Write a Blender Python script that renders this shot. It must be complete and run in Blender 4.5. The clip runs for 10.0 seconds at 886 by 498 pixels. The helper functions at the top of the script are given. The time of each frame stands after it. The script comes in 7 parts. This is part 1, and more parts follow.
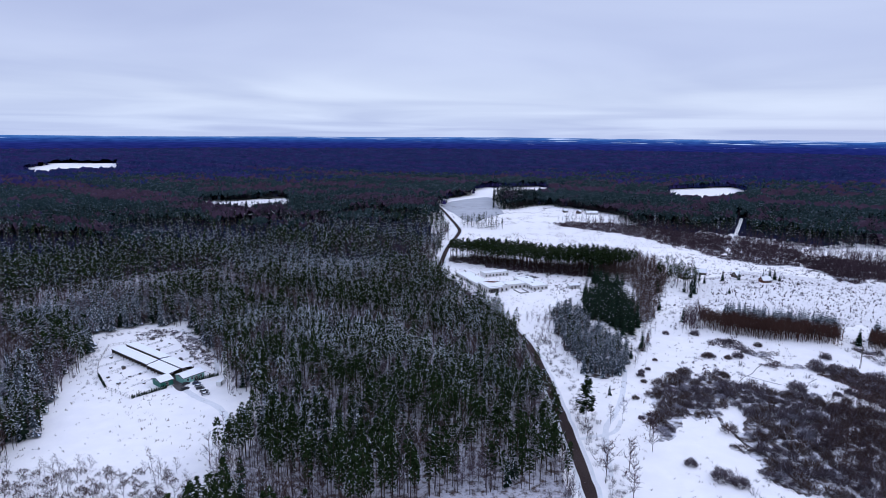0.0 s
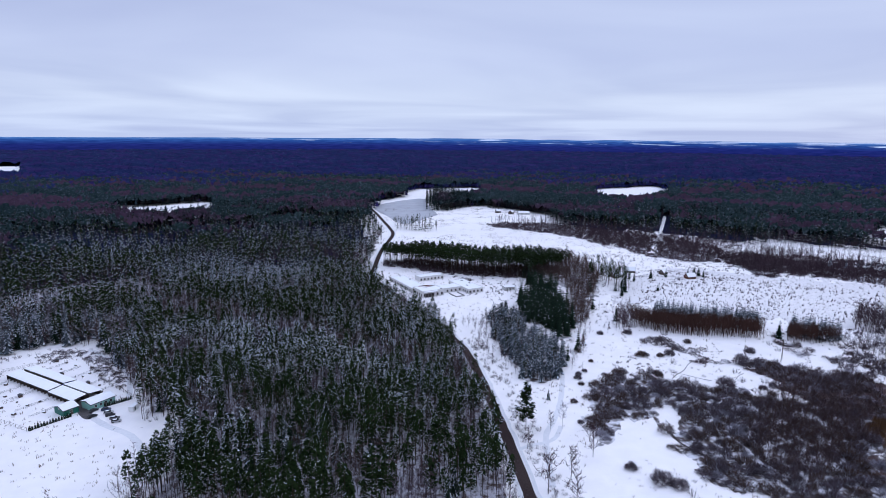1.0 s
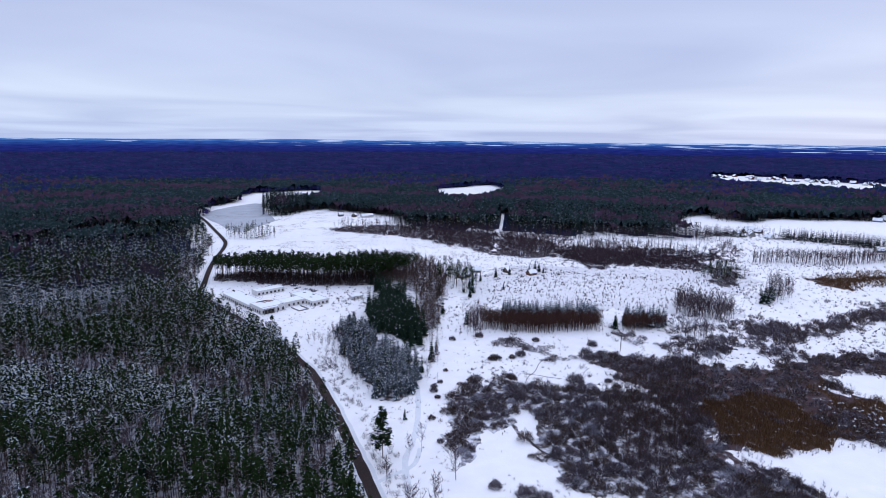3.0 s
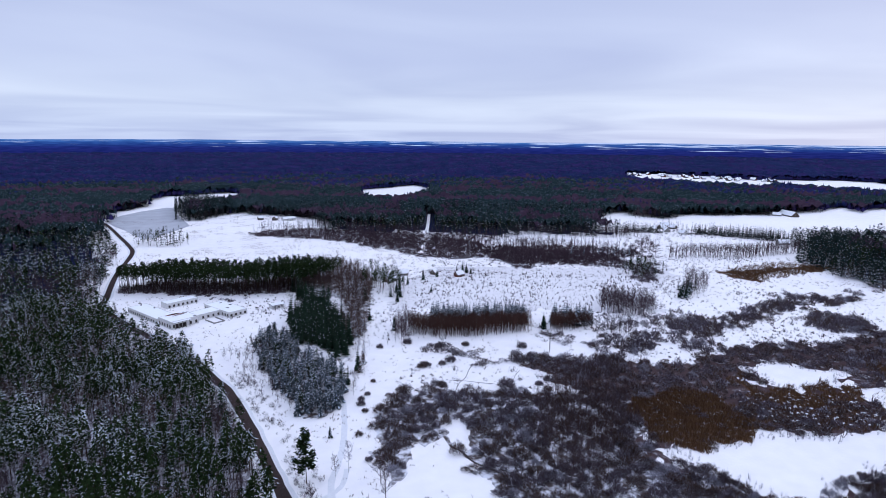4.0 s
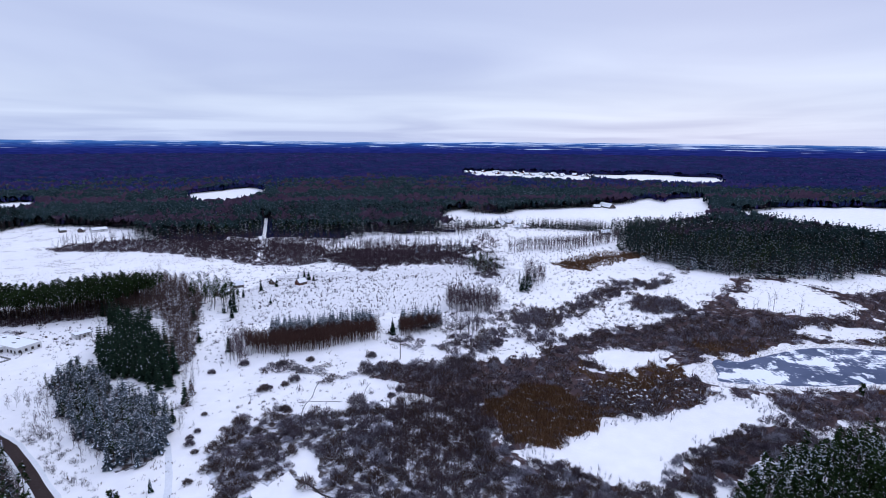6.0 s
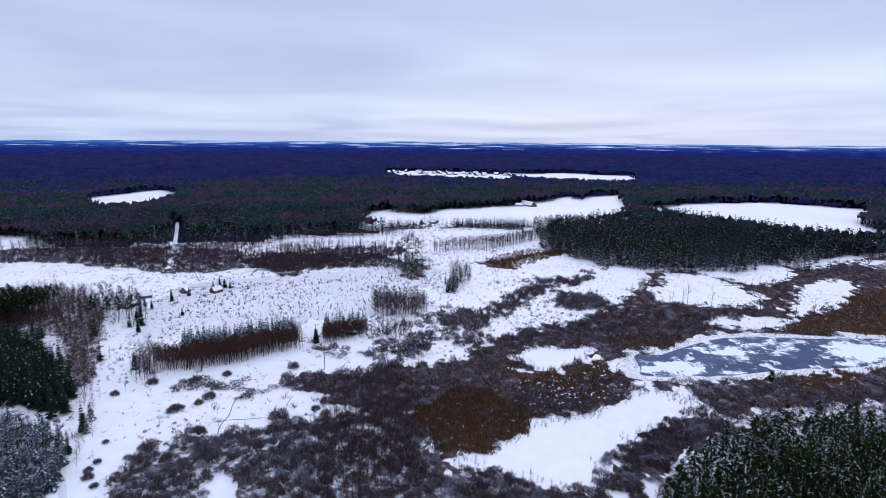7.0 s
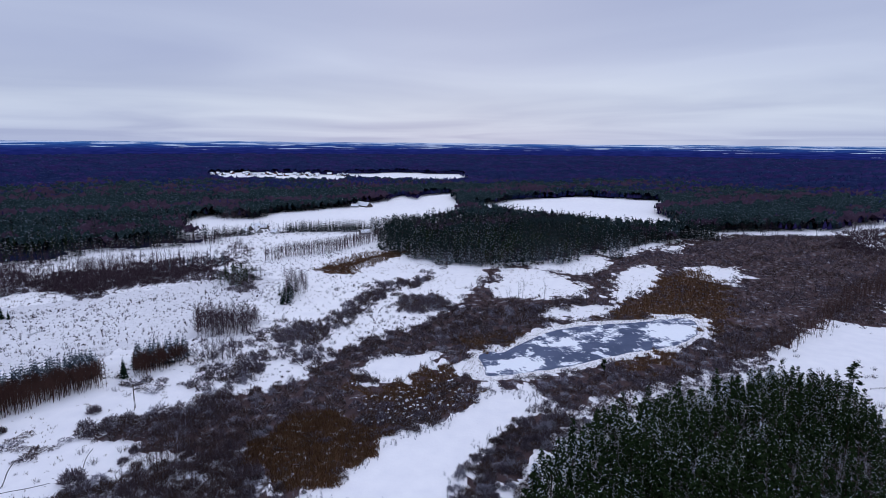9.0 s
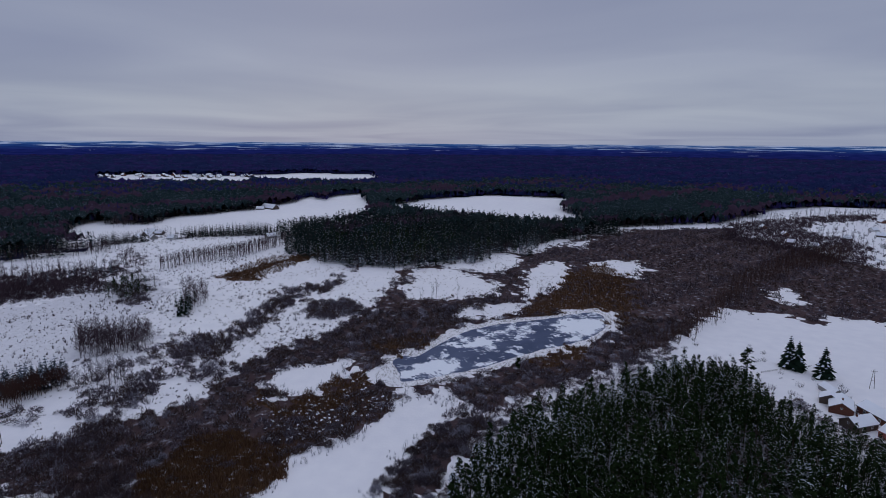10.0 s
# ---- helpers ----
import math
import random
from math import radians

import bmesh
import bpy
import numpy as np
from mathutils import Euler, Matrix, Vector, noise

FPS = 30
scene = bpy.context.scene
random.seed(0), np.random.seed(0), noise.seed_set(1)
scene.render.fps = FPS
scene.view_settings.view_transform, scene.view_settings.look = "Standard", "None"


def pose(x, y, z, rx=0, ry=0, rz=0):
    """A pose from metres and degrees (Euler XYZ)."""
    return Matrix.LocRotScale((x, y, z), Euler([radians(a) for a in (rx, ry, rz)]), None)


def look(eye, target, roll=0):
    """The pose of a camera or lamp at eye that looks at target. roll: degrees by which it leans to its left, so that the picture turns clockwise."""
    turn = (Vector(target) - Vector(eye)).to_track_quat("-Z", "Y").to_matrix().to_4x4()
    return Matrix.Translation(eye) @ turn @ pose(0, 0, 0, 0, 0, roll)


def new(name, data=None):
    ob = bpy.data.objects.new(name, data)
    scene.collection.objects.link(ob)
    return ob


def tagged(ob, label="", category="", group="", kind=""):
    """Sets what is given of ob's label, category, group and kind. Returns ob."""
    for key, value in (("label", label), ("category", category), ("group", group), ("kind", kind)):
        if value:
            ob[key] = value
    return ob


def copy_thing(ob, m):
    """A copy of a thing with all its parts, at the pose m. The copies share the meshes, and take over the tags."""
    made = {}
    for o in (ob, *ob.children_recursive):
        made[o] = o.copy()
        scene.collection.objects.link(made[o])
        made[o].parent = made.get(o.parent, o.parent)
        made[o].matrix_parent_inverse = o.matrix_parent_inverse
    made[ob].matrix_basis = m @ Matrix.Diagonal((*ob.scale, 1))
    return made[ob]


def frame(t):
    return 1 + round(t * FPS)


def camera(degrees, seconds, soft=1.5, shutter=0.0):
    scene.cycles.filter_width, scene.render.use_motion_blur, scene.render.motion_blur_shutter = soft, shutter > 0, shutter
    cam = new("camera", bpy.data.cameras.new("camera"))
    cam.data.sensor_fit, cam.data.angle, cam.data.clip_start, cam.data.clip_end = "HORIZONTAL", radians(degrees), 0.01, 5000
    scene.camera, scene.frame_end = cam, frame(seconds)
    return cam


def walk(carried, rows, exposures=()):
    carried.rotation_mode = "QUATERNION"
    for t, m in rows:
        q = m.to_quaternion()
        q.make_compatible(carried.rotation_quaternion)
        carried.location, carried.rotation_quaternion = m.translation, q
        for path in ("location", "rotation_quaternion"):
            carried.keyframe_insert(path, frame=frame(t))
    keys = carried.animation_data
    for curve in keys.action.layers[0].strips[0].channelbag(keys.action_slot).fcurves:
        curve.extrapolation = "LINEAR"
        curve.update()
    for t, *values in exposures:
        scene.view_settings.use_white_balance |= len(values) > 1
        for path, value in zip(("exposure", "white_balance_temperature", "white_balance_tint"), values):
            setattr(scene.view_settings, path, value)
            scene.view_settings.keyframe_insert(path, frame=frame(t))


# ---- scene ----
cam = camera(74.43, 10.0, soft=0.6, shutter=0.0)
PATH = [
    (0.0, pose(0.00, 0.00, 129.96, 78.90, -0.44, -0.00)),
    (0.5, pose(0.17, 5.60, 130.16, 78.96, -0.49, -2.96)),
    (1.0, pose(0.71, 11.48, 130.34, 79.03, -0.46, -6.59)),
    (1.5, pose(1.53, 18.00, 130.51, 79.05, -0.50, -10.37)),
    (2.0, pose(2.00, 23.98, 130.38, 79.14, -0.62, -14.55)),
    (2.5, pose(3.68, 29.68, 130.31, 79.19, -0.59, -18.27)),
    (4.0, pose(12.32, 46.79, 130.14, 79.30, -0.45, -29.28)),
    (4.5, pose(15.25, 51.13, 130.10, 79.31, -0.44, -32.73)),
    (5.0, pose(18.12, 54.98, 129.98, 79.31, -0.37, -36.86)),
    (5.5, pose(21.09, 58.37, 129.96, 79.33, -0.34, -40.80)),
    (7.0, pose(31.41, 68.26, 129.92, 79.33, -0.37, -52.19)),
    (7.5, pose(34.59, 70.56, 130.07, 79.36, -0.39, -55.74)),
    (8.0, pose(39.23, 73.18, 130.11, 79.36, -0.34, -59.88)),
    (8.5, pose(43.76, 76.03, 129.87, 79.38, -0.38, -63.91)),
    (9.0, pose(49.25, 78.77, 129.76, 79.41, -0.40, -68.28)),
    (9.5, pose(53.98, 80.30, 129.60, 79.42, -0.37, -72.18)),
    (10.0, pose(59.16, 80.84, 129.09, 79.45, -0.39, -76.97)),
]
# the picture sinks towards darkness over the last second and a half
DIM = [(t, s, k, 11) for t, s, k in ((0.0, 0.0, 5870), (8.2, 0.0, 5870), (8.6, -0.12, 5900), (9.0, -0.32, 5960), (9.5, -0.65, 5990), (10.0, -1.05, 6010))]
walk(cam, PATH, DIM)

# ---------------------------------------------------------------- sky and light
SUN_AZ, SUN_EL = radians(70), radians(24)


def overcast_world():
    w = bpy.data.worlds.new("overcast_sky")
    scene.world = w
    w.use_nodes = True
    nt = w.node_tree
    n, l = nt.nodes, nt.links
    bg = n["Background"]
    co = n.new("ShaderNodeTexCoord")
    sep = n.new("ShaderNodeSeparateXYZ")
    l.new(co.outputs["Generated"], sep.inputs[0])

    def math_node(op, a, b=None):
        m = n.new("ShaderNodeMath")
        m.operation = op
        for k, v in enumerate((a, b)):
            if v is None:
                continue
            if isinstance(v, (int, float)):
                m.inputs[k].default_value = v
            else:
                l.new(v, m.inputs[k])
        return m.outputs[0]

    z = math_node("MAXIMUM", sep.outputs[2], 0.0)
    zz = math_node("ADD", z, 0.05)
    px = math_node("DIVIDE", sep.outputs[0], zz)
    py = math_node("DIVIDE", sep.outputs[1], zz)
    comb = n.new("ShaderNodeCombineXYZ")
    l.new(px, comb.inputs[0])
    l.new(py, comb.inputs[1])
    # the cloud deck, flat above the land, seen in perspective
    cloud = n.new("ShaderNodeTexNoise")
    cloud.inputs["Scale"].default_value = 0.24
    cloud.inputs["Detail"].default_value = 5
    cloud.inputs["Roughness"].default_value = 0.42
    cloud.inputs["Distortion"].default_value = 0.6
    l.new(comb.outputs[0], cloud.inputs["Vector"])
    ramp = n.new("ShaderNodeValToRGB")
    ramp.color_ramp.elements[0].position = 0.33
    ramp.color_ramp.elements[0].color = (0.50, 0.545, 0.735, 1)
    ramp.color_ramp.elements[1].position = 0.66
    ramp.color_ramp.elements[1].color = (0.69, 0.735, 0.88, 1)
    l.new(cloud.outputs["Fac"], ramp.inputs[0])
    # bright band low over the horizon, thicker overhead
    low = n.new("ShaderNodeValToRGB")
    e = low.color_ramp.elements
    e[0].position, e[0].color = 0.0, (0.98, 1.0, 1.03, 1)
    e[1].position, e[1].color = 1.0, (1.75, 1.75, 1.7, 1)
    for p, c in ((0.02, (1.0, 1.02, 1.03, 1)), (0.06, (1.14, 1.14, 1.08, 1)), (0.12, (0.98, 0.98, 1.0, 1)), (0.22, (0.93, 0.93, 0.96, 1)), (0.5, (1.25, 1.25, 1.22, 1))):
        el = low.color_ramp.elements.new(p)
        el.color = c
    l.new(z, low.inputs[0])
    mul = n.new("ShaderNodeMix")
    mul.data_type, mul.blend_type = "RGBA", "MULTIPLY"
    mul.inputs["Factor"].default_value = 1
    l.new(ramp.outputs[0], mul.inputs["A"])
    l.new(low.outputs[0], mul.inputs["B"])
    sky = n.new("ShaderNodeTexSky")
    sky.sky_type, sky.sun_disc = "NISHITA", False
    sky.sun_elevation, sky.sun_rotation = SUN_EL, SUN_AZ
    dim = n.new("ShaderNodeMix")
    dim.data_type, dim.blend_type = "RGBA", "MULTIPLY"
    dim.inputs["Factor"].default_value = 1
    dim.inputs["B"].default_value = (0.1, 0.1, 0.1, 1)
    l.new(sky.outputs[0], dim.inputs["A"])
    mix = n.new("ShaderNodeMix")
    mix.data_type = "RGBA"
    mix.inputs["Factor"].default_value = 0.94
    l.new(dim.outputs["Result"], mix.inputs["A"])
    l.new(mul.outputs["Result"], mix.inputs["B"])
    l.new(mix.outputs["Result"], bg.inputs[0])
    bg.inputs[1].default_value = 1.0


overcast_world()
sun_data = bpy.data.lights.new("sun", "SUN")
sun_data.energy, sun_data.angle, sun_data.color = 0.6, radians(25), (1.0, 0.97, 0.93)
sun = new("sun", sun_data)
sun.matrix_world = look((300 * math.sin(SUN_AZ), 300 * math.cos(SUN_AZ), 500 * math.sin(SUN_EL)), (0, 0, 0))

# ---------------------------------------------------------------- materials
def material(name, dark, light, scale=1.0, rough=0.8, island=0.0, bump=0.0, fine=8.0, metal=0.0, spots=None, big=0.04, both=False):
    """A worn natural surface: two colours blended by noise at two scales, with some change from piece to piece."""
    m = bpy.data.materials.new(name)
    m.use_nodes = True
    nt = m.node_tree
    n, l = nt.nodes, nt.links
    b = n["Principled BSDF"]
    b.inputs["Roughness"].default_value = rough
    b.inputs["Metallic"].default_value = metal
    b.inputs["Specular IOR Level"].default_value = 0.0 if rough > 0.72 else 0.3
    geo = n.new("ShaderNodeNewGeometry")
    fac = None
    for sc, wt in ((scale, 0.6), (scale * big, 0.6)):
        t = n.new("ShaderNodeTexNoise")
        t.inputs["Scale"].default_value = sc
        t.inputs["Detail"].default_value = 4
        l.new(geo.outputs["Position"], t.inputs["Vector"])
        a = n.new("ShaderNodeMath")
        a.operation = "MULTIPLY_ADD"
        l.new(t.outputs["Fac"], a.inputs[0])
        a.inputs[1].default_value = wt * 1.7
        a.inputs[2].default_value = -wt * 0.35
        if fac is None:
            fac = a.outputs[0]
        else:
            s = n.new("ShaderNodeMath")
            s.operation = "ADD"
            l.new(fac, s.inputs[0])
            l.new(a.outputs[0], s.inputs[1])
            fac = s.outputs[0]
    if island:
        r = n.new("ShaderNodeMath")
        r.operation = "MULTIPLY_ADD"
        l.new(geo.outputs["Random Per Island"], r.inputs[0])
        r.inputs[1].default_value = island
        r.inputs[2].default_value = -island / 2
        s = n.new("ShaderNodeMath")
        s.operation = "ADD"
        l.new(fac, s.inputs[0])
        l.new(r.outputs[0], s.inputs[1])
        fac = s.outputs[0]
    mix = n.new("ShaderNodeMix")
    mix.data_type = "RGBA"
    mix.inputs["A"].default_value = (*dark, 1)
    mix.inputs["B"].default_value = (*light, 1)
    l.new(fac, mix.inputs["Factor"])
    col = mix.outputs["Result"]
    if spots:
        colour, sc, low, high = spots
        t = n.new("ShaderNodeTexNoise")
        t.inputs["Scale"].default_value = sc
        t.inputs["Detail"].default_value = 5
        t.inputs["Roughness"].default_value = 0.65
        l.new(geo.outputs["Position"], t.inputs["Vector"])
        rp = n.new("ShaderNodeMapRange")
        rp.inputs["From Min"].default_value, rp.inputs["From Max"].default_value = low, high
        l.new(t.outputs["Fac"], rp.inputs["Value"])
        m2 = n.new("ShaderNodeMix")
        m2.data_type = "RGBA"
        l.new(rp.outputs[0], m2.inputs["Factor"])
        l.new(col, m2.inputs["A"])
        m2.inputs["B"].default_value = (*colour, 1)
        col = m2.outputs["Result"]
    l.new(col, b.inputs["Base Color"])
    if bump:
        t = n.new("ShaderNodeTexNoise")
        t.inputs["Scale"].default_value = fine
        t.inputs["Detail"].default_value = 5
        l.new(geo.outputs["Position"], t.inputs["Vector"])
        bp = n.new("ShaderNodeBump")
        bp.inputs["Strength"].default_value = bump
        bp.inputs["Distance"].default_value = 0.3
        l.new(t.outputs["Fac"], bp.inputs["Height"])
        l.new(bp.outputs[0], b.inputs["Normal"])
    return m


SNOW_WHITE = (0.88, 0.89, 0.93)
snow = material("snow_ground", (0.775, 0.755, 0.795), (0.93, 0.90, 0.905), 0.12, 0.7, bump=0.25, fine=0.6, spots=((0.42, 0.41, 0.42), 0.9, 0.68, 0.8))
snow_roof = material("roof_snow", (0.80, 0.82, 0.88), SNOW_WHITE, 0.5, 0.7, bump=0.2, fine=2)
# the blue of shaded snow is painted into the darker end
branch_snow = material("branch_snow", (0.54, 0.61, 0.78), (0.91, 0.92, 0.97), 0.8, 0.8, island=0.8)
needle_pine = material("pine_needles", (0.003, 0.007, 0.003), (0.026, 0.041, 0.016), 0.5, 0.75, island=1.0)
needle_spruce = material("spruce_needles", (0.003, 0.008, 0.006), (0.020, 0.034, 0.023), 0.5, 0.75, island=0.8)
needle_frost = material("frosted_needles", (0.014, 0.022, 0.026), (0.100, 0.120, 0.145), 0.6, 0.8, island=1.1)
bark_pine = material("pine_bark", (0.020, 0.015, 0.014), (0.065, 0.042, 0.033), 1.5, 0.9, island=0.6)
bark_grey = material("grey_bark", (0.022, 0.018, 0.020), (0.07, 0.055, 0.056), 1.5, 0.9, island=0.8)
bark_alder = material("red_alder_bark", (0.036, 0.020, 0.018), (0.105, 0.058, 0.048), 1.2, 0.9, island=0.8)
bark_birch = material("birch_bark", (0.25, 0.23, 0.23), (0.62, 0.6, 0.6), 2.5, 0.8, spots=((0.04, 0.035, 0.035), 3.0, 0.56, 0.62))
twig = material("bare_twigs", (0.042, 0.032, 0.042), (0.146, 0.116, 0.140), 0.4, 0.9, island=1.0)
twig_frost = material("frosted_twigs", (0.12, 0.11, 0.14), (0.40, 0.39, 0.46), 0.4, 0.9, island=1.0)
twig_brown = material("brown_twigs", (0.033, 0.022, 0.021), (0.108, 0.073, 0.064), 0.25, 0.9, island=1.0)
reed_mat = material("dry_reed", (0.050, 0.027, 0.015), (0.170, 0.096, 0.052), 0.25, 0.9, island=0.9)
grass_mat = material("dry_grass", (0.09, 0.062, 0.045), (0.22, 0.165, 0.125), 0.4, 0.9, island=0.9)
litter = material("snowy_brush_floor", (0.035, 0.026, 0.025), (0.11, 0.088, 0.088), 0.5, 0.9, bump=0.3, fine=2, spots=((0.70, 0.70, 0.76), 0.22, 0.42, 0.58))
bog_floor = material("bog_floor", (0.036, 0.023, 0.025), (0.100, 0.068, 0.070), 0.4, 0.95, bump=0.3, fine=2, spots=((0.50, 0.50, 0.56), 0.16, 0.55, 0.74))
forest_floor = material("forest_floor", (0.36, 0.35, 0.42), (0.70, 0.69, 0.76), 0.4, 0.9, bump=0.3, fine=2, spots=((0.09, 0.065, 0.06), 0.30, 0.46, 0.62))
# shade under the trees and blue haze, both painted into one dark colour
hazed_floor = material("hazed_shaded_ground", (0.006, 0.008, 0.024), (0.016, 0.020, 0.055), 0.03, 0.95, big=0.2)
reed_floor = material("reed_floor", (0.030, 0.017, 0.013), (0.15, 0.080, 0.048), 0.35, 0.95, bump=0.4, fine=3, big=0.15, spots=((0.66, 0.65, 0.69), 0.22, 0.54, 0.66))
# bluer than the near needles: a first step of haze in the colour
needle_mid = material("hazed_mid_needles", (0.003, 0.008, 0.008), (0.020, 0.035, 0.034), 0.4, 0.8, island=0.8)
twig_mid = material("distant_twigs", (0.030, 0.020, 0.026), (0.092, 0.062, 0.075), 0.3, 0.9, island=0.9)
# the blue haze of distance is painted into the far needles' base colours
thin_haze_needles = material("thin_haze_wood", (0.004, 0.009, 0.013), (0.020, 0.034, 0.044), 0.02, 0.85, island=1.0, big=0.12)
hazed_needles = material("hazed_conifer_wood", (0.004, 0.007, 0.030), (0.018, 0.026, 0.095), 0.02, 0.85, island=1.0, big=0.12)
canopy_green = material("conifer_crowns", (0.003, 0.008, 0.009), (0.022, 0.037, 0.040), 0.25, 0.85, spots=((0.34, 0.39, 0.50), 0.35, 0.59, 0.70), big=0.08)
# far copy of canopy_green with blue haze painted in
canopy_hazed = material("hazed_conifer_crowns", (0.003, 0.006, 0.024), (0.022, 0.030, 0.098), 0.14, 0.85, spots=((0.15, 0.18, 0.32), 0.16, 0.60, 0.72), big=0.10)
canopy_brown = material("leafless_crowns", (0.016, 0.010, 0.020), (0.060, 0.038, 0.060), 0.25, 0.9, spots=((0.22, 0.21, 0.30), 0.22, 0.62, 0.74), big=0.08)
# far leafless woods with violet-blue haze painted into the colour
canopy_hazed_bare = material("hazed_leafless_crowns", (0.008, 0.006, 0.030), (0.036, 0.028, 0.110), 0.14, 0.9, spots=((0.14, 0.14, 0.28), 0.14, 0.61, 0.74), big=0.10)
hazed_brown = material("hazed_bare_wood", (0.010, 0.008, 0.034), (0.034, 0.026, 0.100), 0.02, 0.85, island=1.0, big=0.12)
asphalt = material("wet_asphalt", (0.030, 0.021, 0.021), (0.064, 0.048, 0.047), 1.5, 0.8, bump=0.15, fine=12, spots=((0.32, 0.32, 0.35), 0.5, 0.66, 0.8))
track_snow = material("rutted_snow", (0.60, 0.60, 0.64), (0.80, 0.80, 0.84), 0.7, 0.8, bump=0.3, fine=3)
grey_field = material("thin_snow_field", (0.30, 0.31, 0.35), (0.50, 0.51, 0.56), 0.05, 0.8, bump=0.2, fine=0.8)
ice = material("grey_ice", (0.060, 0.075, 0.125), (0.135, 0.155, 0.235), 0.06, 0.75, bump=0.05, fine=1, spots=((0.78, 0.80, 0.86), 0.075, 0.57, 0.60), big=0.4)
fallow_snow = material("thin_fallow_snow", (0.58, 0.56, 0.60), (0.84, 0.82, 0.84), 0.25, 0.75, bump=0.3, fine=1.0, spots=((0.30, 0.26, 0.25), 0.5, 0.58, 0.72))
thin_snow = material("thin_blown_snow", (0.26, 0.28, 0.36), (0.46, 0.48, 0.56), 0.5, 0.8)
white_wall = material("white_block_wall", (0.50, 0.49, 0.49), (0.74, 0.73, 0.73), 0.8, 0.85, bump=0.1, fine=6, spots=((0.30, 0.28, 0.27), 0.4, 0.62, 0.75))
green_wall = material("green_sheet_wall", (0.012, 0.10, 0.075), (0.03, 0.17, 0.13), 0.6, 0.5)
mint_wall = material("mint_sheet_wall", (0.20, 0.42, 0.38), (0.30, 0.55, 0.50), 0.6, 0.5)
brick_wall = material("red_brick_wall", (0.08, 0.034, 0.026), (0.17, 0.075, 0.055), 2.0, 0.9, bump=0.2, fine=10)
wood_wall = material("weathered_board_wall", (0.05, 0.04, 0.038), (0.14, 0.11, 0.095), 1.5, 0.85, bump=0.2, fine=6)
red_roof = material("red_sheet_roof", (0.17, 0.04, 0.035), (0.30, 0.09, 0.07), 0.8, 0.6)
dark_metal = material("dark_metal", (0.03, 0.03, 0.033), (0.09, 0.09, 0.10), 2.0, 0.5, metal=0.3)
blue_paint = material("blue_paint", (0.02, 0.04, 0.30), (0.04, 0.08, 0.45), 2.0, 0.5)
dark_glass = material("dark_window", (0.012, 0.013, 0.016), (0.035, 0.037, 0.045), 0.5, 0.15)
pale_trim = material("pale_trim", (0.55, 0.55, 0.55), (0.75, 0.75, 0.74), 2.0, 0.6)
# near-black: painted shade of openings, and also tyres, rubble and ditches
shade_wall = material("black_and_opening_shade", (0.02, 0.018, 0.018), (0.06, 0.05, 0.05), 1.0, 0.9)
yard_paving = material("grey_paving", (0.05, 0.047, 0.05), (0.12, 0.11, 0.115), 0.8, 0.85, bump=0.15, fine=5, spots=((0.6, 0.61, 0.65), 0.5, 0.62, 0.74))
concrete = material("old_concrete", (0.16, 0.15, 0.15), (0.33, 0.32, 0.31), 0.8, 0.9, bump=0.2, fine=5)
CAR_PAINTS = [material("car_paint_" + k, tuple(v * 0.8 for v in c), c, 1.0, 0.3) for k, c in
              (("black", (0.02, 0.02, 0.024)), ("grey", (0.12, 0.12, 0.13)), ("blue", (0.03, 0.05, 0.11)), ("silver", (0.4, 0.4, 0.42)))]

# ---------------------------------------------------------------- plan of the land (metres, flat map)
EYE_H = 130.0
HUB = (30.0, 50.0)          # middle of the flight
NEAR_FLAT = 1500.0          # level up to here; beyond, land is drawn nearer and raised to fit the camera's view
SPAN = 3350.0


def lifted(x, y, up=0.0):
    """Lays the flat map onto the land; past NEAR_FLAT it is pulled in and raised along the camera's sight lines, to fit
    its view. Gives x, y, z and the shrunken scale there.
    """
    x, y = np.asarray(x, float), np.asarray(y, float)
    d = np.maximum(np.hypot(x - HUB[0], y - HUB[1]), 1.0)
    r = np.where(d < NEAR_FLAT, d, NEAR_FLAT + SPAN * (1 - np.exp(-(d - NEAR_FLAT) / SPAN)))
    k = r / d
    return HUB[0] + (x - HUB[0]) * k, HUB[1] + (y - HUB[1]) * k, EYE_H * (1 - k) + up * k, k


def within(outline, x, y):
    """Which of the places lie inside an outline."""
    x, y = np.asarray(x, float), np.asarray(y, float)
    res = np.zeros(x.shape, bool)
    pts = outline
    for (x0, y0), (x1, y1) in zip(pts, pts[1:] + pts[:1]):
        if y0 == y1:
            continue
        cut = (y0 > y) != (y1 > y)
        res ^= cut & (x < (x1 - x0) * (y - y0) / (y1 - y0) + x0)
    return res


def wobble(x, y, amount, size):
    """Bends the borders of the land cover, so that none runs straight."""
    a = np.sin(x / size * 2.1 + 1.3 * np.sin(y / size * 1.7)) + 0.6 * np.sin(x / size * 5.3 + y / size * 3.1)
    b = np.cos(y / size * 2.3 + 1.1 * np.sin(x / size * 1.9)) + 0.6 * np.cos(y / size * 4.9 - x / size * 3.7)
    return x + amount * a, y + amount * b


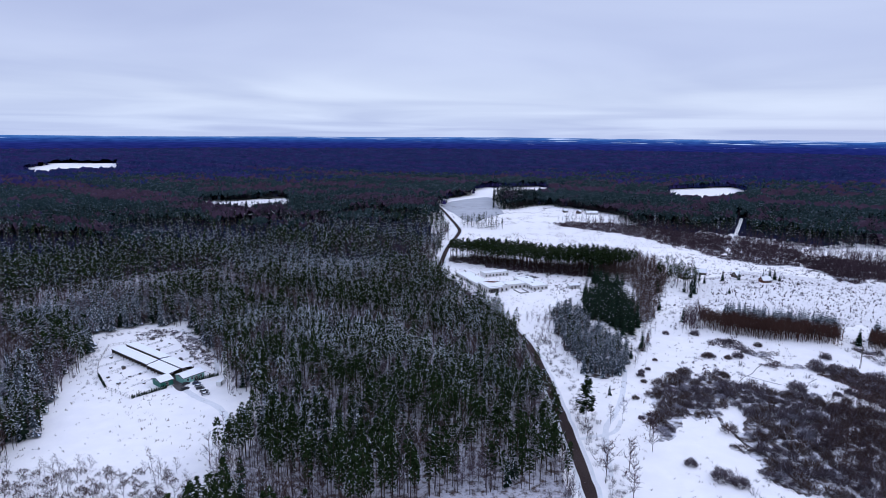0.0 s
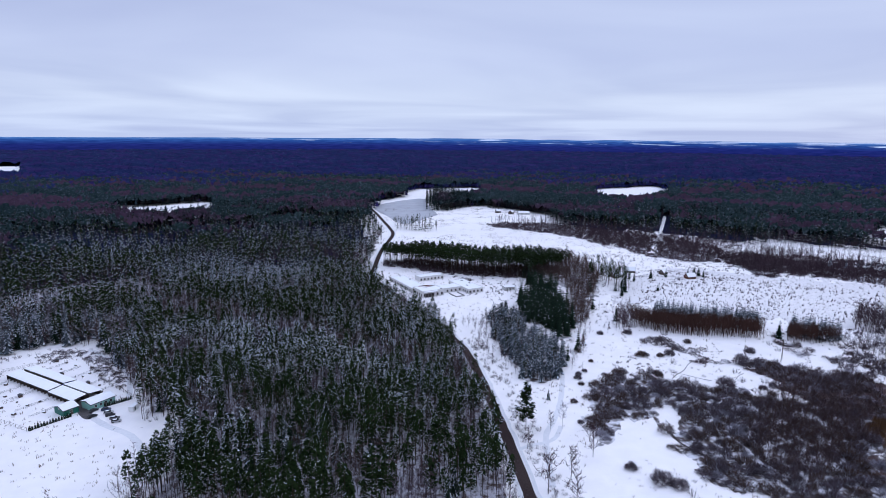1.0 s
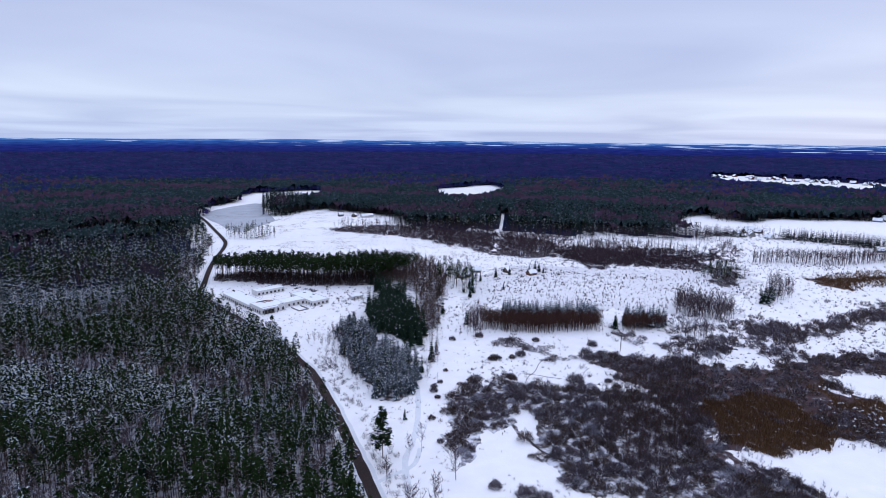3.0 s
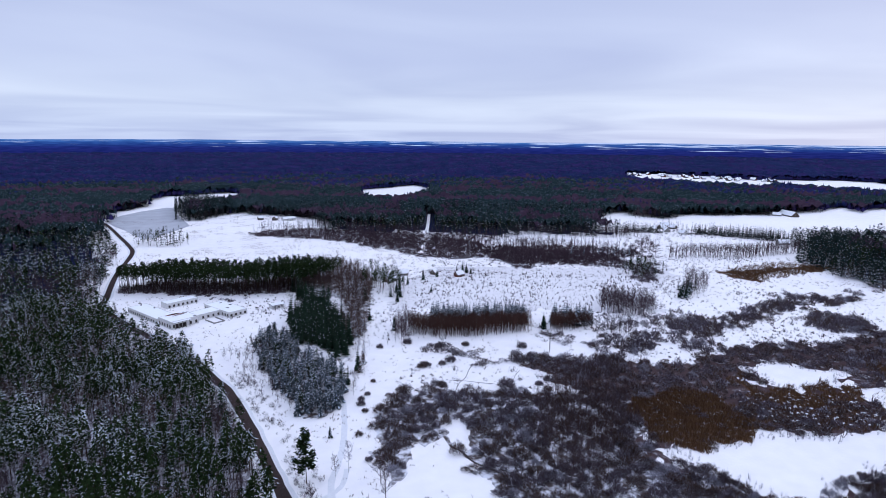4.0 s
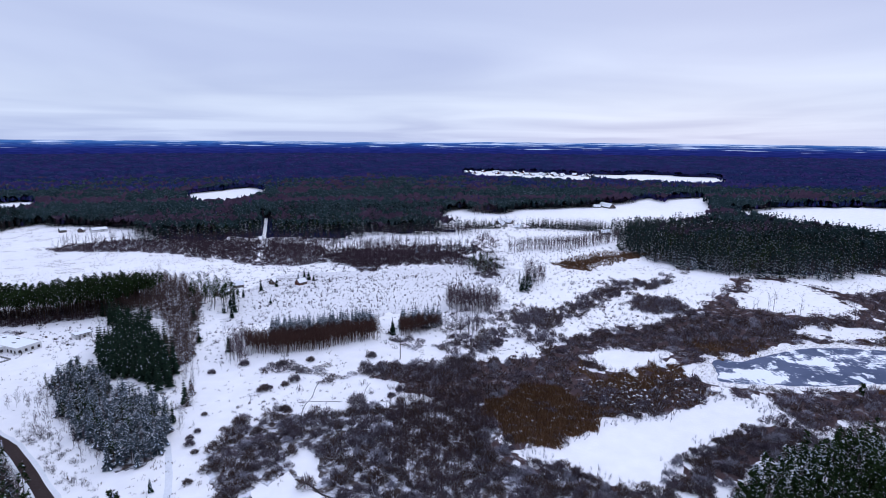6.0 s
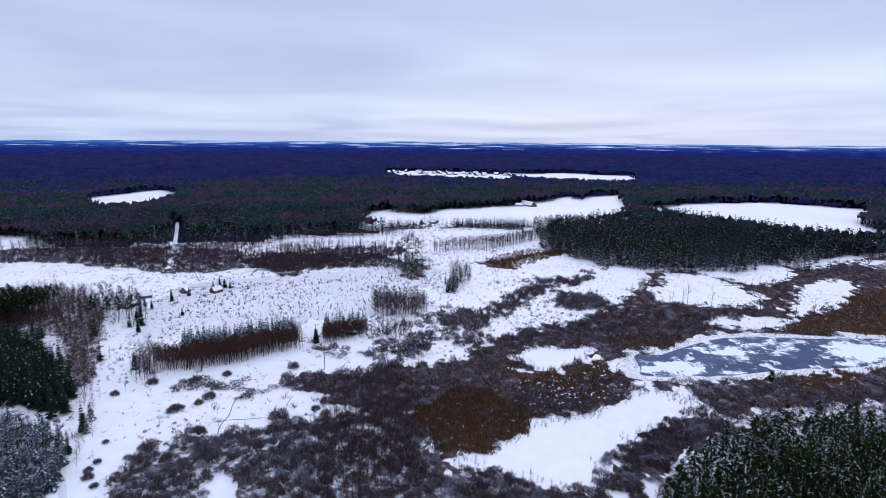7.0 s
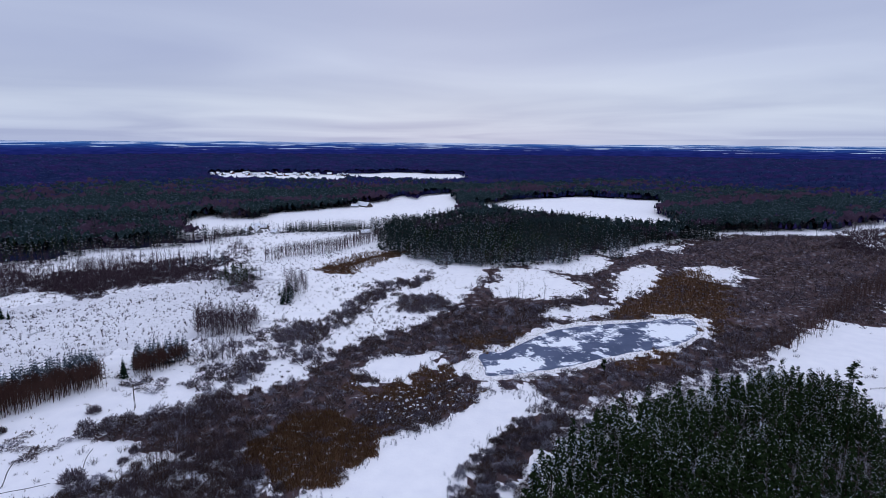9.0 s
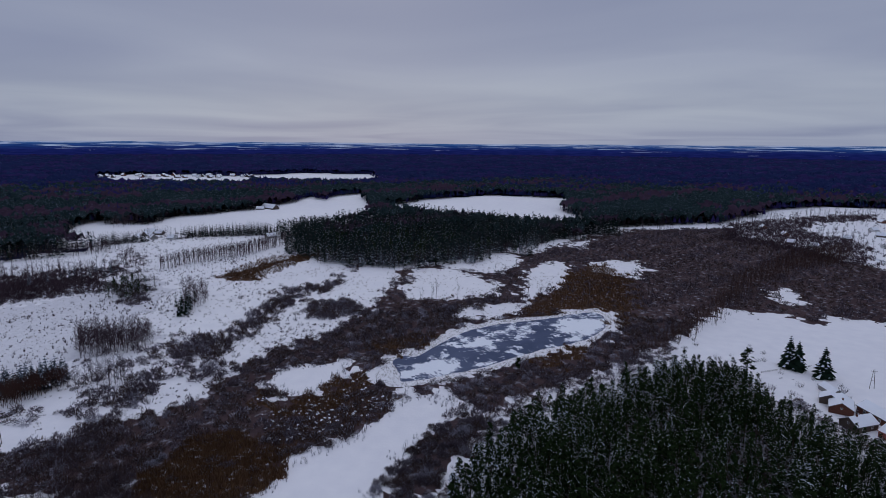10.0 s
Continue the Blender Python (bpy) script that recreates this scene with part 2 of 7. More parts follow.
CLEARING = [(-228, 363), (-201, 380), (-174, 384), (-129, 319), (-107, 278), (-90, 246), (-95, 231), (-96, 219), (-92, 201), (-84, 165), (-90, 120),
    (-150, 125), (-172, 165), (-170, 197), (-178, 232), (-190, 270), (-203, 318)]
VALLEY = [(56, 244), (57, 277), (56, 304), (53, 337), (47, 350), (40, 387), (27, 438), (5, 480), (-8, 552), (-7, 589), (-1, 671), (14, 779), (16,
    811), (-3, 994), (-5, 1083), (19, 1181), (84, 1300), (106, 1231), (117, 1024), (190, 1105), (289, 947), (261, 850), (315, 773), (385, 760), (449,
    674), (504, 685), (620, 607), (659, 601), (730, 641), (810, 609), (785, 474), (702, 430), (679, 378), (625, 345), (603, 308), (610, 257), (627,
    237), (665, 185), (740, 159), (703, 133), (875, 102), (821, 87), (964, 30), (1077, -169), (1275, -280), (1379, -398), (1372, -513), (1260, -663),
    (560, -330), (360, -190), (296, -92), (306, -66), (314, -48), (322, -33), (341, -20), (352, -9), (376, -6), (378, 16), (365, 34), (348, 53), (328,
    69), (314, 82), (318, 84), (302, 97), (275, 108), (246, 117), (222, 120), (190, 112), (120, 100), (55, 140)]
FAR_FIELD = [(726, 770), (827, 814), (798, 747), (815, 712), (922, 713), (1039, 666), (1170, 653), (1275, 674), (1211, 600), (1327, 622), (1380, 593),
    (1188, 510), (1110, 466), (986, 494), (908, 539), (815, 613), (742, 661), (732, 711)]
LONG_FIELD = [(1940, 1219), (2148, 1116), (2135, 839), (1931, 742), (1871, 836), (1826, 1074)]
VILLAGE_FIELD = [(1776, 1702), (1873, 1573), (1904, 1442), (1885, 1185), (1703, 1110), (1648, 1363), (1666, 1557)]
EAST_FIELD = [(1133, 453), (1309, 392), (1426, 279), (1421, 111), (1206, 115), (1080, 73), (1057, 141), (1109, 255), (1155, 394)]
NORTH_GLADE = [(562, 1434), (756, 1512), (709, 1388), (560, 1263), (529, 1309)]
WEST_FIELD = [(-1430, 2013), (-1589, 2422), (-1375, 2456), (-1227, 2180), (-1351, 2057), (-1310, 1935)]
WEST_GLADE = [(-461, 1108), (-388, 1132), (-327, 1188), (-305, 1109), (-377, 1068)]
NORTH_STRIP = [(79, 1312), (107, 1441), (254, 1485), (250, 1423), (126, 1342), (106, 1253)]
POWER_CUT = [(305, 621), (310, 618), (477, 911), (497, 960), (372, 740)]
EAST_STRIP = [(806, 110), (847, 77), (837, 60), (785, 83)]
PINE_BELT = [(6, 598), (44, 570), (91, 545), (145, 524), (192, 560), (160, 586), (103, 590), (53, 622), (11, 617)]
SPRUCE_GROVE = [(146, 518), (102, 398), (99, 350), (109, 319), (123, 324), (142, 363), (161, 399), (198, 466), (220, 498), (195, 479), (171, 511),
    (150, 546)]
YOUNG_SPRUCE = [(80, 412), (97, 432), (103, 391), (116, 346), (109, 319), (95, 300), (82, 300), (78, 330), (76, 370)]
ALDER_ROW = [(177, 384), (207, 364), (254, 350), (262, 366), (217, 384), (186, 402)]
DARK_WOOD = [(655, 401), (628, 339), (622, 271), (672, 203), (765, 145), (891, 67), (889, 22), (961, 21), (937, 69), (952, 191), (956, 310), (881,
    409), (799, 463)]
WILLOWS_SOUTH = [(111, 288), (131, 305), (149, 302), (172, 284), (200, 273), (223, 255), (236, 244), (218, 228), (219, 214), (200, 211), (199, 201),
    (196, 189), (211, 180), (216, 167), (204, 151), (122, 202), (127, 224), (130, 246), (117, 254), (101, 231), (92, 229), (96, 251)]
HEDGE_1 = [(445, 306), (514, 333), (533, 299), (573, 299), (622, 300), (540, 288), (472, 299)]
HEDGE_2 = [(446, 279), (488, 280), (479, 243), (468, 234), (450, 245), (436, 265)]
HEDGE_3 = [(378, 301), (408, 309), (441, 308), (404, 288), (378, 292)]
HEDGE_4 = [(349, 330), (391, 333), (392, 303), (361, 285), (328, 303)]
HEDGE_5 = [(451, 185), (504, 174), (534, 146), (519, 140), (488, 162)]
REED_BOG = [(242, 242), (274, 234), (275, 212), (258, 200), (265, 185), (245, 189), (228, 188), (215, 199), (214, 216), (229, 240)]
REED_FRINGE = [(284, 217), (300, 213), (329, 187), (327, 158), (283, 183), (263, 188), (258, 200)]
REED_COLLAR = [(317, 241), (306, 224), (309, 209), (324, 206), (356, 198), (351, 190), (333, 182), (308, 195), (293, 207), (289, 222)]
REED_NORTH = [(455, 136), (480, 122), (557, 100), (648, 81), (693, 55), (638, 30), (504, 32), (457, 49), (494, 60), (490, 86)]
REED_SHORE = [(392, 103), (431, 70), (399, 75), (375, 95)]
REED_WEST = [(391, 207), (426, 178), (403, 167), (374, 191)]
MARSH_STRIP = [(554, 418), (632, 416), (661, 375), (590, 366), (532, 372)]
POCKET_SMALL = [(328, 241), (344, 239), (361, 216), (372, 205), (349, 204), (325, 208), (314, 213), (316, 227)]
POCKET_LARGE = [(206, 204), (218, 195), (230, 187), (247, 188), (265, 183), (287, 169), (315, 163), (336, 151), (329, 129), (319, 128), (297, 140),
    (275, 148), (258, 147), (240, 150), (224, 146), (215, 155), (213, 166), (217, 176), (208, 186), (205, 197)]
POCKET_WEST = [(134, 264), (147, 265), (139, 246), (133, 239), (131, 246)]
POND_RIM = [(345, 187), (377, 186), (389, 180), (389, 172), (430, 164), (446, 153), (466, 138), (490, 95), (513, 76), (520, 56), (489, 50), (453, 57),
    (426, 75), (400, 102), (367, 129), (348, 152), (335, 170)]
POND = [(372, 184), (383, 178), (380, 171), (417, 160), (437, 151), (455, 136), (482, 94), (501, 75), (507, 59), (478, 56), (456, 61), (434, 75),
    (409, 103), (374, 130), (355, 154), (341, 170), (355, 173)]
ICE1 = [(345, 169), (366, 172), (377, 172), (381, 154), (371, 142), (356, 154)]
ICE2 = [(400, 154), (433, 148), (434, 131), (413, 125), (404, 143)]
ICE3 = [(451, 90), (487, 81), (502, 63), (473, 57), (448, 76)]
ICE4 = [(437, 136), (460, 119), (469, 100), (454, 107), (435, 126)]
ICE5 = [(437, 85), (447, 79), (448, 72), (437, 78)]
ICE6 = [(376, 135), (388, 129), (390, 122), (379, 127)]
ICE7 = [(433, 125), (438, 113), (434, 106), (428, 115)]
ROAD = [(55, 186), (56, 203), (57, 242), (57, 270), (57, 306), (55, 349), (51, 369), (40, 422), (16, 483), (-3, 549), (-1, 586), (7, 674), (23, 780),
    (21, 838), (13, 909), (3, 997), (-6, 1062)]
FIELD_GREY = [(-7, 1082), (28, 1173), (114, 1260), (97, 1087), (109, 984), (89, 947), (42, 869), (33, 897), (14, 991)]
DENSE_BRUSH = [(190, 270), (216, 265), (235, 247), (217, 225), (193, 210), (172, 203), (150, 203), (159, 228)]
DENSE_BRUSH_SOUTH = [(226, 297), (273, 278), (210, 220), (160, 191), (149, 197), (176, 241)]
ALDER_BAND = [(406, 47), (456, 15), (516, -14), (640, -67), (791, -162), (870, -251), (755, -205), (693, -131), (576, -56), (495, -18), (443, 11), (406, 41)]
HAMLET_GAP = [(722, 702), (747, 666), (908, 539), (958, 497), (691, 378), (691, 424), (624, 476), (545, 502), (583, 567)]
GROVE_SPRUCES = [(104, 410), (117, 389), (122, 359), (138, 388), (146, 431), (150, 480), (143, 515), (141, 539), (135, 487), (114, 450)]
BRUSHLAND = [(209, 313), (247, 299), (295, 265), (333, 266), (358, 268), (419, 242), (455, 235), (493, 233), (585, 264), (620, 247), (636, 234), (665,
    185), (740, 159), (728, 135), (878, 67), (952, -3), (952, 31), (1022, -156), (941, -144), (848, -199), (759, -223), (695, -277), (532, -191),
    (527, -141), (537, -111), (511, -94), (529, -80), (540, -37), (509, -17), (457, 11), (406, 41), (379, 67), (349, 94), (318, 113), (287, 121),
    (256, 124), (213, 139), (179, 188), (185, 209), (208, 218), (212, 247), (212, 295)]
MEADOW_A = [(556, 381), (626, 380), (596, 308), (541, 304), (519, 342)]
MEADOW_B = [(513, 297), (620, 308), (613, 256), (558, 242), (507, 238), (512, 263)]
MEADOW_C = [(527, 225), (621, 236), (631, 205), (575, 149), (539, 145), (519, 178), (504, 210)]
MEADOW_D = [(637, 215), (733, 164), (696, 133), (620, 156)]
MEADOW_E = [(556, 124), (642, 126), (691, 102), (685, 86), (606, 87), (550, 108), (513, 117)]
MEADOW_F = [(476, 174), (498, 164), (521, 119), (486, 123), (470, 152)]
MEADOW_G = [(670, 62), (725, 11), (632, 17), (649, 56)]
MEADOW_H = [(692, 64), (718, 36), (676, 4), (637, 35)]
MEADOW_I = [(609, -89), (632, -112), (579, -105), (571, -87)]
MEADOW_J = [(811, 91), (855, 61), (780, 71)]
EAST_GARDENS = [(1022, -156), (1125, -241), (1301, -399), (1389, -572), (787, -326), (744, -254), (870, -251), (892, -207), (962, -164)]
EAST_ROAD = [(744, -254), (815, -252), (922, -251), (1000, -242), (1080, -228), (1147, -212)]
FAR_BRUSH = [(389, 619), (414, 617), (441, 615), (448, 585), (476, 572), (496, 540), (496, 488), (483, 456), (458, 474), (438, 494), (427, 520), (401, 527), (380, 507), (365, 521), (369, 554), (368, 580)]
CONIFER_LINE = [(462, 567), (487, 576), (516, 559), (544, 532), (523, 506), (497, 525), (472, 544), (453, 550)]
CONIFER_KNOT = [(449, 462), (477, 471), (491, 456), (487, 436), (446, 423), (444, 448)]
DOME_TREES = [(440, 630), (458, 629), (461, 608), (479, 594), (467, 581), (446, 590), (431, 613)]
MIXED_CLUMP = [(435, 372), (495, 418), (494, 391), (455, 364), (427, 358)]
BUSHES_A = [(413, 311), (436, 300), (427, 290), (406, 303)]
BUSHES_B = [(437, 318), (470, 320), (491, 319), (488, 302), (445, 298), (430, 306)]
BUSHES_C = [(511, 308), (539, 298), (569, 295), (509, 287)]
BUSHES_D = [(442, 273), (482, 283), (491, 261), (484, 241), (464, 233), (438, 253)]
BUSHES_E = [(353, 319), (375, 325), (385, 318), (375, 293), (362, 281), (354, 287), (349, 306)]
BUSHES_F = [(315, 293), (333, 298), (349, 284), (350, 268), (326, 265)]
BUSHES_G = [(270, 313), (290, 324), (306, 306), (305, 288), (290, 288), (276, 299)]
BUSHES_H = [(252, 345), (265, 355), (278, 333), (269, 319), (259, 328)]
BARE_STAND_EAST = [(328, 363), (350, 333), (372, 351), (354, 387)]
MID_TREES = [(294, 333), (310, 342), (322, 324), (306, 308), (293, 315)]
ALDER_EAST = [(268, 347), (296, 337), (302, 345), (279, 361)]
ALDER_EAST_FIRS = [(276, 362), (285, 368), (308, 350), (302, 342), (277, 355)]
MARSH_BROWN = [(531, 419), (568, 403), (609, 399), (664, 384), (664, 359), (585, 371), (565, 382), (532, 362), (526, 376)]
HAMLET_BRUSH = [(563, 554), (629, 589), (600, 538), (546, 498), (540, 527)]
POPLAR_ROW = [(561, 493), (593, 485), (656, 457), (743, 440), (723, 428), (631, 441), (577, 472), (549, 482)]
ROAD_FIRS = [(788, 486), (844, 473), (869, 446), (809, 415), (749, 426), (738, 450)]
WEST_BELT = [(167, 859), (194, 881), (260, 866), (305, 829), (349, 775), (391, 723), (411, 657), (368, 580), (328, 586), (303, 618), (280, 690), (251, 765), (199, 810), (171, 841)]
PINE_KNOT = [(209, 553), (224, 557), (228, 514), (220, 475), (208, 471), (202, 503)]
EDGE_BIRCHES = [(154, 398), (171, 430), (198, 450), (199, 429), (173, 380), (153, 369)]
FRONT_BUSHES = [(178, 341), (191, 348), (202, 335), (198, 324), (213, 315), (223, 324), (236, 310), (230, 300), (193, 315)]
FRONT_BUSHES_EAST = [(259, 300), (276, 305), (278, 292), (261, 280), (250, 287)]
TWIN_BUSHES = [(283, 292), (313, 314), (329, 311), (306, 286), (288, 282)]
LINE_BUSHES = [(481, 468), (515, 475), (480, 438), (435, 409), (441, 432)]
# strip cleared of tall forest so the camera sees the farm buildings
FARM_VIEW_GAP = [(345, -4), (330, -10), (314, -15), (304, -21), (288, -33), (280, -60), (292, -92), (306, -66), (314, -48), (322, -33), (341, -20), (352, -9)]
SNOW_LANE = [(251, 124), (260, 119), (276, 117), (279, 126), (258, 129)]
LANE_BRUSH = [(283, 122), (318, 116), (345, 104), (385, 74), (425, 42), (450, 20), (436, 12), (400, 34), (360, 62), (320, 92), (288, 108)]
BUSH_BAND = [(207, 316), (218, 325), (231, 309), (253, 296), (265, 282), (250, 268), (228, 279), (220, 295), (209, 308)]
BUSH_ROW = [(173, 355), (184, 360), (195, 346), (186, 338)]
EDGE_TREES = [(166, 386), (182, 417), (193, 417), (179, 386), (170, 374)]
EAST_BRUSH_NORTH = [(1054, -154), (1182, -299), (1275, -447), (1169, -402), (1118, -303), (1008, -243), (939, -281), (888, -284), (753, -228), (782, -192), (833, -161), (904, -114)]
NORTH_KNOB = [(92, 1061), (101, 1026), (131, 1024), (167, 1083), (194, 1100), (195, 1219), (169, 1313), (131, 1338), (104, 1211)]
BELT_GAP = [(313, 818), (384, 752), (465, 713), (438, 664), (383, 618), (324, 659), (276, 724)]
STRIP_BRUSH = [(397, 640), (441, 616), (502, 594), (553, 531), (532, 499), (476, 509), (417, 511), (381, 536), (368, 571)]
ROAD_TREES = [(24, 834), (42, 811), (86, 811), (91, 837), (65, 871), (27, 867)]
RUIN_HEDGE = [(39, 588), (62, 574), (90, 533), (90, 517), (65, 548), (40, 572)]
GROVE_BARE = [(144, 558), (179, 631), (212, 619), (222, 590), (207, 516), (171, 444), (146, 391), (131, 384), (167, 485), (154, 523)]
BANK_BRUSH = [(218, 147), (255, 151), (284, 144), (327, 130), (333, 119), (298, 120), (260, 123), (235, 125)]
FALLOW = [(185, 440), (215, 510), (300, 570), (420, 500), (520, 450), (470, 405), (400, 385), (380, 335), (300, 380), (240, 420)]
CLEARING_EAST = [(-107, 278), (-90, 246), (-95, 231), (-92, 201), (-84, 165), (-80, 168), (-88, 205), (-86, 243), (-101, 280)]
CUT_LINE = [(313, 631), (360, 713), (422, 823), (487, 941)]
CUT_LANE = [(x - 4, y) for x, y in CUT_LINE] + [(x + 4, y) for x, y in CUT_LINE[::-1]]
OPEN = [CLEARING, VALLEY, FAR_FIELD, LONG_FIELD, VILLAGE_FIELD, EAST_FIELD, NORTH_GLADE, WEST_FIELD, WEST_GLADE, NORTH_STRIP, POWER_CUT, EAST_STRIP, HAMLET_GAP, FARM_VIEW_GAP, CLEARING_EAST]


# ---------------------------------------------------------------- mesh helpers
def mesh_from(name, verts, faces, mats, mat_index=None, smooth=False):
    """A mesh from arrays of triangles."""
    me = bpy.data.meshes.new(name)
    verts = np.ascontiguousarray(verts, dtype=np.float32)
    faces = np.ascontiguousarray(faces, dtype=np.int32)
    me.vertices.add(len(verts))
    me.vertices.foreach_set("co", verts.ravel())
    me.loops.add(faces.size)
    me.loops.foreach_set("vertex_index", faces.ravel())
    me.polygons.add(len(faces))
    me.polygons.foreach_set("loop_start", np.arange(len(faces), dtype=np.int32) * 3)
    for m in mats:
        me.materials.append(m)
    if mat_index is not None:
        me.polygons.foreach_set("material_index", np.ascontiguousarray(mat_index, dtype=np.int32))
    if smooth:
        me.polygons.foreach_set("use_smooth", np.ones(len(faces), bool))
    me.update(calc_edges=True)
    return me


def link_bm(name, bm, mat, parent=None, label=""):
    me = bpy.data.meshes.new(name)
    bm.to_mesh(me)
    bm.free()
    for m in (mat if isinstance(mat, (list, tuple)) else [mat]):
        me.materials.append(m)
    ob = new(name, me)
    if parent:
        ob.parent = parent
    if label:
        ob["label"] = label
    return ob


def part(name, bm, mat, parent, label=""):
    return link_bm(name, bm, mat, parent, label)


def box(bm, x, y, z, sx, sy, sz, turn=0.0, bevel=0.0):
    """A box whose base centre is at x, y, z."""
    r = bmesh.ops.create_cube(bm, size=1)
    m = Matrix.Translation((x, y, z + sz / 2)) @ Matrix.Rotation(turn, 4, "Z") @ Matrix.Diagonal((sx, sy, sz, 1))
    bmesh.ops.transform(bm, matrix=m, verts=r["verts"])
    if bevel:
        edges = list({e for v in r["verts"] for e in v.link_edges})
        bmesh.ops.bevel(bm, geom=edges, offset=bevel, segments=1, affect="EDGES")
    return bm


def rod(bm, a, b, r0, r1, sides=5):
    """A tapered rod from a to b."""
    a, b = Vector(a), Vector(b)
    d = b - a
    q = d.to_track_quat("Z", "Y").to_matrix().to_4x4()
    r = bmesh.ops.create_cone(bm, segments=sides, radius1=r0, radius2=r1, depth=d.length, cap_ends=True)
    bmesh.ops.transform(bm, matrix=Matrix.Translation((a + b) / 2) @ q, verts=r["verts"])
    return bm


def rounded(outline, rounds=3, amount=0.0, size=20.0):
    """A closed outline with its corners cut round and an uneven edge."""
    p = np.array(outline, float)
    for _ in range(rounds):
        q = np.roll(p, -1, axis=0)
        p = np.stack([0.75 * p + 0.25 * q, 0.25 * p + 0.75 * q], 1).reshape(-1, 2)
    x, y = wobble(p[:, 0], p[:, 1], amount, size)
    return list(zip(x.tolist(), y.tolist()))


def sheet(name, outline, z, mat, thick=0.0, label="", category="", kind="structure"):
    """A patch of ground with an uneven outline, just above the snow."""
    bm = bmesh.new()
    x, y, zz, _ = lifted([p[0] for p in outline], [p[1] for p in outline])
    vs = [bm.verts.new((a, b, c + z)) for a, b, c in zip(x, y, zz)]
    f = bm.faces.new(vs)
    f.normal_update()
    if f.normal.z < 0:
        f.normal_flip()
    if thick:
        r = bmesh.ops.extrude_face_region(bm, geom=[f])
        bmesh.ops.translate(bm, vec=(0, 0, -thick), verts=[v for v in r["geom"] if isinstance(v, bmesh.types.BMVert)])
        bmesh.ops.recalc_face_normals(bm, faces=bm.faces)
    bmesh.ops.triangulate(bm, faces=[q for q in bm.faces if len(q.verts) > 4])
    ob = link_bm(name, bm, mat)
    return tagged(ob, label, category, kind=kind)


# ---------------------------------------------------------------- the ground
def build_ground():
    az = np.linspace(0, 2 * np.pi, 241)[:-1]
    d = np.concatenate([[20, 60, 120], np.arange(180, 1500, 40), 1500 * 1.06 ** np.arange(0, 49)])
    d = np.append(d[d < 23000], 23600.0)
    A, D = np.meshgrid(az, d)
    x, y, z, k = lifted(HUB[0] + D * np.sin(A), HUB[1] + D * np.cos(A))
    # low swells in the far country
    z = z + np.where(D > 6000, 1, 0) * (2.5 * np.sin(3 * A + 0.5) + 2 * np.sin(7 * A + 1.0) + 1.5 * np.sin(17 * A)) * np.clip((D - 6000) / 18000, 0, 1)
    n = len(az)
    v = np.stack([x.ravel(), y.ravel(), z.ravel()], 1)
    v = np.concatenate([v, [[HUB[0], HUB[1], 0]]])
    f = []
    for i in range(len(d) - 1):
        a = i * n + np.arange(n)
        b = i * n + (np.arange(n) + 1) % n
        f.append(np.stack([a, a + n, b + n], 1))
        f.append(np.stack([a, b + n, b], 1))
    c = np.arange(n)
    f.append(np.stack([np.full(n, len(v) - 1), c, (c + 1) % n], 1))
    f = np.concatenate(f)[:, ::-1]
    me = mesh_from("ground", v, f, [snow], smooth=True)
    tagged(new("ground", me), "wide snow-covered ground of fields and forest floor", "snow ground", kind="structure")


build_ground()


def ribbon(name, line, width, z, mat, label, category, crown=0.0, steps=6):
    """A road or track along a smooth line."""
    p = np.array(line, float)
    pts = []
    n = len(p)
    for i in range(n - 1):
        a, b, c, d = p[max(i - 1, 0)], p[i], p[i + 1], p[min(i + 2, n - 1)]
        for s in range(steps):
            t = s / steps
            pts.append(0.5 * (2 * b + (c - a) * t + (2 * a - 5 * b + 4 * c - d) * t * t + (3 * b - a - 3 * c + d) * t ** 3))
    pts.append(p[-1])
    pts = np.array(pts)
    tan = np.gradient(pts, axis=0)
    tan /= np.linalg.norm(tan, axis=1)[:, None]
    nor = np.stack([-tan[:, 1], tan[:, 0]], 1)
    bm = bmesh.new()
    rows = []
    for i, (q, m) in enumerate(zip(pts, nor)):
        w = width * (1 + 0.06 * math.sin(i * 1.7) + 0.04 * math.sin(i * 3.9))
        rows.append([bm.verts.new((q[0] + m[0] * w * s, q[1] + m[1] * w * s, z + h)) for s, h in ((-0.5, -0.1), (-0.46, 0.0), (0, crown), (0.46, 0.0), (0.5, -0.1))])
    for a, b in zip(rows, rows[1:]):
        for k in range(4):
            bm.faces.new((a[k], b[k], b[k + 1], a[k + 1]))
    bmesh.ops.recalc_face_normals(bm, faces=bm.faces)
    if sum(f.normal.z for f in bm.faces) < 0:
        bmesh.ops.reverse_faces(bm, faces=bm.faces)
    return tagged(link_bm(name, bm, mat), label, category, kind="structure")


ribbon("road", ROAD, 9.0, 0.05, track_snow, "snow-covered verge beside the forest road", "road verge", 0.02)
bpy.data.objects["road"].name = "road_verge"
ribbon("road", ROAD, 5.0, 0.10, asphalt, "narrow wet dark asphalt road with snowy edges", "road", 0.06)
ribbon("east_road", EAST_ROAD, 6.0, 0.3, track_snow, "snowy country road between the eastern houses", "road")
ribbon("power_line_cut", CUT_LINE, 5.0, 0.5, snow, "straight white snow strip of a power line cut", "forest cut")
ribbon("track", [(104, 311), (97, 290), (90, 272), (82, 256), (75, 244), (70, 225), (66, 205)], 2.8, 0.03, track_snow, "rutted snowy farm track across the meadow", "track")
ribbon("track", [(59, 233), (67, 236), (74, 238), (79, 242), (84, 251)], 2.2, 0.06, track_snow, "rutted snowy side track off the road", "track")
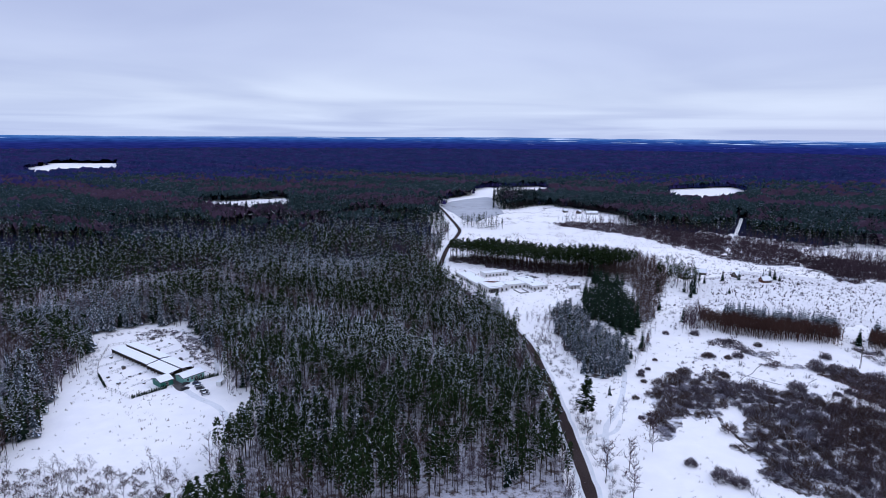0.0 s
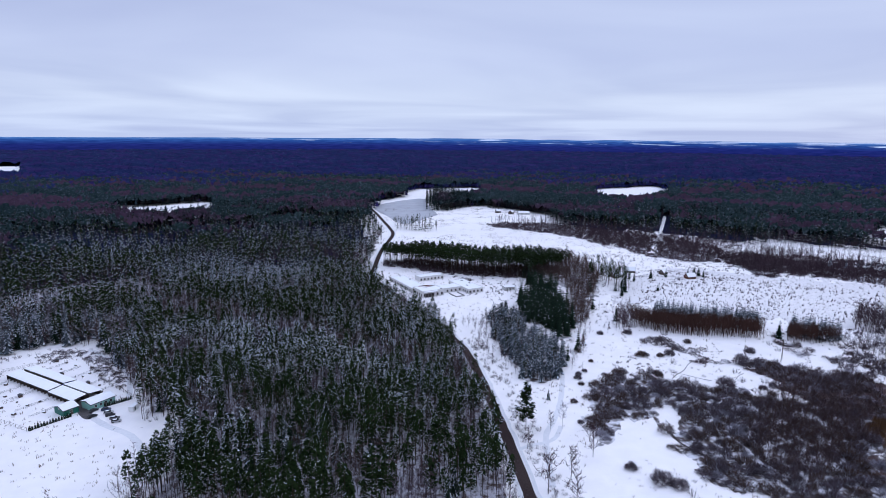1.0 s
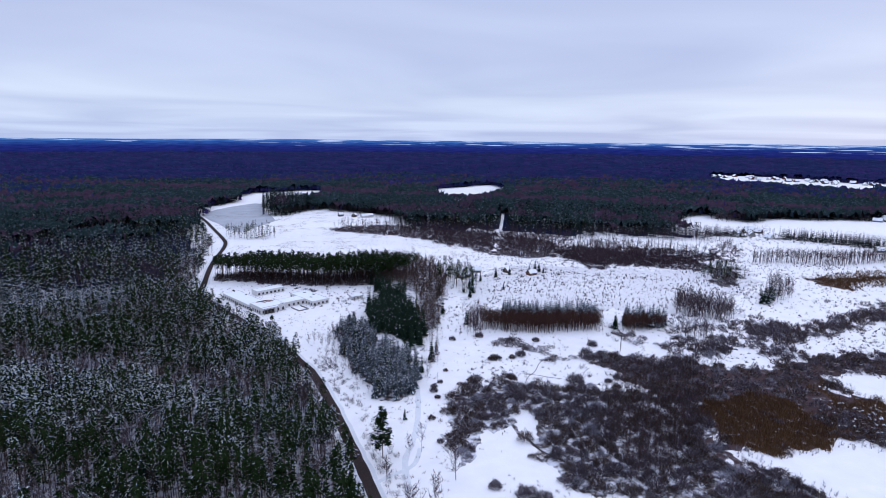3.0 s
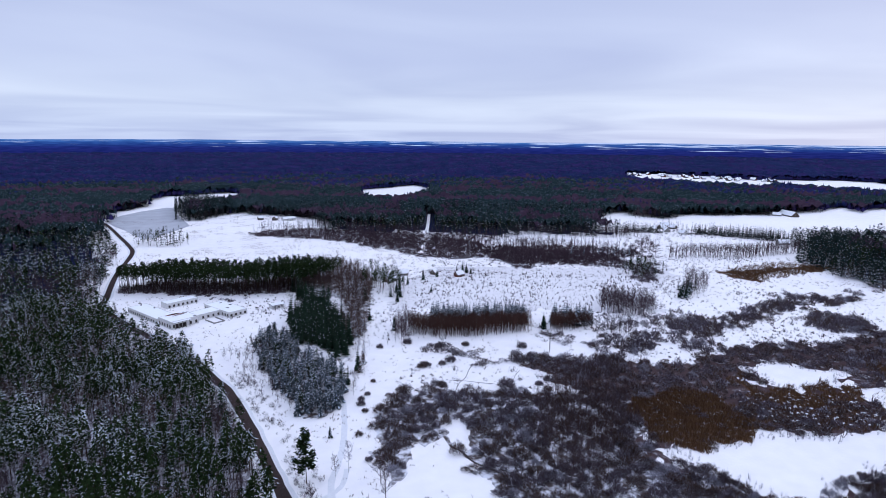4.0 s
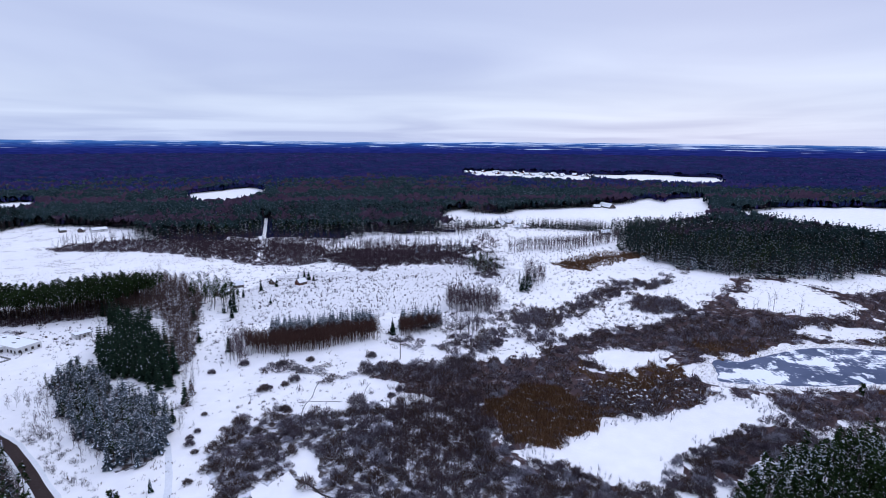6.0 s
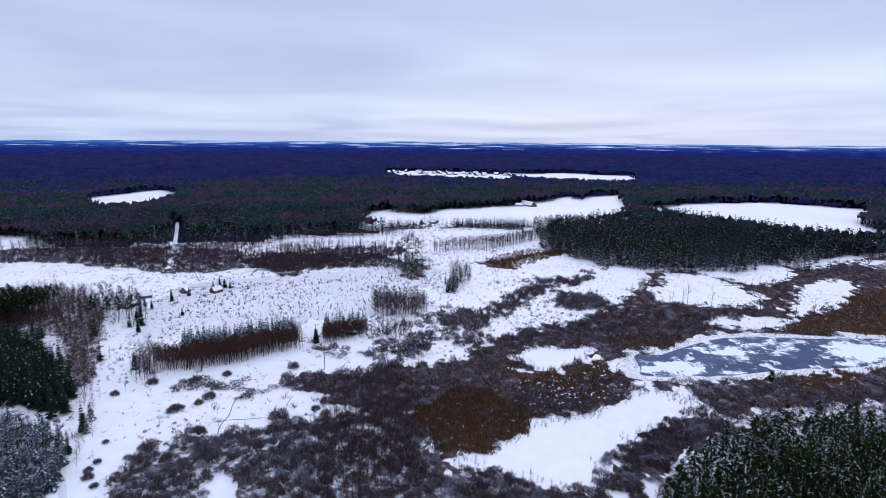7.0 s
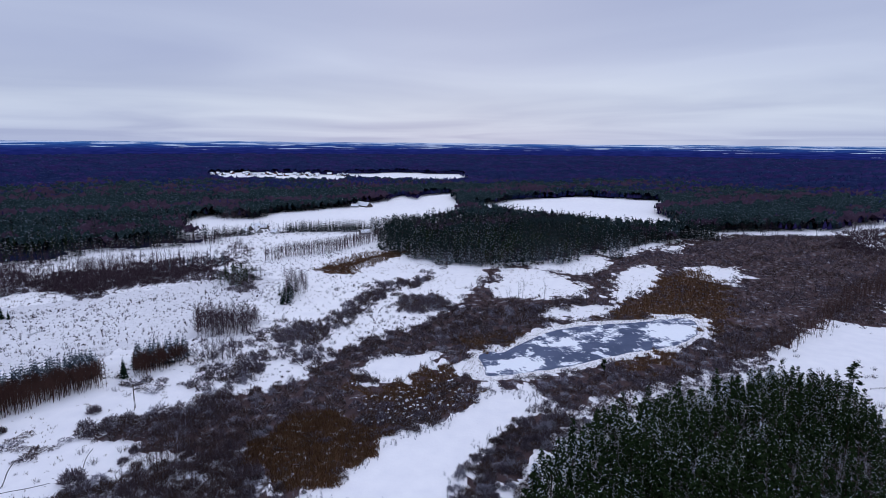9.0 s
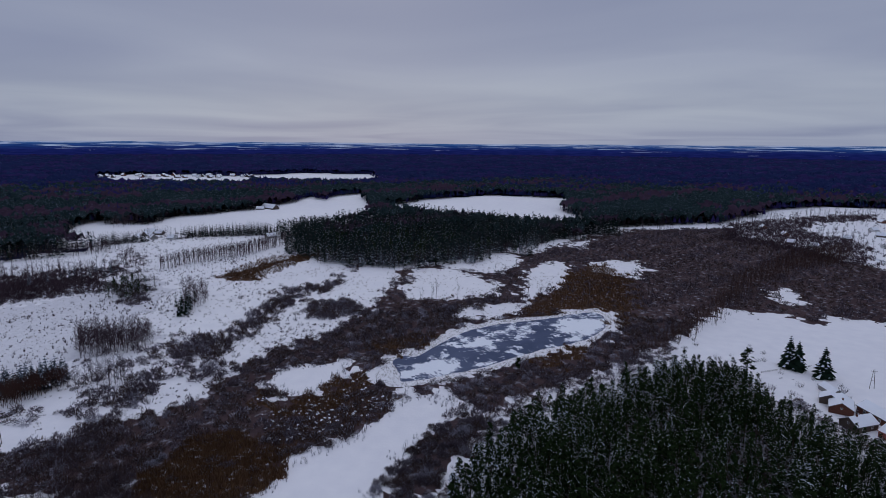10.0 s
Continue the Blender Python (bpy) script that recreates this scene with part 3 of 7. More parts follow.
ribbon("track", [(-132, 281), (-122, 272), (-108, 262), (-99, 250), (-94, 238)], 3.4, 0.03, track_snow, "rutted snowy drive across the clearing", "track")
ribbon("track", [(-123, 300), (-135, 330), (-152, 352), (-175, 374)], 3.0, 0.03, track_snow, "rutted snowy track along the shelter fence", "track")



def covered(x, y, amount=2.0, size=14.0, open_land=OPEN):
    """Where the closed forest stands: everywhere but in the open land."""
    wx, wy = wobble(x, y, amount, size)
    o = np.zeros(x.shape, bool)
    for p in open_land:
        o |= within(p, wx, wy)
    return ~o


def wooded(x, y, amount, size, tall=14.0, open_land=OPEN):
    """Where the farther woods stand: cut back on the camera's side of the fields, so that their crowns leave the snow
    in its view.
    """
    ok = covered(x, y, amount, size, open_land)
    for part_of in (0.3, 0.6, 0.85, 1.0):
        k = EYE_H / (EYE_H - tall * part_of)
        ok &= covered(HUB[0] + (x - HUB[0]) * k, HUB[1] + (y - HUB[1]) * k, amount, size, open_land)
    return ok


def build_forest_floor():
    """Litter, stumps and patchy snow under the near trees; the far floor has shade and blue haze painted in."""
    az = np.linspace(radians(-60), radians(135), 390)
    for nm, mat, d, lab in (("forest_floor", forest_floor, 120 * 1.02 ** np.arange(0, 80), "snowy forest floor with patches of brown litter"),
                            ("forest_floor", hazed_floor, 570 * 1.025 ** np.arange(0, 70), "forest floor of the far woods, painted dark and blue for shade and haze")):
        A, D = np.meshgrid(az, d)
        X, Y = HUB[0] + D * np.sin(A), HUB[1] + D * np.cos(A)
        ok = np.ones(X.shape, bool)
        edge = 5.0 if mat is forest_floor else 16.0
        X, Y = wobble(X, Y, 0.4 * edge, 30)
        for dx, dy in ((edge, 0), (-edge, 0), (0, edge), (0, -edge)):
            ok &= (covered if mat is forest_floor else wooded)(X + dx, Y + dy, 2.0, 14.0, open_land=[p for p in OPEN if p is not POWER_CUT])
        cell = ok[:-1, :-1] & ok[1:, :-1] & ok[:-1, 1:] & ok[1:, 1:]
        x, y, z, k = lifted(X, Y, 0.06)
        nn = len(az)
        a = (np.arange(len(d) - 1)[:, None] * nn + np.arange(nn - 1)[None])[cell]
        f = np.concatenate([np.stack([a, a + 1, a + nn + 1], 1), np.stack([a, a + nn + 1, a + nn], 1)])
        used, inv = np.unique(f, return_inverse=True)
        v = np.stack([x.ravel(), y.ravel(), z.ravel() + (0.03 if mat is hazed_floor else 0)], 1)[used]
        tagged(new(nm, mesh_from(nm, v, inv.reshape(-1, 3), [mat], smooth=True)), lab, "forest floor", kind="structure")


build_forest_floor()


def floor_grid(name, outline, mat, step, z, label, category, holes=(), seed=1, amount=2.5, thin=1.0):
    """The floor of a thicket or reed bed: a fine sheet with ragged edges and gaps, lying on the snow."""
    r = np.random.RandomState(seed)
    xs, ys = [p[0] for p in outline], [p[1] for p in outline]
    gx, gy = np.meshgrid(np.arange(min(xs) - 4, max(xs) + 4, step), np.arange(min(ys) - 4, max(ys) + 4, step))
    gx = gx + (r.rand(*gx.shape) - 0.5) * step * 0.8
    gy = gy + (r.rand(*gy.shape) - 0.5) * step * 0.8
    wx, wy = wobble(gx, gy, amount, 9)
    ok = within(outline, wx, wy) & (r.rand(*gx.shape) < thin)
    for h in holes:
        ok &= ~within(h, wx, wy)
    nn = gx.shape[1]
    idx = np.arange(gx.size).reshape(gx.shape)
    a, b, c, d = (q.ravel() for q in (idx[:-1, :-1], idx[:-1, 1:], idx[1:, 1:], idx[1:, :-1]))
    f = np.concatenate([np.stack([a, b, c], 1), np.stack([a, c, d], 1)])
    f = f[ok.ravel()[f].all(axis=1)]
    used, inv = np.unique(f, return_inverse=True)
    x, y, zz, _ = lifted(gx.ravel()[used], gy.ravel()[used])
    v = np.stack([x, y, zz + z + 0.02 * r.rand(len(used))], 1)
    tagged(new(name, mesh_from(name, v, inv.reshape(-1, 3), [mat], smooth=True)), label, category, kind="structure")


MEADOWS = [MEADOW_A, MEADOW_B, MEADOW_C, MEADOW_D, MEADOW_E, MEADOW_F, MEADOW_G, MEADOW_H, MEADOW_I, MEADOW_J]
KEEP_WHITE = [POCKET_SMALL, POCKET_LARGE, POCKET_WEST, POND_RIM] + MEADOWS
for s, (outline, st, thin) in enumerate(((BRUSHLAND, 2.6, 1.0), (WILLOWS_SOUTH, 1.6, 1.0), (PINE_BELT, 2.5, 1.0), (DARK_WOOD, 6.0, 1.0),
                                         (YOUNG_SPRUCE, 1.6, 1.0), (GROVE_SPRUCES, 2.5, 1.0), (GROVE_BARE, 2.5, 0.97), (MARSH_BROWN, 3.0, 1.0), (FAR_BRUSH, 4.0, 0.97), (WEST_BELT, 5.0, 0.97))):
    floor_grid("brush_floor", outline, reed_floor if outline is MARSH_BROWN else bog_floor if outline is BRUSHLAND else litter, st, 0.03 + 0.01 * (s % 3), "brown litter and patchy snow under the leafless brush", "brush floor", KEEP_WHITE, 900 + s, 5.0 if s == 0 else 2.5, thin)
for s, outline in enumerate((REED_BOG, REED_COLLAR, REED_NORTH, REED_SHORE, REED_WEST)):
    floor_grid("reed_floor", outline, reed_floor, 1.6, 0.12, "brown matted floor of the reed bed", "reed floor", KEEP_WHITE, 950 + s, 5.0, 0.9)
for outline in (POCKET_SMALL, POCKET_LARGE, POCKET_WEST, SNOW_LANE):
    sheet("snow_meadow", rounded(outline, 4, 1.0, 5), 0.08, snow, label="smooth white snow meadow between the thickets", category="snow meadow")
floor_grid("fallow_ground", FALLOW, fallow_snow, 4.0, 0.02, "thin trampled snow with dry grass on the fallow field", "field", KEEP_WHITE, 970, 5.0, 1.0)
sheet("pond_shore", rounded(POND_RIM, 3, 0.9, 7), 0.09, snow, label="snowy hummocked shore round the pond", category="pond shore")
sheet("pond_ice", rounded(POND, 3, 0.6, 6), 0.12, ice, label="frozen pond of grey blue ice", category="pond ice")


def pond_snow(name, level, mat, z, label):
    """Drifts of snow on the ice: long patches with ragged, thinning edges."""
    step = 0.9
    gx, gy = np.meshgrid(np.arange(335, 515, step), np.arange(50, 190, step))
    r = np.random.RandomState(88)
    u, w = gx * 0.74 - gy * 0.67, gx * 0.67 + gy * 0.74
    lie = np.zeros(gx.shape)
    bx, by = wobble(gx, gy, 1.6, 9)
    for ring, gain in ((ICE1, 0.55), (ICE2, 0.5), (ICE3, 0.6), (ICE4, 0.4), (ICE5, 0.4), (ICE6, 0.35), (ICE7, 0.35)):
        cx, cy = sum(p[0] for p in ring) / len(ring), sum(p[1] for p in ring) / len(ring)
        size = math.sqrt(sum(math.hypot(p[0] - cx, p[1] - cy) ** 2 for p in ring) / len(ring))
        du, dw = (bx - cx) * 0.74 - (by - cy) * 0.67, (bx - cx) * 0.67 + (by - cy) * 0.74
        lie = np.maximum(lie, gain * np.exp(-((du / size / 1.35) ** 2 + (dw / size / 0.85) ** 2)))
    lie += 0.16 * (np.sin(u / 6.1 + 1.5 * np.sin(w / 5.0)) * np.sin(w / 3.4 + 1.2 * np.sin(u / 6.3))) + 0.07 * np.sin(u / 1.7 + w / 1.3) * np.sin(w / 1.1) + 0.06 * r.randn(*gx.shape)
    ok = within(rounded(POND, 3, 0.6, 6), gx, gy) & (lie > level)
    nn = gx.shape[1]
    idx = np.arange(gx.size).reshape(gx.shape)
    a, b, c, d = (q.ravel() for q in (idx[:-1, :-1], idx[:-1, 1:], idx[1:, 1:], idx[1:, :-1]))
    f = np.concatenate([np.stack([a, b, c], 1), np.stack([a, c, d], 1)])
    f = f[ok.ravel()[f].all(axis=1)]
    used, inv = np.unique(f, return_inverse=True)
    v = np.stack([(gx + (r.rand(*gx.shape) - 0.5) * 0.7).ravel()[used], (gy + (r.rand(*gx.shape) - 0.5) * 0.7).ravel()[used], np.full(len(used), z)], 1)
    tagged(new(name, mesh_from(name, v, inv.reshape(-1, 3), [mat], smooth=True)), label, "snow patch", kind="structure")


pond_snow("thin_ice_snow", 0.20, thin_snow, 0.14, "thin blown snow greying the pond ice")
pond_snow("ice_snow", 0.27, snow_roof, 0.16, "white snow drifts lying on the pond ice")
sheet("bare_field", rounded(FIELD_GREY, 1, 1, 40), 0.3, grey_field, label="grey ploughed field thinly covered with snow", category="field")


# ---------------------------------------------------------------- the far woods, up to the horizon
def far_country():
    """The wooded country behind the last single trees: dark woods cut by pale strips of field."""
    m = bpy.data.materials.new("hazed_woods")
    m.use_nodes = True
    n, l = m.node_tree.nodes, m.node_tree.links
    b = n["Principled BSDF"]
    b.inputs["Roughness"].default_value = 0.9
    b.inputs["Specular IOR Level"].default_value = 0.0
    uv = n.new("ShaderNodeUVMap")
    tex = []
    for sx, sy, det in ((14, 30, 4), (60, 26, 5)):
        mp = n.new("ShaderNodeMapping")
        mp.inputs["Scale"].default_value = (sx, sy, 1)
        l.new(uv.outputs[0], mp.inputs[0])
        t = n.new("ShaderNodeTexNoise")
        t.inputs["Scale"].default_value = 1
        t.inputs["Detail"].default_value = det
        l.new(mp.outputs[0], t.inputs["Vector"])
        tex.append(t)
    mottle = n.new("ShaderNodeMapRange")
    mottle.inputs["From Min"].default_value, mottle.inputs["From Max"].default_value = 0.38, 0.62
    l.new(tex[1].outputs["Fac"], mottle.inputs["Value"])
    woods = n.new("ShaderNodeMix")
    woods.data_type = "RGBA"
    l.new(mottle.outputs[0], woods.inputs["Factor"])
    sep = n.new("ShaderNodeSeparateXYZ")
    l.new(uv.outputs[0], sep.inputs[0])
    # dark woods in front, turning paler and bluer behind by haze painted in
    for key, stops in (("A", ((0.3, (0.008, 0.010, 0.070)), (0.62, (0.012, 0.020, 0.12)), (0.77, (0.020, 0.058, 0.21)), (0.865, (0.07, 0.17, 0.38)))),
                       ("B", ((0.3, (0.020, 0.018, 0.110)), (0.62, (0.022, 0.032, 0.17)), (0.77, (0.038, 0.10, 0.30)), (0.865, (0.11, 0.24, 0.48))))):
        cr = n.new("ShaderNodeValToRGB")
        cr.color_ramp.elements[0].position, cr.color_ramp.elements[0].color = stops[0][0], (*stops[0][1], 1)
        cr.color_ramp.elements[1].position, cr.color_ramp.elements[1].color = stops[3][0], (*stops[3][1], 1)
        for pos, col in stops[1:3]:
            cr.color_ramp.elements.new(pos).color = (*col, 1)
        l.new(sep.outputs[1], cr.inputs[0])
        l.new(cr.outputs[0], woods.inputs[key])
    # strips of snowy field, more of them towards the rim and in the east
    more = n.new("ShaderNodeMapRange")
    more.inputs["From Min"].default_value, more.inputs["From Max"].default_value = 0.52, 0.86
    more.inputs["To Min"].default_value, more.inputs["To Max"].default_value = 0.74, 0.52
    l.new(sep.outputs[1], more.inputs["Value"])
    east = n.new("ShaderNodeMapRange")
    east.inputs["From Min"].default_value, east.inputs["From Max"].default_value = 0.7, 1.7
    east.inputs["To Min"].default_value, east.inputs["To Max"].default_value = 0.08, -0.04
    l.new(sep.outputs[0], east.inputs["Value"])
    both = n.new("ShaderNodeMath")
    both.operation = "ADD"
    l.new(more.outputs[0], both.inputs[0])
    l.new(east.outputs[0], both.inputs[1])
    gt = n.new("ShaderNodeMath")
    gt.operation = "SUBTRACT"
    l.new(tex[0].outputs["Fac"], gt.inputs[0])
    l.new(both.outputs[0], gt.inputs[1])
    sharp = n.new("ShaderNodeMapRange")
    sharp.inputs["From Min"].default_value, sharp.inputs["From Max"].default_value = 0.0, 0.03
    l.new(gt.outputs[0], sharp.inputs["Value"])
    fields = n.new("ShaderNodeMix")
    fields.data_type = "RGBA"
    fields.inputs["B"].default_value = (0.62, 0.68, 0.80, 1)
    l.new(sharp.outputs[0], fields.inputs["Factor"])
    l.new(woods.outputs["Result"], fields.inputs["A"])
    l.new(fields.outputs["Result"], b.inputs["Base Color"])
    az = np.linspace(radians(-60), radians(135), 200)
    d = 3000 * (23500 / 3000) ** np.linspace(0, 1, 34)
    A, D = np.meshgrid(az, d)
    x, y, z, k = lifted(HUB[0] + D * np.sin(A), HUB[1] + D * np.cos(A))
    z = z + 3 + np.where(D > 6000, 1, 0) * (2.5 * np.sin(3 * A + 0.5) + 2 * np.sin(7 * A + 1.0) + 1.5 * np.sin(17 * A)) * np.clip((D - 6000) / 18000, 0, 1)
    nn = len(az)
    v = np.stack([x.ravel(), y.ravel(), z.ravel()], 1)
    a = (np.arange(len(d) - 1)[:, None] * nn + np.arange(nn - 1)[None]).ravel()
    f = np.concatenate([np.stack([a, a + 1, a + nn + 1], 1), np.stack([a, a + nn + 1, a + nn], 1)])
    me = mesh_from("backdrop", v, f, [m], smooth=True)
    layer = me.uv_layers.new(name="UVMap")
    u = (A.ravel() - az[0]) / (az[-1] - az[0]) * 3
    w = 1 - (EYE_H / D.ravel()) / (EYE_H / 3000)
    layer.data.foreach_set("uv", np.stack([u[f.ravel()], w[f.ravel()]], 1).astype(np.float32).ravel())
    tagged(new("backdrop", me), "distant woods with blue haze painted in and pale snowy fields", "distant woods", kind="structure")


far_country()

# ---------------------------------------------------------------- plants: models of about 1 m height unit, given in metres
class Model:
    """Collects triangles of one plant."""

    def __init__(self, seed):
        self.rng = np.random.RandomState(seed)
        self.v, self.f, self.m, self.count = [], [], [], 0

    def add(self, verts, faces, mat):
        verts, faces = np.asarray(verts, float), np.asarray(faces, int)
        self.v.append(verts)
        self.f.append(faces + self.count)
        self.m.append(np.full(len(faces), mat))
        self.count += len(verts)

    def flakes(self, centre, size, mat, flat=0.5):
        """Loose triangles round given centres: a tuft of needles, or a cap of snow where they lie flat."""
        c = np.asarray(centre, float)
        n = len(c)
        a = self.rng.rand(n) * 2 * np.pi
        s = size * (0.7 + 0.6 * self.rng.rand(n))
        out = []
        for k in range(3):
            ang = a + k * 2.1 + self.rng.rand(n) * 0.5
            out.append(np.stack([np.cos(ang) * s, np.sin(ang) * s, (self.rng.rand(n) - 0.5) * 2 * s * (1 - flat)], 1) + c)
        v = np.stack(out, 1).reshape(-1, 3)
        self.add(v, np.arange(3 * n).reshape(-1, 3), mat)

    def pole(self, a, b, r0, r1, mat, sides=3):
        a, b = np.asarray(a, float), np.asarray(b, float)
        d = b - a
        d /= np.linalg.norm(d)
        u = np.cross(d, (0.3, 0.9, 0.1))
        u /= np.linalg.norm(u)
        w = np.cross(d, u)
        ang = np.arange(sides) * 2 * np.pi / sides
        ring = np.cos(ang)[:, None] * u + np.sin(ang)[:, None] * w
        v = np.concatenate([a + ring * r0, b + ring * r1])
        f = []
        for k in range(sides):
            j = (k + 1) % sides
            f += [(k, j, sides + j), (k, sides + j, sides + k)]
        self.add(v, f, mat)

    def twigs(self, a, b, width, mat):
        """Thin long triangles from each a to each b."""
        a, b = np.asarray(a, float), np.asarray(b, float)
        n = len(a)
        side = np.cross(b - a, self.rng.randn(n, 3))
        side /= np.linalg.norm(side, axis=1)[:, None] + 1e-9
        v = np.stack([a - side * width, a + side * width, b], 1).reshape(-1, 3)
        self.add(v, np.arange(3 * n).reshape(-1, 3), mat)

    def done(self):
        return np.concatenate(self.v), np.concatenate(self.f), np.concatenate(self.m)


def pine(seed, h=21.0, tufts=80, snowy=0.22, crown=0.5, spread=2.2, size=0.95, n_cl=12):
    """A Scots pine: bare stem, irregular crown of clumps with snow caps. Materials: needles, snow, bark."""
    g = Model(seed)
    r = g.rng
    lean = (r.rand(2) - 0.5) * 0.8
    top = np.array([lean[0], lean[1], h * 0.97])
    mid = np.array([lean[0] * 0.4, lean[1] * 0.4, h * 0.5])
    g.pole((0, 0, -0.3), mid, 0.19, 0.14, 2, 4)
    g.pole(mid, top, 0.14, 0.05, 2, 3)
    base = h * (1 - crown)
    cl = []
    for k in range(n_cl):
        t = (k + r.rand()) / n_cl
        rad = spread * (0.15 + 1.0 * (1 - t) ** 0.7) * (0.35 + 0.55 * r.rand())
        a = r.rand() * 6.283
        z = base + (h - base) * (0.08 + 0.9 * t)
        cl.append((math.cos(a) * rad, math.sin(a) * rad, z))
    cl = np.array(cl)
    cl[:, 0] += lean[0] * 0.8
    cl[:, 1] += lean[1] * 0.8
    g.twigs(np.stack([cl[:, 0] * 0.1, cl[:, 1] * 0.1, cl[:, 2] - 0.8], 1), cl, 0.07, 2)
    pick = r.randint(0, n_cl, tufts)
    off = r.randn(tufts, 3) * np.array([0.62, 0.62, 0.62])
    ce = cl[pick] + off
    g.flakes(ce, size, 0, 0.45)
    # caps of snow lie on some of the clumps
    capped = np.where(r.rand(n_cl) < snowy * 2.0)[0]
    per = max(2, int(tufts * 0.035))
    if len(capped):
        sn = np.repeat(cl[capped], per, axis=0) + r.randn(per * len(capped), 3) * np.array([0.5, 0.5, 0.2]) + np.array([0, 0, 0.75])
        g.flakes(sn, 0.25 * size + 0.12, 1, 0.5)
    for k in range(4):
        z = base * (0.55 + 0.4 * r.rand())
        a = r.rand() * 6.283
        g.twigs([(0, 0, z)], [(math.cos(a) * 1.5, math.sin(a) * 1.5, z + 0.1)], 0.05, 2)
    return g.done()


def forest_pine(seed, h=21.0, base=0.48, width=2.1, clumps=108, size=0.62, caps=20, cap=0.15):
    """A forest-grown pine: long bare stem, ragged crown of needle clumps, snow lying in streaks on some of the boughs."""
    g = Model(seed)
    r = g.rng
    lean = (r.rand(2) - 0.5) * 1.1
    top = np.array([lean[0], lean[1], h])
    g.pole((0, 0, -0.3), top * 0.55, 0.19, 0.14, 2, 3)
    g.pole(top * 0.55, top * 0.98, 0.14, 0.04, 2, 3)
    t = r.rand(clumps) ** 0.9
    z = h * (base + (1 - base) * t)
    env = width * np.sqrt(1.04 - t) * (0.45 + 0.55 * np.sin(np.pi * np.minimum(0.5, 0.12 + t)))
    # a few main boughs give the crown its uneven outline
    a = r.randint(0, 7, clumps) * 0.9 + 0.8 * r.randn(clumps)
    q = env * (0.25 + 0.85 * np.sqrt(r.rand(clumps)))
    c = np.stack([np.cos(a) * q + lean[0] * z / h, np.sin(a) * q + lean[1] * z / h, z], 1)
    g.flakes(c, size, 0, 0.35)
    if caps:
        pick = r.randint(0, clumps, caps)
        d = np.stack([np.cos(a[pick]), np.sin(a[pick]), -0.25 - 0.4 * r.rand(caps)], 1)
        p = c[pick] + np.array([0, 0, 0.5]) + d * 0.15 + r.randn(caps, 3) * 0.15
        g.twigs(p, p + d * (0.5 + 0.7 * r.rand(caps))[:, None], cap, 1)
        g.flakes(p[::2] + d[::2] * 0.3, cap * 1.1, 1, 0.5)
    k = 5
    zz = h * base * (0.5 + 0.5 * r.rand(k))
    aa = r.rand(k) * 6.283
    s = np.stack([lean[0] * zz / h, lean[1] * zz / h, zz], 1)
    g.twigs(s, s + np.stack([np.cos(aa), np.sin(aa), 0.15 + 0 * aa], 1) * 1.3, 0.06, 2)
    return g.done()


def thin_stem(seed, h=13.0, twigs=9, frost=0.5):
    """A slim drawn-up understorey tree: one stem and a few short twigs, some of them white."""
    g = Model(seed)
    r = g.rng
    lean = r.randn(2) * 0.5
    top = np.array([lean[0], lean[1], h])
    g.pole((0, 0, -0.2), top, 0.10, 0.03, 2, 3)
    u = 0.35 + 0.62 * r.rand(twigs)
    a = r.rand(twigs) * 6.283
    s = top * u[:, None]
    e = s + np.stack([np.cos(a), np.sin(a), 0.9 + 0 * a], 1) * (0.6 + 1.3 * r.rand(twigs))[:, None]
    w = r.rand(twigs) < frost
    g.twigs(s[~w], e[~w], 0.06, 0)
    g.twigs(s[w], e[w], 0.07, 1)
    return g.done()


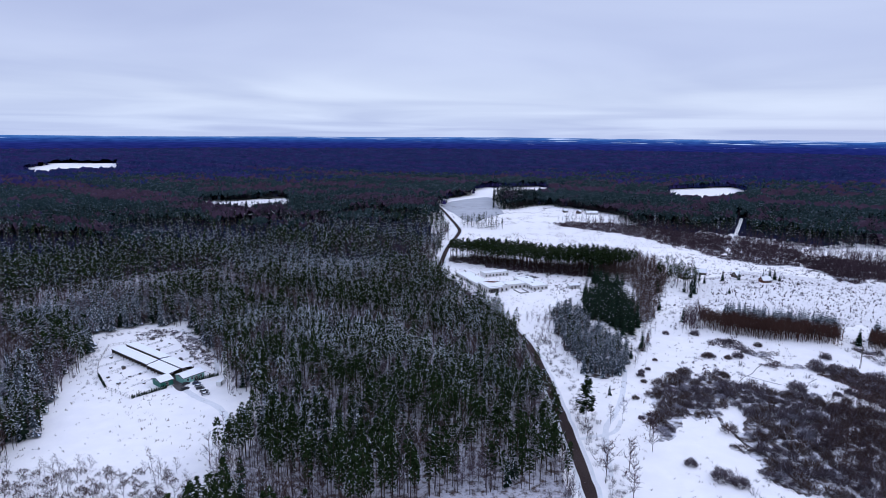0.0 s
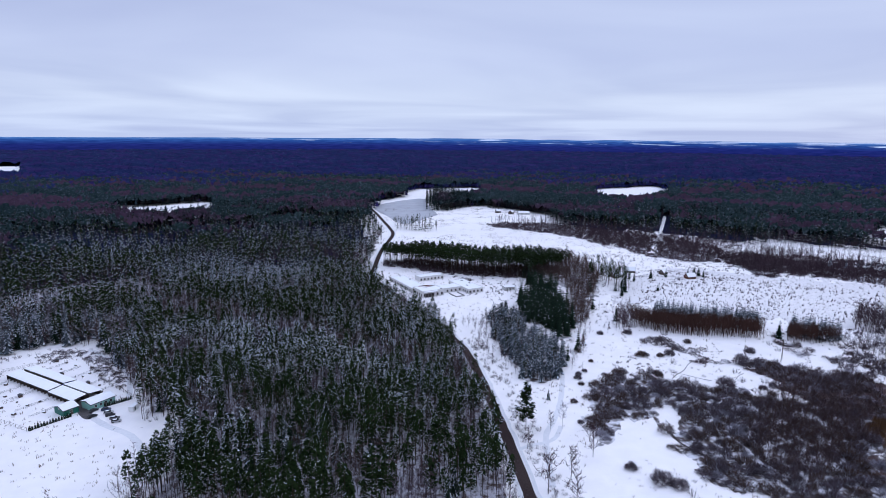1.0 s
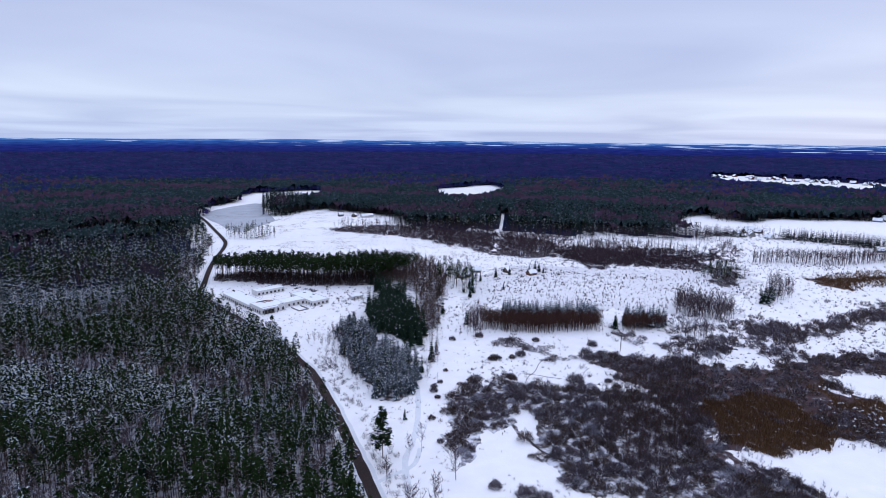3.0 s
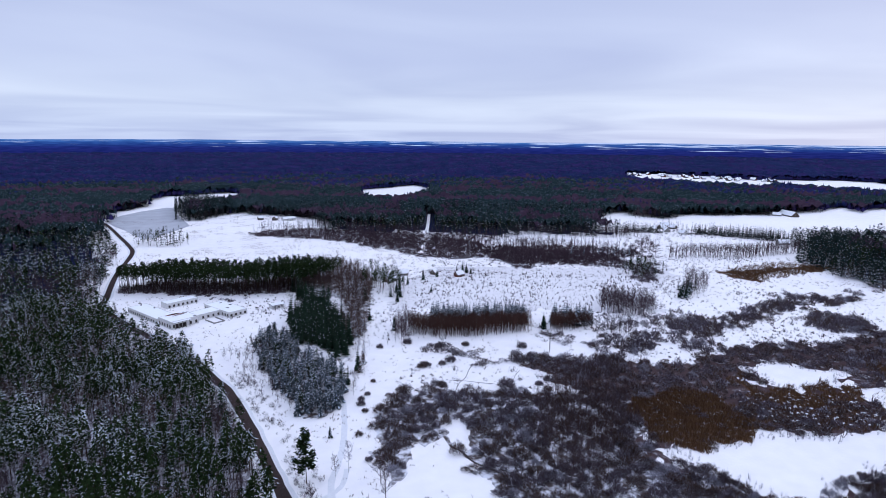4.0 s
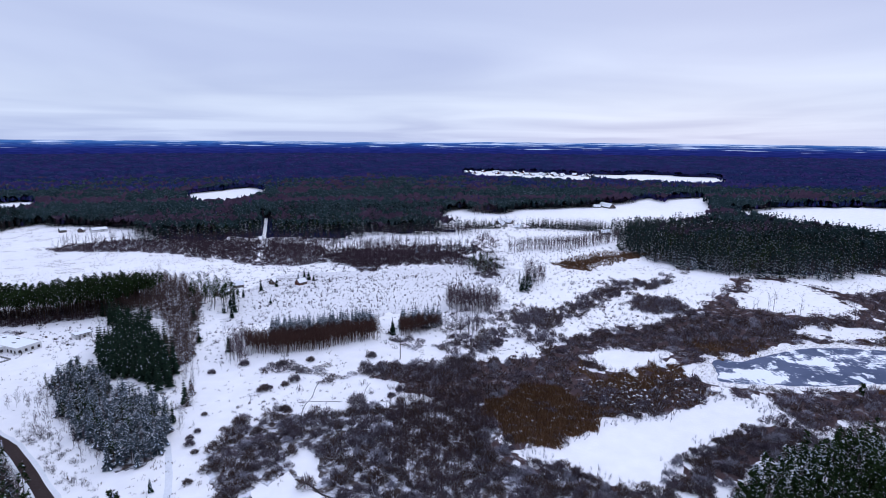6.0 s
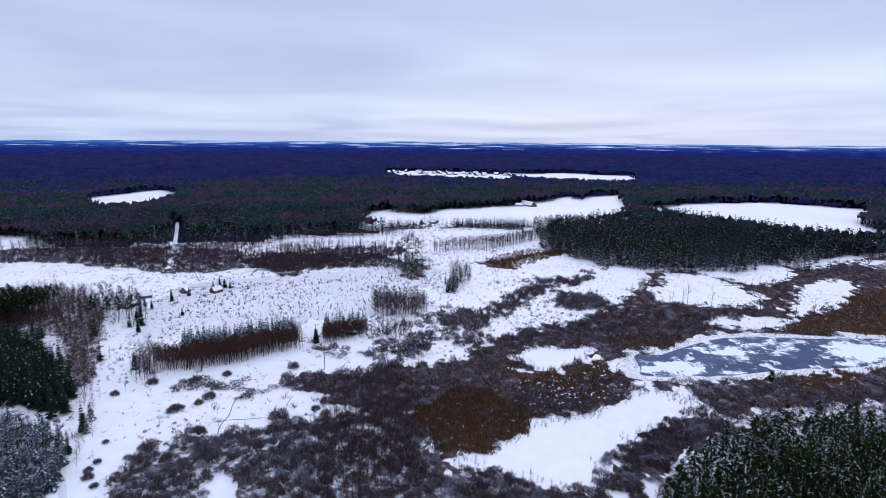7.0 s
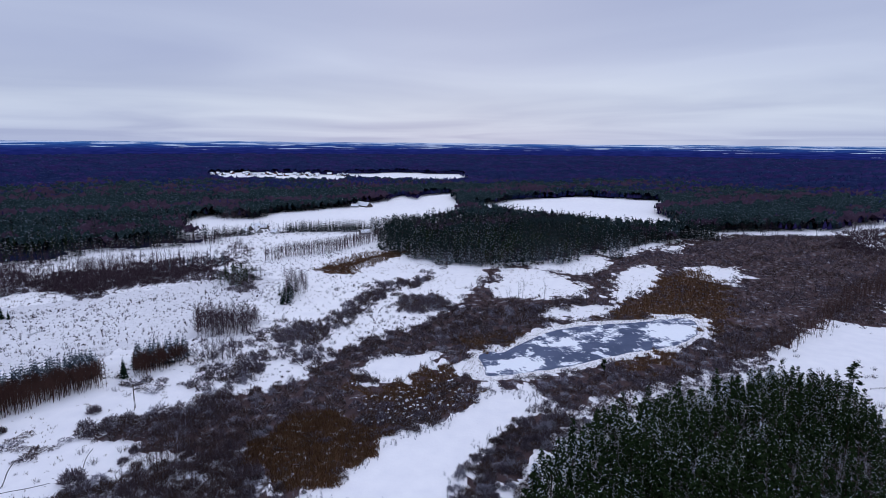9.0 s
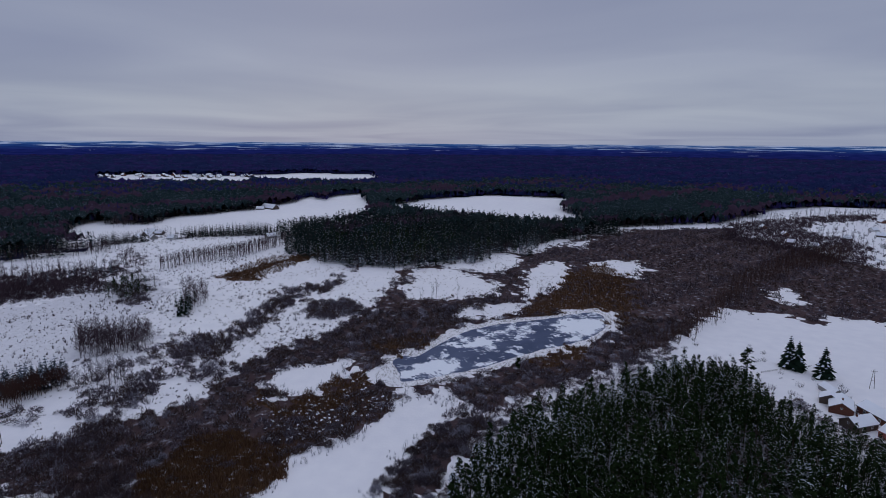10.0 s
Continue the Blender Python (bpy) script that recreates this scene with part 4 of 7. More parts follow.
def spruce(seed, h=18.0, tiers=11, blades=7, width=3.0, snowy=0.35, base=0.08):
    """A spruce: drooping tiers of boughs round a straight stem, snow lying on part of them."""
    g = Model(seed)
    r = g.rng
    g.pole((0, 0, -0.3), (0, 0, h * 0.97), 0.18, 0.03, 2, 3)
    root, tip, left, right = [], [], [], []
    sr, st, sl = [], [], []
    for k in range(tiers):
        t = (k + 0.3) / tiers
        z = h * (base + (1 - base) * t)
        rad = width * (1 - t) ** 0.8 * (0.8 + 0.4 * r.rand()) + 0.25
        for j in range(blades):
            a = 6.283 * (j + 0.8 * r.rand()) / blades + k * 0.7
            q = rad * (0.7 + 0.5 * r.rand())
            w = 0.34 * q + 0.2
            d = np.array([math.cos(a), math.sin(a), 0])
            s = np.array([-d[1], d[0], 0])
            dz = np.array([0, 0, 1.0])
            root.append(d * 0.1 + dz * (z + 0.2 * q))
            left.append(d * q * 0.65 + s * w + dz * (z - 0.22 * q))
            right.append(d * q * 0.65 - s * w + dz * (z - 0.22 * q))
            tip.append(d * q + dz * (z - 0.30 * q))
            if r.rand() < snowy:
                sr.append(d * q * 0.3 + s * w * 0.1 + dz * (z + 0.14 * q + 0.12))
                st.append(d * q * 0.85 + s * w * 0.45 + dz * (z - 0.18 * q + 0.14))
                sl.append(d * q * 0.85 - s * w * 0.45 + dz * (z - 0.18 * q + 0.14))
    n = len(root)
    v = np.stack([root, left, tip, right], 1).reshape(-1, 3)
    i = np.arange(n) * 4
    g.add(v, np.concatenate([np.stack([i, i + 1, i + 2], 1), np.stack([i, i + 2, i + 3], 1)]), 0)
    if sr:
        g.add(np.stack([sr, st, sl], 1).reshape(-1, 3), np.arange(3 * len(sr)).reshape(-1, 3), 1)
    g.twigs([(0, 0.12, h * 0.93), (0.1, -0.1, h * 0.93)], [(0, 0, h * 1.02)] * 2, 0.12, 0)
    return g.done()


def bare_tree(seed, h=15.0, limbs=12, twigs=5, spread=0.22, start=0.3, thick=1.0, frost=0.0):
    """A leafless broadleaved tree: stem, rising limbs, fine twigs. Materials: twigs, frosted twigs, bark."""
    g = Model(seed)
    r = g.rng
    lean = (r.rand(2) - 0.5) * 0.9
    top = np.array([lean[0], lean[1], h * 0.93])
    g.pole((0, 0, -0.3), top * 0.55, 0.12 * thick, 0.085 * thick, 2, 3)
    g.pole(top * 0.55, top, 0.10 * thick, 0.02, 2, 3)
    for k in range(limbs):
        t = start + (1 - start) * (k + r.rand()) / limbs
        a = r.rand() * 6.283
        q = h * spread * (1.25 - 0.8 * t) * (0.6 + 0.7 * r.rand())
        p = top * min(t, 0.95)
        e = p + np.array([math.cos(a) * q, math.sin(a) * q, q * (0.7 + 0.6 * r.rand())])
        g.twigs([p], [e], 0.07 * thick, 2)
        u = 0.25 + 0.75 * r.rand(twigs)[:, None]
        s = p + (e - p) * u
        d = r.randn(twigs, 3) * q * 0.38 + np.array([0, 0, q * 0.35])
        g.twigs(s, s + d, 0.068 * thick, 1 if r.rand() < frost else 0)
    return g.done()


def bush(seed, h=3.5, stems=46, spread=0.75, frost=0.2, wide=0.035, shoots=1.0, rise=0.13):
    """A leafless willow bush: many thin stems fanning from one stool into a rounded head."""
    g = Model(seed)
    r = g.rng
    a = r.rand(stems) * 6.283
    q = np.sqrt(r.rand(stems)) * h * spread
    z = h * (0.45 + 0.55 * np.sqrt(np.maximum(0, 1 - (q / (h * spread)) ** 2))) * (0.8 + 0.3 * r.rand(stems))
    e = np.stack([np.cos(a) * q, np.sin(a) * q, z], 1)
    root_r = q * (0.25 + 0.65 * r.rand(stems))
    s = np.stack([np.cos(a) * root_r, np.sin(a) * root_r, np.zeros(stems)], 1)
    fr = r.rand(stems) < frost
    g.twigs(s[~fr], e[~fr], wide, 2)
    if fr.any():
        g.twigs(s[fr], e[fr], wide, 1)
    # fine side shoots
    ns = int(stems * shoots)
    pick = r.randint(0, stems, ns) if shoots != 1.0 else np.arange(stems)
    u = 0.45 + 0.5 * r.rand(ns)[:, None]
    p = s[pick] + (e[pick] - s[pick]) * u
    d = r.randn(ns, 3) * h * (0.13 if shoots == 1.0 else 0.2) + np.array([0, 0, h * rise])
    d[:, 2] = np.maximum(d[:, 2], 0.3 - p[:, 2])
    fr = r.rand(ns) < frost
    g.twigs(p[~fr], (p + d)[~fr], wide * 0.8, 0)
    if fr.any():
        g.twigs(p[fr], (p + d)[fr], wide * 0.8, 1)
    return g.done()


def dome(seed, h=3.6, R=3.6, stems=26, shoots=400, frost=0.20, wide=0.08):
    """A broad old willow bush: stems fan out from a few stools into a rounded mass of fine shoots."""
    g = Model(seed)
    r = g.rng

    def head(n, inner):
        th = np.arccos(1 - 0.98 * r.rand(n))
        a = r.rand(n) * 6.283
        q = (inner + (1 - inner) * np.sqrt(r.rand(n))) * (0.9 + 0.10 * np.sin(a * 3 + seed) + 0.06 * np.sin(a * 5 + th * 4))
        return np.stack([R * np.sin(th) * np.cos(a), R * np.sin(th) * np.sin(a), h * (0.06 + 0.94 * np.cos(th))], 1) * q[:, None]

    tip = head(stems, 0.8)
    foot = np.concatenate([tip[:, :2] * 0.4 + r.randn(stems, 2) * 0.09 * R, np.full((stems, 1), -0.05)], 1)
    g.twigs(foot, tip, wide, 2)
    p = head(shoots, 0.35)
    way = p * np.array([0.8, 0.8, 0.9]) + np.array([0, 0, 0.8])
    way /= np.linalg.norm(way, axis=1)[:, None]
    e = p + (way + 0.5 * r.randn(shoots, 3)) * (h * 0.12 * (0.6 + 0.8 * r.rand(shoots)))[:, None]
    e[:, 2] = np.maximum(e[:, 2], 0.15)
    s = p - way * 0.5
    s[:, 2] = np.maximum(s[:, 2], 0.02)
    w = r.rand(shoots) < frost
    g.twigs(s[~w], e[~w], wide * 1.25, 0)
    if w.any():
        g.twigs(s[w], e[w], wide, 1)
    return g.done()


def tuft(seed, h=1.8, blades=7, spread=0.5, wide=0.06):
    g = Model(seed)
    r = g.rng
    s = np.concatenate([(r.rand(blades, 2) - 0.5) * spread * 2, np.zeros((blades, 1))], 1)
    e = s + np.concatenate([r.randn(blades, 2) * 0.18 * h, h * (0.6 + 0.5 * r.rand(blades, 1))], 1)
    g.twigs(s, e, wide, 0)
    return g.done()


def far_tree(seed, h=17.0, w=2.6, snowy=True):
    """A distant tree: a ragged pointed crown of a few facets."""
    g = Model(seed)
    r = g.rng
    n = 5
    a = np.arange(n) * 2 * np.pi / n + r.rand(n) * 0.7
    q = w * (0.7 + 0.6 * r.rand(n))
    ring = np.stack([np.cos(a) * q, np.sin(a) * q, h * (0.30 + 0.16 * r.rand(n))], 1)
    v = np.concatenate([ring, [[0, 0, h]]])
    g.add(v, [(k, (k + 1) % n, n) for k in range(n)], 0)
    if snowy:
        c = np.stack([np.cos(a) * q * 0.6, np.sin(a) * q * 0.6, np.full(n, h * 0.62)], 1)[:1]
        g.flakes(c, 0.5, 1, 0.5)
    return g.done()


def plant(name, models, x, y, scale, mats, label, category, seed=1, tall=None, kind="stuff"):
    """Many plants of one kind, set out on the land as one object."""
    r = np.random.RandomState(seed)
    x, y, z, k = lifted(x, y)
    n = len(x)
    if n == 0:
        return None
    sc = np.asarray(scale) * np.ones(n)
    tall = sc if tall is None else np.asarray(tall) * np.ones(n)
    which = r.randint(0, len(models), n)
    turn = r.rand(n) * 2 * np.pi
    V, F, M, off = [], [], [], 0
    for i, (v, f, m) in enumerate(models):
        s = np.where(which == i)[0]
        if len(s) == 0:
            continue
        c, q = np.cos(turn[s])[:, None], np.sin(turn[s])[:, None]
        X = (v[None, :, 0] * c - v[None, :, 1] * q) * sc[s, None] + x[s, None]
        Y = (v[None, :, 0] * q + v[None, :, 1] * c) * sc[s, None] + y[s, None]
        Z = v[None, :, 2] * tall[s, None] + z[s, None]
        V.append(np.stack([X, Y, Z], 2).reshape(-1, 3))
        F.append((f[None] + (np.arange(len(s)) * len(v))[:, None, None]).reshape(-1, 3) + off)
        M.append(np.tile(m, len(s)))
        off += len(s) * len(v)
    me = mesh_from(name, np.concatenate(V), np.concatenate(F), mats, np.concatenate(M))
    return tagged(new(name, me), label, category, kind=kind)


# ---------------------------------------------------------------- where things grow
def spots(x0, x1, y0, y1, step, seed, jitter=0.9):
    r = np.random.RandomState(seed)
    gx, gy = np.meshgrid(np.arange(x0, x1, step), np.arange(y0, y1, step))
    gx = gx.ravel() + (r.rand(gx.size) - 0.5) * step * jitter
    gy = gy.ravel() + (r.rand(gy.size) - 0.5) * step * jitter
    return gx, gy


def in_sector(x, y, margin=12.0):
    """The part of the land that lies ahead of the flight, from west-north-west round to east-south-east."""
    a, b = radians(-40), radians(117)
    left = (x - 0) * math.cos(a) - (y - 0) * math.sin(a) > -margin
    right = (x - 59) * math.cos(b) - (y - 81) * math.sin(b) < margin
    return left & right & (np.hypot(x - 40, y - 60) > 135)


def patchy(x, y, size, seed=0.0):
    """A slow uneven field between 0 and 1."""
    s = size
    v = (np.sin(x / s + seed) * np.cos(y / s * 1.3 + 2 * seed) + 0.7 * np.sin((x * 0.8 + y * 1.1) / s * 1.9 + seed * 3)
         + 0.5 * np.sin((x * 1.2 - y * 0.7) / s * 3.7 + seed) + 0.4 * np.cos((x * 0.4 + y * 1.6) / s * 6.1))
    return np.clip(0.5 + v / 4.2, 0, 1)


def road_clear(x, y, width):
    p = np.array(ROAD, float)
    best = np.full(x.shape, 1e9)
    for a, b in zip(p, p[1:]):
        d = b - a
        t = np.clip(((x - a[0]) * d[0] + (y - a[1]) * d[1]) / (d @ d), 0, 1)
        best = np.minimum(best, np.hypot(x - a[0] - t * d[0], y - a[1] - t * d[1]))
    return best > width


PINE_MATS = [needle_pine, branch_snow, bark_pine]
SPRUCE_MATS = [needle_spruce, branch_snow, bark_pine]
FROST_MATS = [needle_frost, branch_snow, bark_grey]
BARE_MATS = [twig, twig_frost, bark_grey]
ALDER_MATS = [bark_alder, twig, bark_alder]
BROWN_MATS = [twig_brown, twig_frost, twig]
pines = [forest_pine(s, h=18 + 1.2 * (s % 5), base=0.42 + 0.04 * (s % 4), width=2.0 + 0.25 * (s % 3), caps=17 + 5 * (s % 3)) for s in range(7)]
pines_dark = [forest_pine(200 + s, h=18 + 1.2 * (s % 5), base=0.40 + 0.04 * (s % 4), width=2.0 + 0.25 * (s % 3), caps=4 + 3 * (s % 3)) for s in range(7)]
pines_snowy = [forest_pine(210 + s, h=17 + 1.2 * (s % 5), base=0.38 + 0.04 * (s % 4), width=2.1 + 0.25 * (s % 3), caps=50 + 6 * (s % 3), cap=0.19) for s in range(6)]
pines_back = [forest_pine(240 + s, h=18 + 1.2 * (s % 5), base=0.42, width=2.2, clumps=46, size=0.9, caps=4 + 5 * (s % 4), cap=0.22) for s in range(7)]
stems = [thin_stem(280 + s, h=11 + s) for s in range(6)]
spruces = [spruce(20 + s, width=2.6, snowy=0.36, tiers=10, blades=6) for s in range(5)]
spruces_dark = [spruce(25 + s, width=2.7, snowy=0.05, tiers=11, blades=7) for s in range(4)]
frosted = [spruce(30 + s, snowy=0.5, width=4.0, tiers=9, blades=6) for s in range(4)]
bares = [bare_tree(40 + s, frost=0.25) for s in range(5)]
pines_mid = [forest_pine(50 + s, base=0.42, width=2.2, clumps=28, size=1.15, caps=4 + 3 * s, cap=0.30) for s in range(5)]
pines_plain = [forest_pine(55 + s, base=0.42, width=2.2, clumps=20, size=1.35, caps=1, cap=0.35) for s in range(5)]
spruces_mid = [spruce(60 + s, tiers=5, blades=4, width=3.3, snowy=0.45) for s in range(3)]
spruces_rime = [spruce(260 + s, tiers=5, blades=4, width=3.2, snowy=0.8) for s in range(3)]
spruces_plain = [spruce(65 + s, tiers=5, blades=4, width=3.4, snowy=0.1) for s in range(3)]
thick_bares = [bare_tree(330 + s, h=15, limbs=13, twigs=8, spread=0.2, start=0.15, thick=1.1, frost=0.15) for s in range(5)]
bares_mid = [bare_tree(70 + s, limbs=7, twigs=5, thick=1.5, spread=0.17, frost=0.05) for s in range(4)]
bushes = [bush(80 + s) for s in range(6)]
clumps = [bush(90 + s, h=4.8, stems=170, spread=0.95, frost=0.14, wide=0.06) for s in range(6)]
light_bushes = [bush(140 + s, h=3.0, stems=22, spread=0.7, wide=0.06) for s in range(4)]
thin_bushes = [dome(160 + s, h=3.4, R=3.3, stems=5, shoots=38, frost=0.10, wide=0.25) for s in range(6)]
wide_bushes = [bush(150 + s, h=4.2, stems=32, spread=0.9, frost=0.12, wide=0.10) for s in range(5)]
domes = [dome(170 + s) for s in range(6)]
domes_far = [dome(176 + s, stems=7, shoots=104, frost=0.16, wide=0.16) for s in range(6)]
far_trees = [far_tree(100 + s) for s in range(5)]
far_bares = [far_tree(110 + s, h=15, w=3.2, snowy=False) for s in range(3)]


def closed_forest():
    x, y = spots(-420, 700, -320, 560, 3.75, 7, 1.1)
    d = np.hypot(x - HUB[0], y - HUB[1])
    ok = in_sector(x, y) & (d < 470) & covered(x, y) & road_clear(x, y, 7.0)
    x, y = x[ok], y[ok]
    x2, y2 = spots(170, 420, -130, 130, 5.0, 77)
    ok = in_sector(x2, y2) & covered(x2, y2)
    x, y = np.append(x, x2[ok]), np.append(y, y2[ok])
    r = np.random.RandomState(8)
    south = (x > 170) & (y < 130)
    west = (x < -150) & (y < 420)
    # small gaps between the groups of trees
    keep = patchy(x, y, 9, 2.7) + 0.35 * (r.rand(len(x)) - 0.5) > np.where(south, 0.18, 0.26)
    x, y, south, west = x[keep], y[keep], south[keep], west[keep]
    p, q = patchy(x, y, 21, 1.0), r.rand(len(x))
    bare = q < np.where(south, np.where(p < 0.34, 0.5, 0.08), np.where(p < 0.38, 0.85, 0.12))
    conif = 0.55 * r.rand(len(x)) + 0.75 * patchy(x, y, 33, 3.3) - 0.12
    fr = ~bare & ~south & ((conif < np.where(west, 0.5, 0.14)) | ((patchy(x, y, 48, 9.1) > 0.6) & (y > 300) & (x < -60) & (r.rand(len(x)) < 0.6)))
    sp = ~bare & ~fr & (conif < np.where(west, 0.66, np.where(south, 0.12, 0.26)))
    pi = ~bare & ~fr & ~sp
    sc = (0.66 + 0.38 * r.rand(len(x)) + 0.16 * patchy(x, y, 12, 8.2)) * np.where(south, 0.92, 1.0)
    near = np.hypot(x - HUB[0], y - HUB[1]) < 350
    white = 0.55 * patchy(x, y, 37, 5.5) + 0.45 * patchy(x, y, 11, 2.9) + 0.3 * (r.rand(len(x)) - 0.5) + np.where(south, np.where(x > 300, 0.0, 0.13), 0) + np.clip((y - 260) / 500, -0.2, 0.22) + np.where(x < -110, 0.16, np.where(x < -50, 0.04, -0.06))
    for nm, models, low, high, lab in (("pine_forest", pines, 0.45, 0.63, "dense dark green pine forest with snow on the crowns"),
                                       ("pine_forest", pines_dark, -9, 0.45, "dense dark green pine forest with little snow"),
                                       ("snowy_pine_forest", pines_snowy, 0.63, 9, "pine forest with crowns white from snow")):
        s = pi & near & (white >= low) & (white < high)
        plant(nm, models, x[s], y[s], sc[s], PINE_MATS, lab, "forest", 1)
    s = pi & ~near
    plant("pine_forest", pines_back, x[s], y[s], sc[s], PINE_MATS, "dark green pine forest deeper in, dusted with snow", "forest", 1)
    plant("spruce_forest", spruces, x[sp], y[sp], sc[sp], SPRUCE_MATS, "dark spruces with snowy boughs among the pines", "forest", 2)
    plant("frosted_forest", frosted, x[fr], y[fr], sc[fr] * 0.8, FROST_MATS, "pale frosted spruces in the forest", "forest", 3)
    bb = bare & (patchy(x, y, 30, 7.7) > 0.5)
    bg = bare & ~bb
    plant("bare_forest", thick_bares, x[bg], y[bg], sc[bg] * 1.1, [twig, twig_frost, twig_mid], "leafless grey broadleaved trees between the conifers", "forest", 4)
    plant("bare_forest", thick_bares, x[bb], y[bb], sc[bb] * 1.1, [twig_brown, twig_frost, twig_mid], "leafless brown broadleaved trees between the conifers", "forest", 6)
    # slim stems and undergrowth between the tall trees
    x, y = spots(-300, 500, -220, 420, 4.3, 18, 1.2)
    ok = in_sector(x, y) & (np.hypot(x - HUB[0], y - HUB[1]) < 360) & covered(x, y, 2.5) & road_clear(x, y, 6)
    x, y = x[ok], y[ok]
    plant("understorey", stems, x, y, 0.6 + 0.6 * np.random.RandomState(6).rand(len(x)), BARE_MATS, "slim dark stems crowded between the taller trees", "undergrowth", 7)
    x, y = spots(-420, 700, -320, 520, 8.5, 17)
    ok = in_sector(x, y) & (np.hypot(x - HUB[0], y - HUB[1]) < 400) & covered(x, y, 2.5) & road_clear(x, y, 4.5)
    x, y = x[ok], y[ok]
    plant("undergrowth", light_bushes, x, y, 0.5 + 0.5 * np.random.RandomState(5).rand(len(x)), BARE_MATS, "leafless snowy undergrowth on the forest floor", "undergrowth", 5)


def middle_forest():
    x, y = spots(-900, 1100, -700, 1100, 8.4, 9)
    x2, y2 = spots(-600, 700, -500, 700, 5.0, 99)
    d, d2 = np.hypot(x - HUB[0], y - HUB[1]), np.hypot(x2 - HUB[0], y2 - HUB[1])
    x, y = np.append(x[d > 660], x2[d2 <= 660]), np.append(y[d > 660], y2[d2 <= 660])
    d = np.hypot(x - HUB[0], y - HUB[1])
    ok = in_sector(x, y, 30) & (d >= 470) & (d < 1050) & np.where(d > 640, wooded(x, y, 4, 30), covered(x, y, 4, 30)) & road_clear(x, y, 6)
    x, y = x[ok], y[ok]
    r = np.random.RandomState(10)
    p, q = patchy(x, y, 70, 2.0), r.rand(len(x))
    bare = q < np.where(p < 0.36, 0.7, 0.12)
    sp = ~bare & (r.rand(len(x)) < 0.4)
    pi = ~bare & ~sp
    sc = 0.8 + 0.35 * r.rand(len(x))
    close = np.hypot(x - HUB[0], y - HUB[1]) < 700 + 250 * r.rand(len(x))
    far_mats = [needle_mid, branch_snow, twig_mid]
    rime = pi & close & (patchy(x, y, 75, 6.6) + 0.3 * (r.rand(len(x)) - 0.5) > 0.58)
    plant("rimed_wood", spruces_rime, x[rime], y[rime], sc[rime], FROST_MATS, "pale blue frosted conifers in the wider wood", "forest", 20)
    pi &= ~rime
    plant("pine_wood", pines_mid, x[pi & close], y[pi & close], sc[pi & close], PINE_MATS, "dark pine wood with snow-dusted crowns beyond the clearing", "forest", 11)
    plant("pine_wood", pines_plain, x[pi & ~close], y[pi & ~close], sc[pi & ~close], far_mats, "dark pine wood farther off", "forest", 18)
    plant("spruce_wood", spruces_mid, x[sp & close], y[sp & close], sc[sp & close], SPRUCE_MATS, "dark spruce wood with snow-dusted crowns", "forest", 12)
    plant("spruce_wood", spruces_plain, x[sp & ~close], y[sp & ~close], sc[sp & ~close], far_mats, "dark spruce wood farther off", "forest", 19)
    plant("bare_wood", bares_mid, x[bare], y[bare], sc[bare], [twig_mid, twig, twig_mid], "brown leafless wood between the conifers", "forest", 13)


def far_forest():
    r = np.random.RandomState(14)
    n = 30000
    d = 1000 + 1700 * r.rand(n)
    a = radians(-48) + radians(175) * r.rand(n)
    x, y = HUB[0] + d * np.sin(a), HUB[1] + d * np.cos(a)
    ok = in_sector(x, y, 60) & wooded(x, y, 9, 80, 10.0) 
    x, y, d = x[ok], y[ok], d[ok]
    bare = r.rand(len(x)) < np.where(leafless(x, y), 0.9, 0.06)
    sc = 0.6 + 0.5 * r.rand(len(x))
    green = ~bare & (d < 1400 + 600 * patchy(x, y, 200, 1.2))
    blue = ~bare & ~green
    plant("far_conifers", far_trees, x[green], y[green], sc[green], [thin_haze_needles, branch_snow, hazed_brown], "endless dark conifer woods, slightly blue with painted haze", "forest", 17)
    plant("far_conifers", far_trees, x[blue], y[blue], sc[blue], [hazed_needles, branch_snow, hazed_brown], "endless dark conifer woods far off, blue with painted haze", "forest", 15)
    plant("far_bare_woods", far_bares, x[bare], y[bare], sc[bare], [hazed_brown, branch_snow, hazed_brown], "far leafless woods, violet with painted haze", "forest", 16)


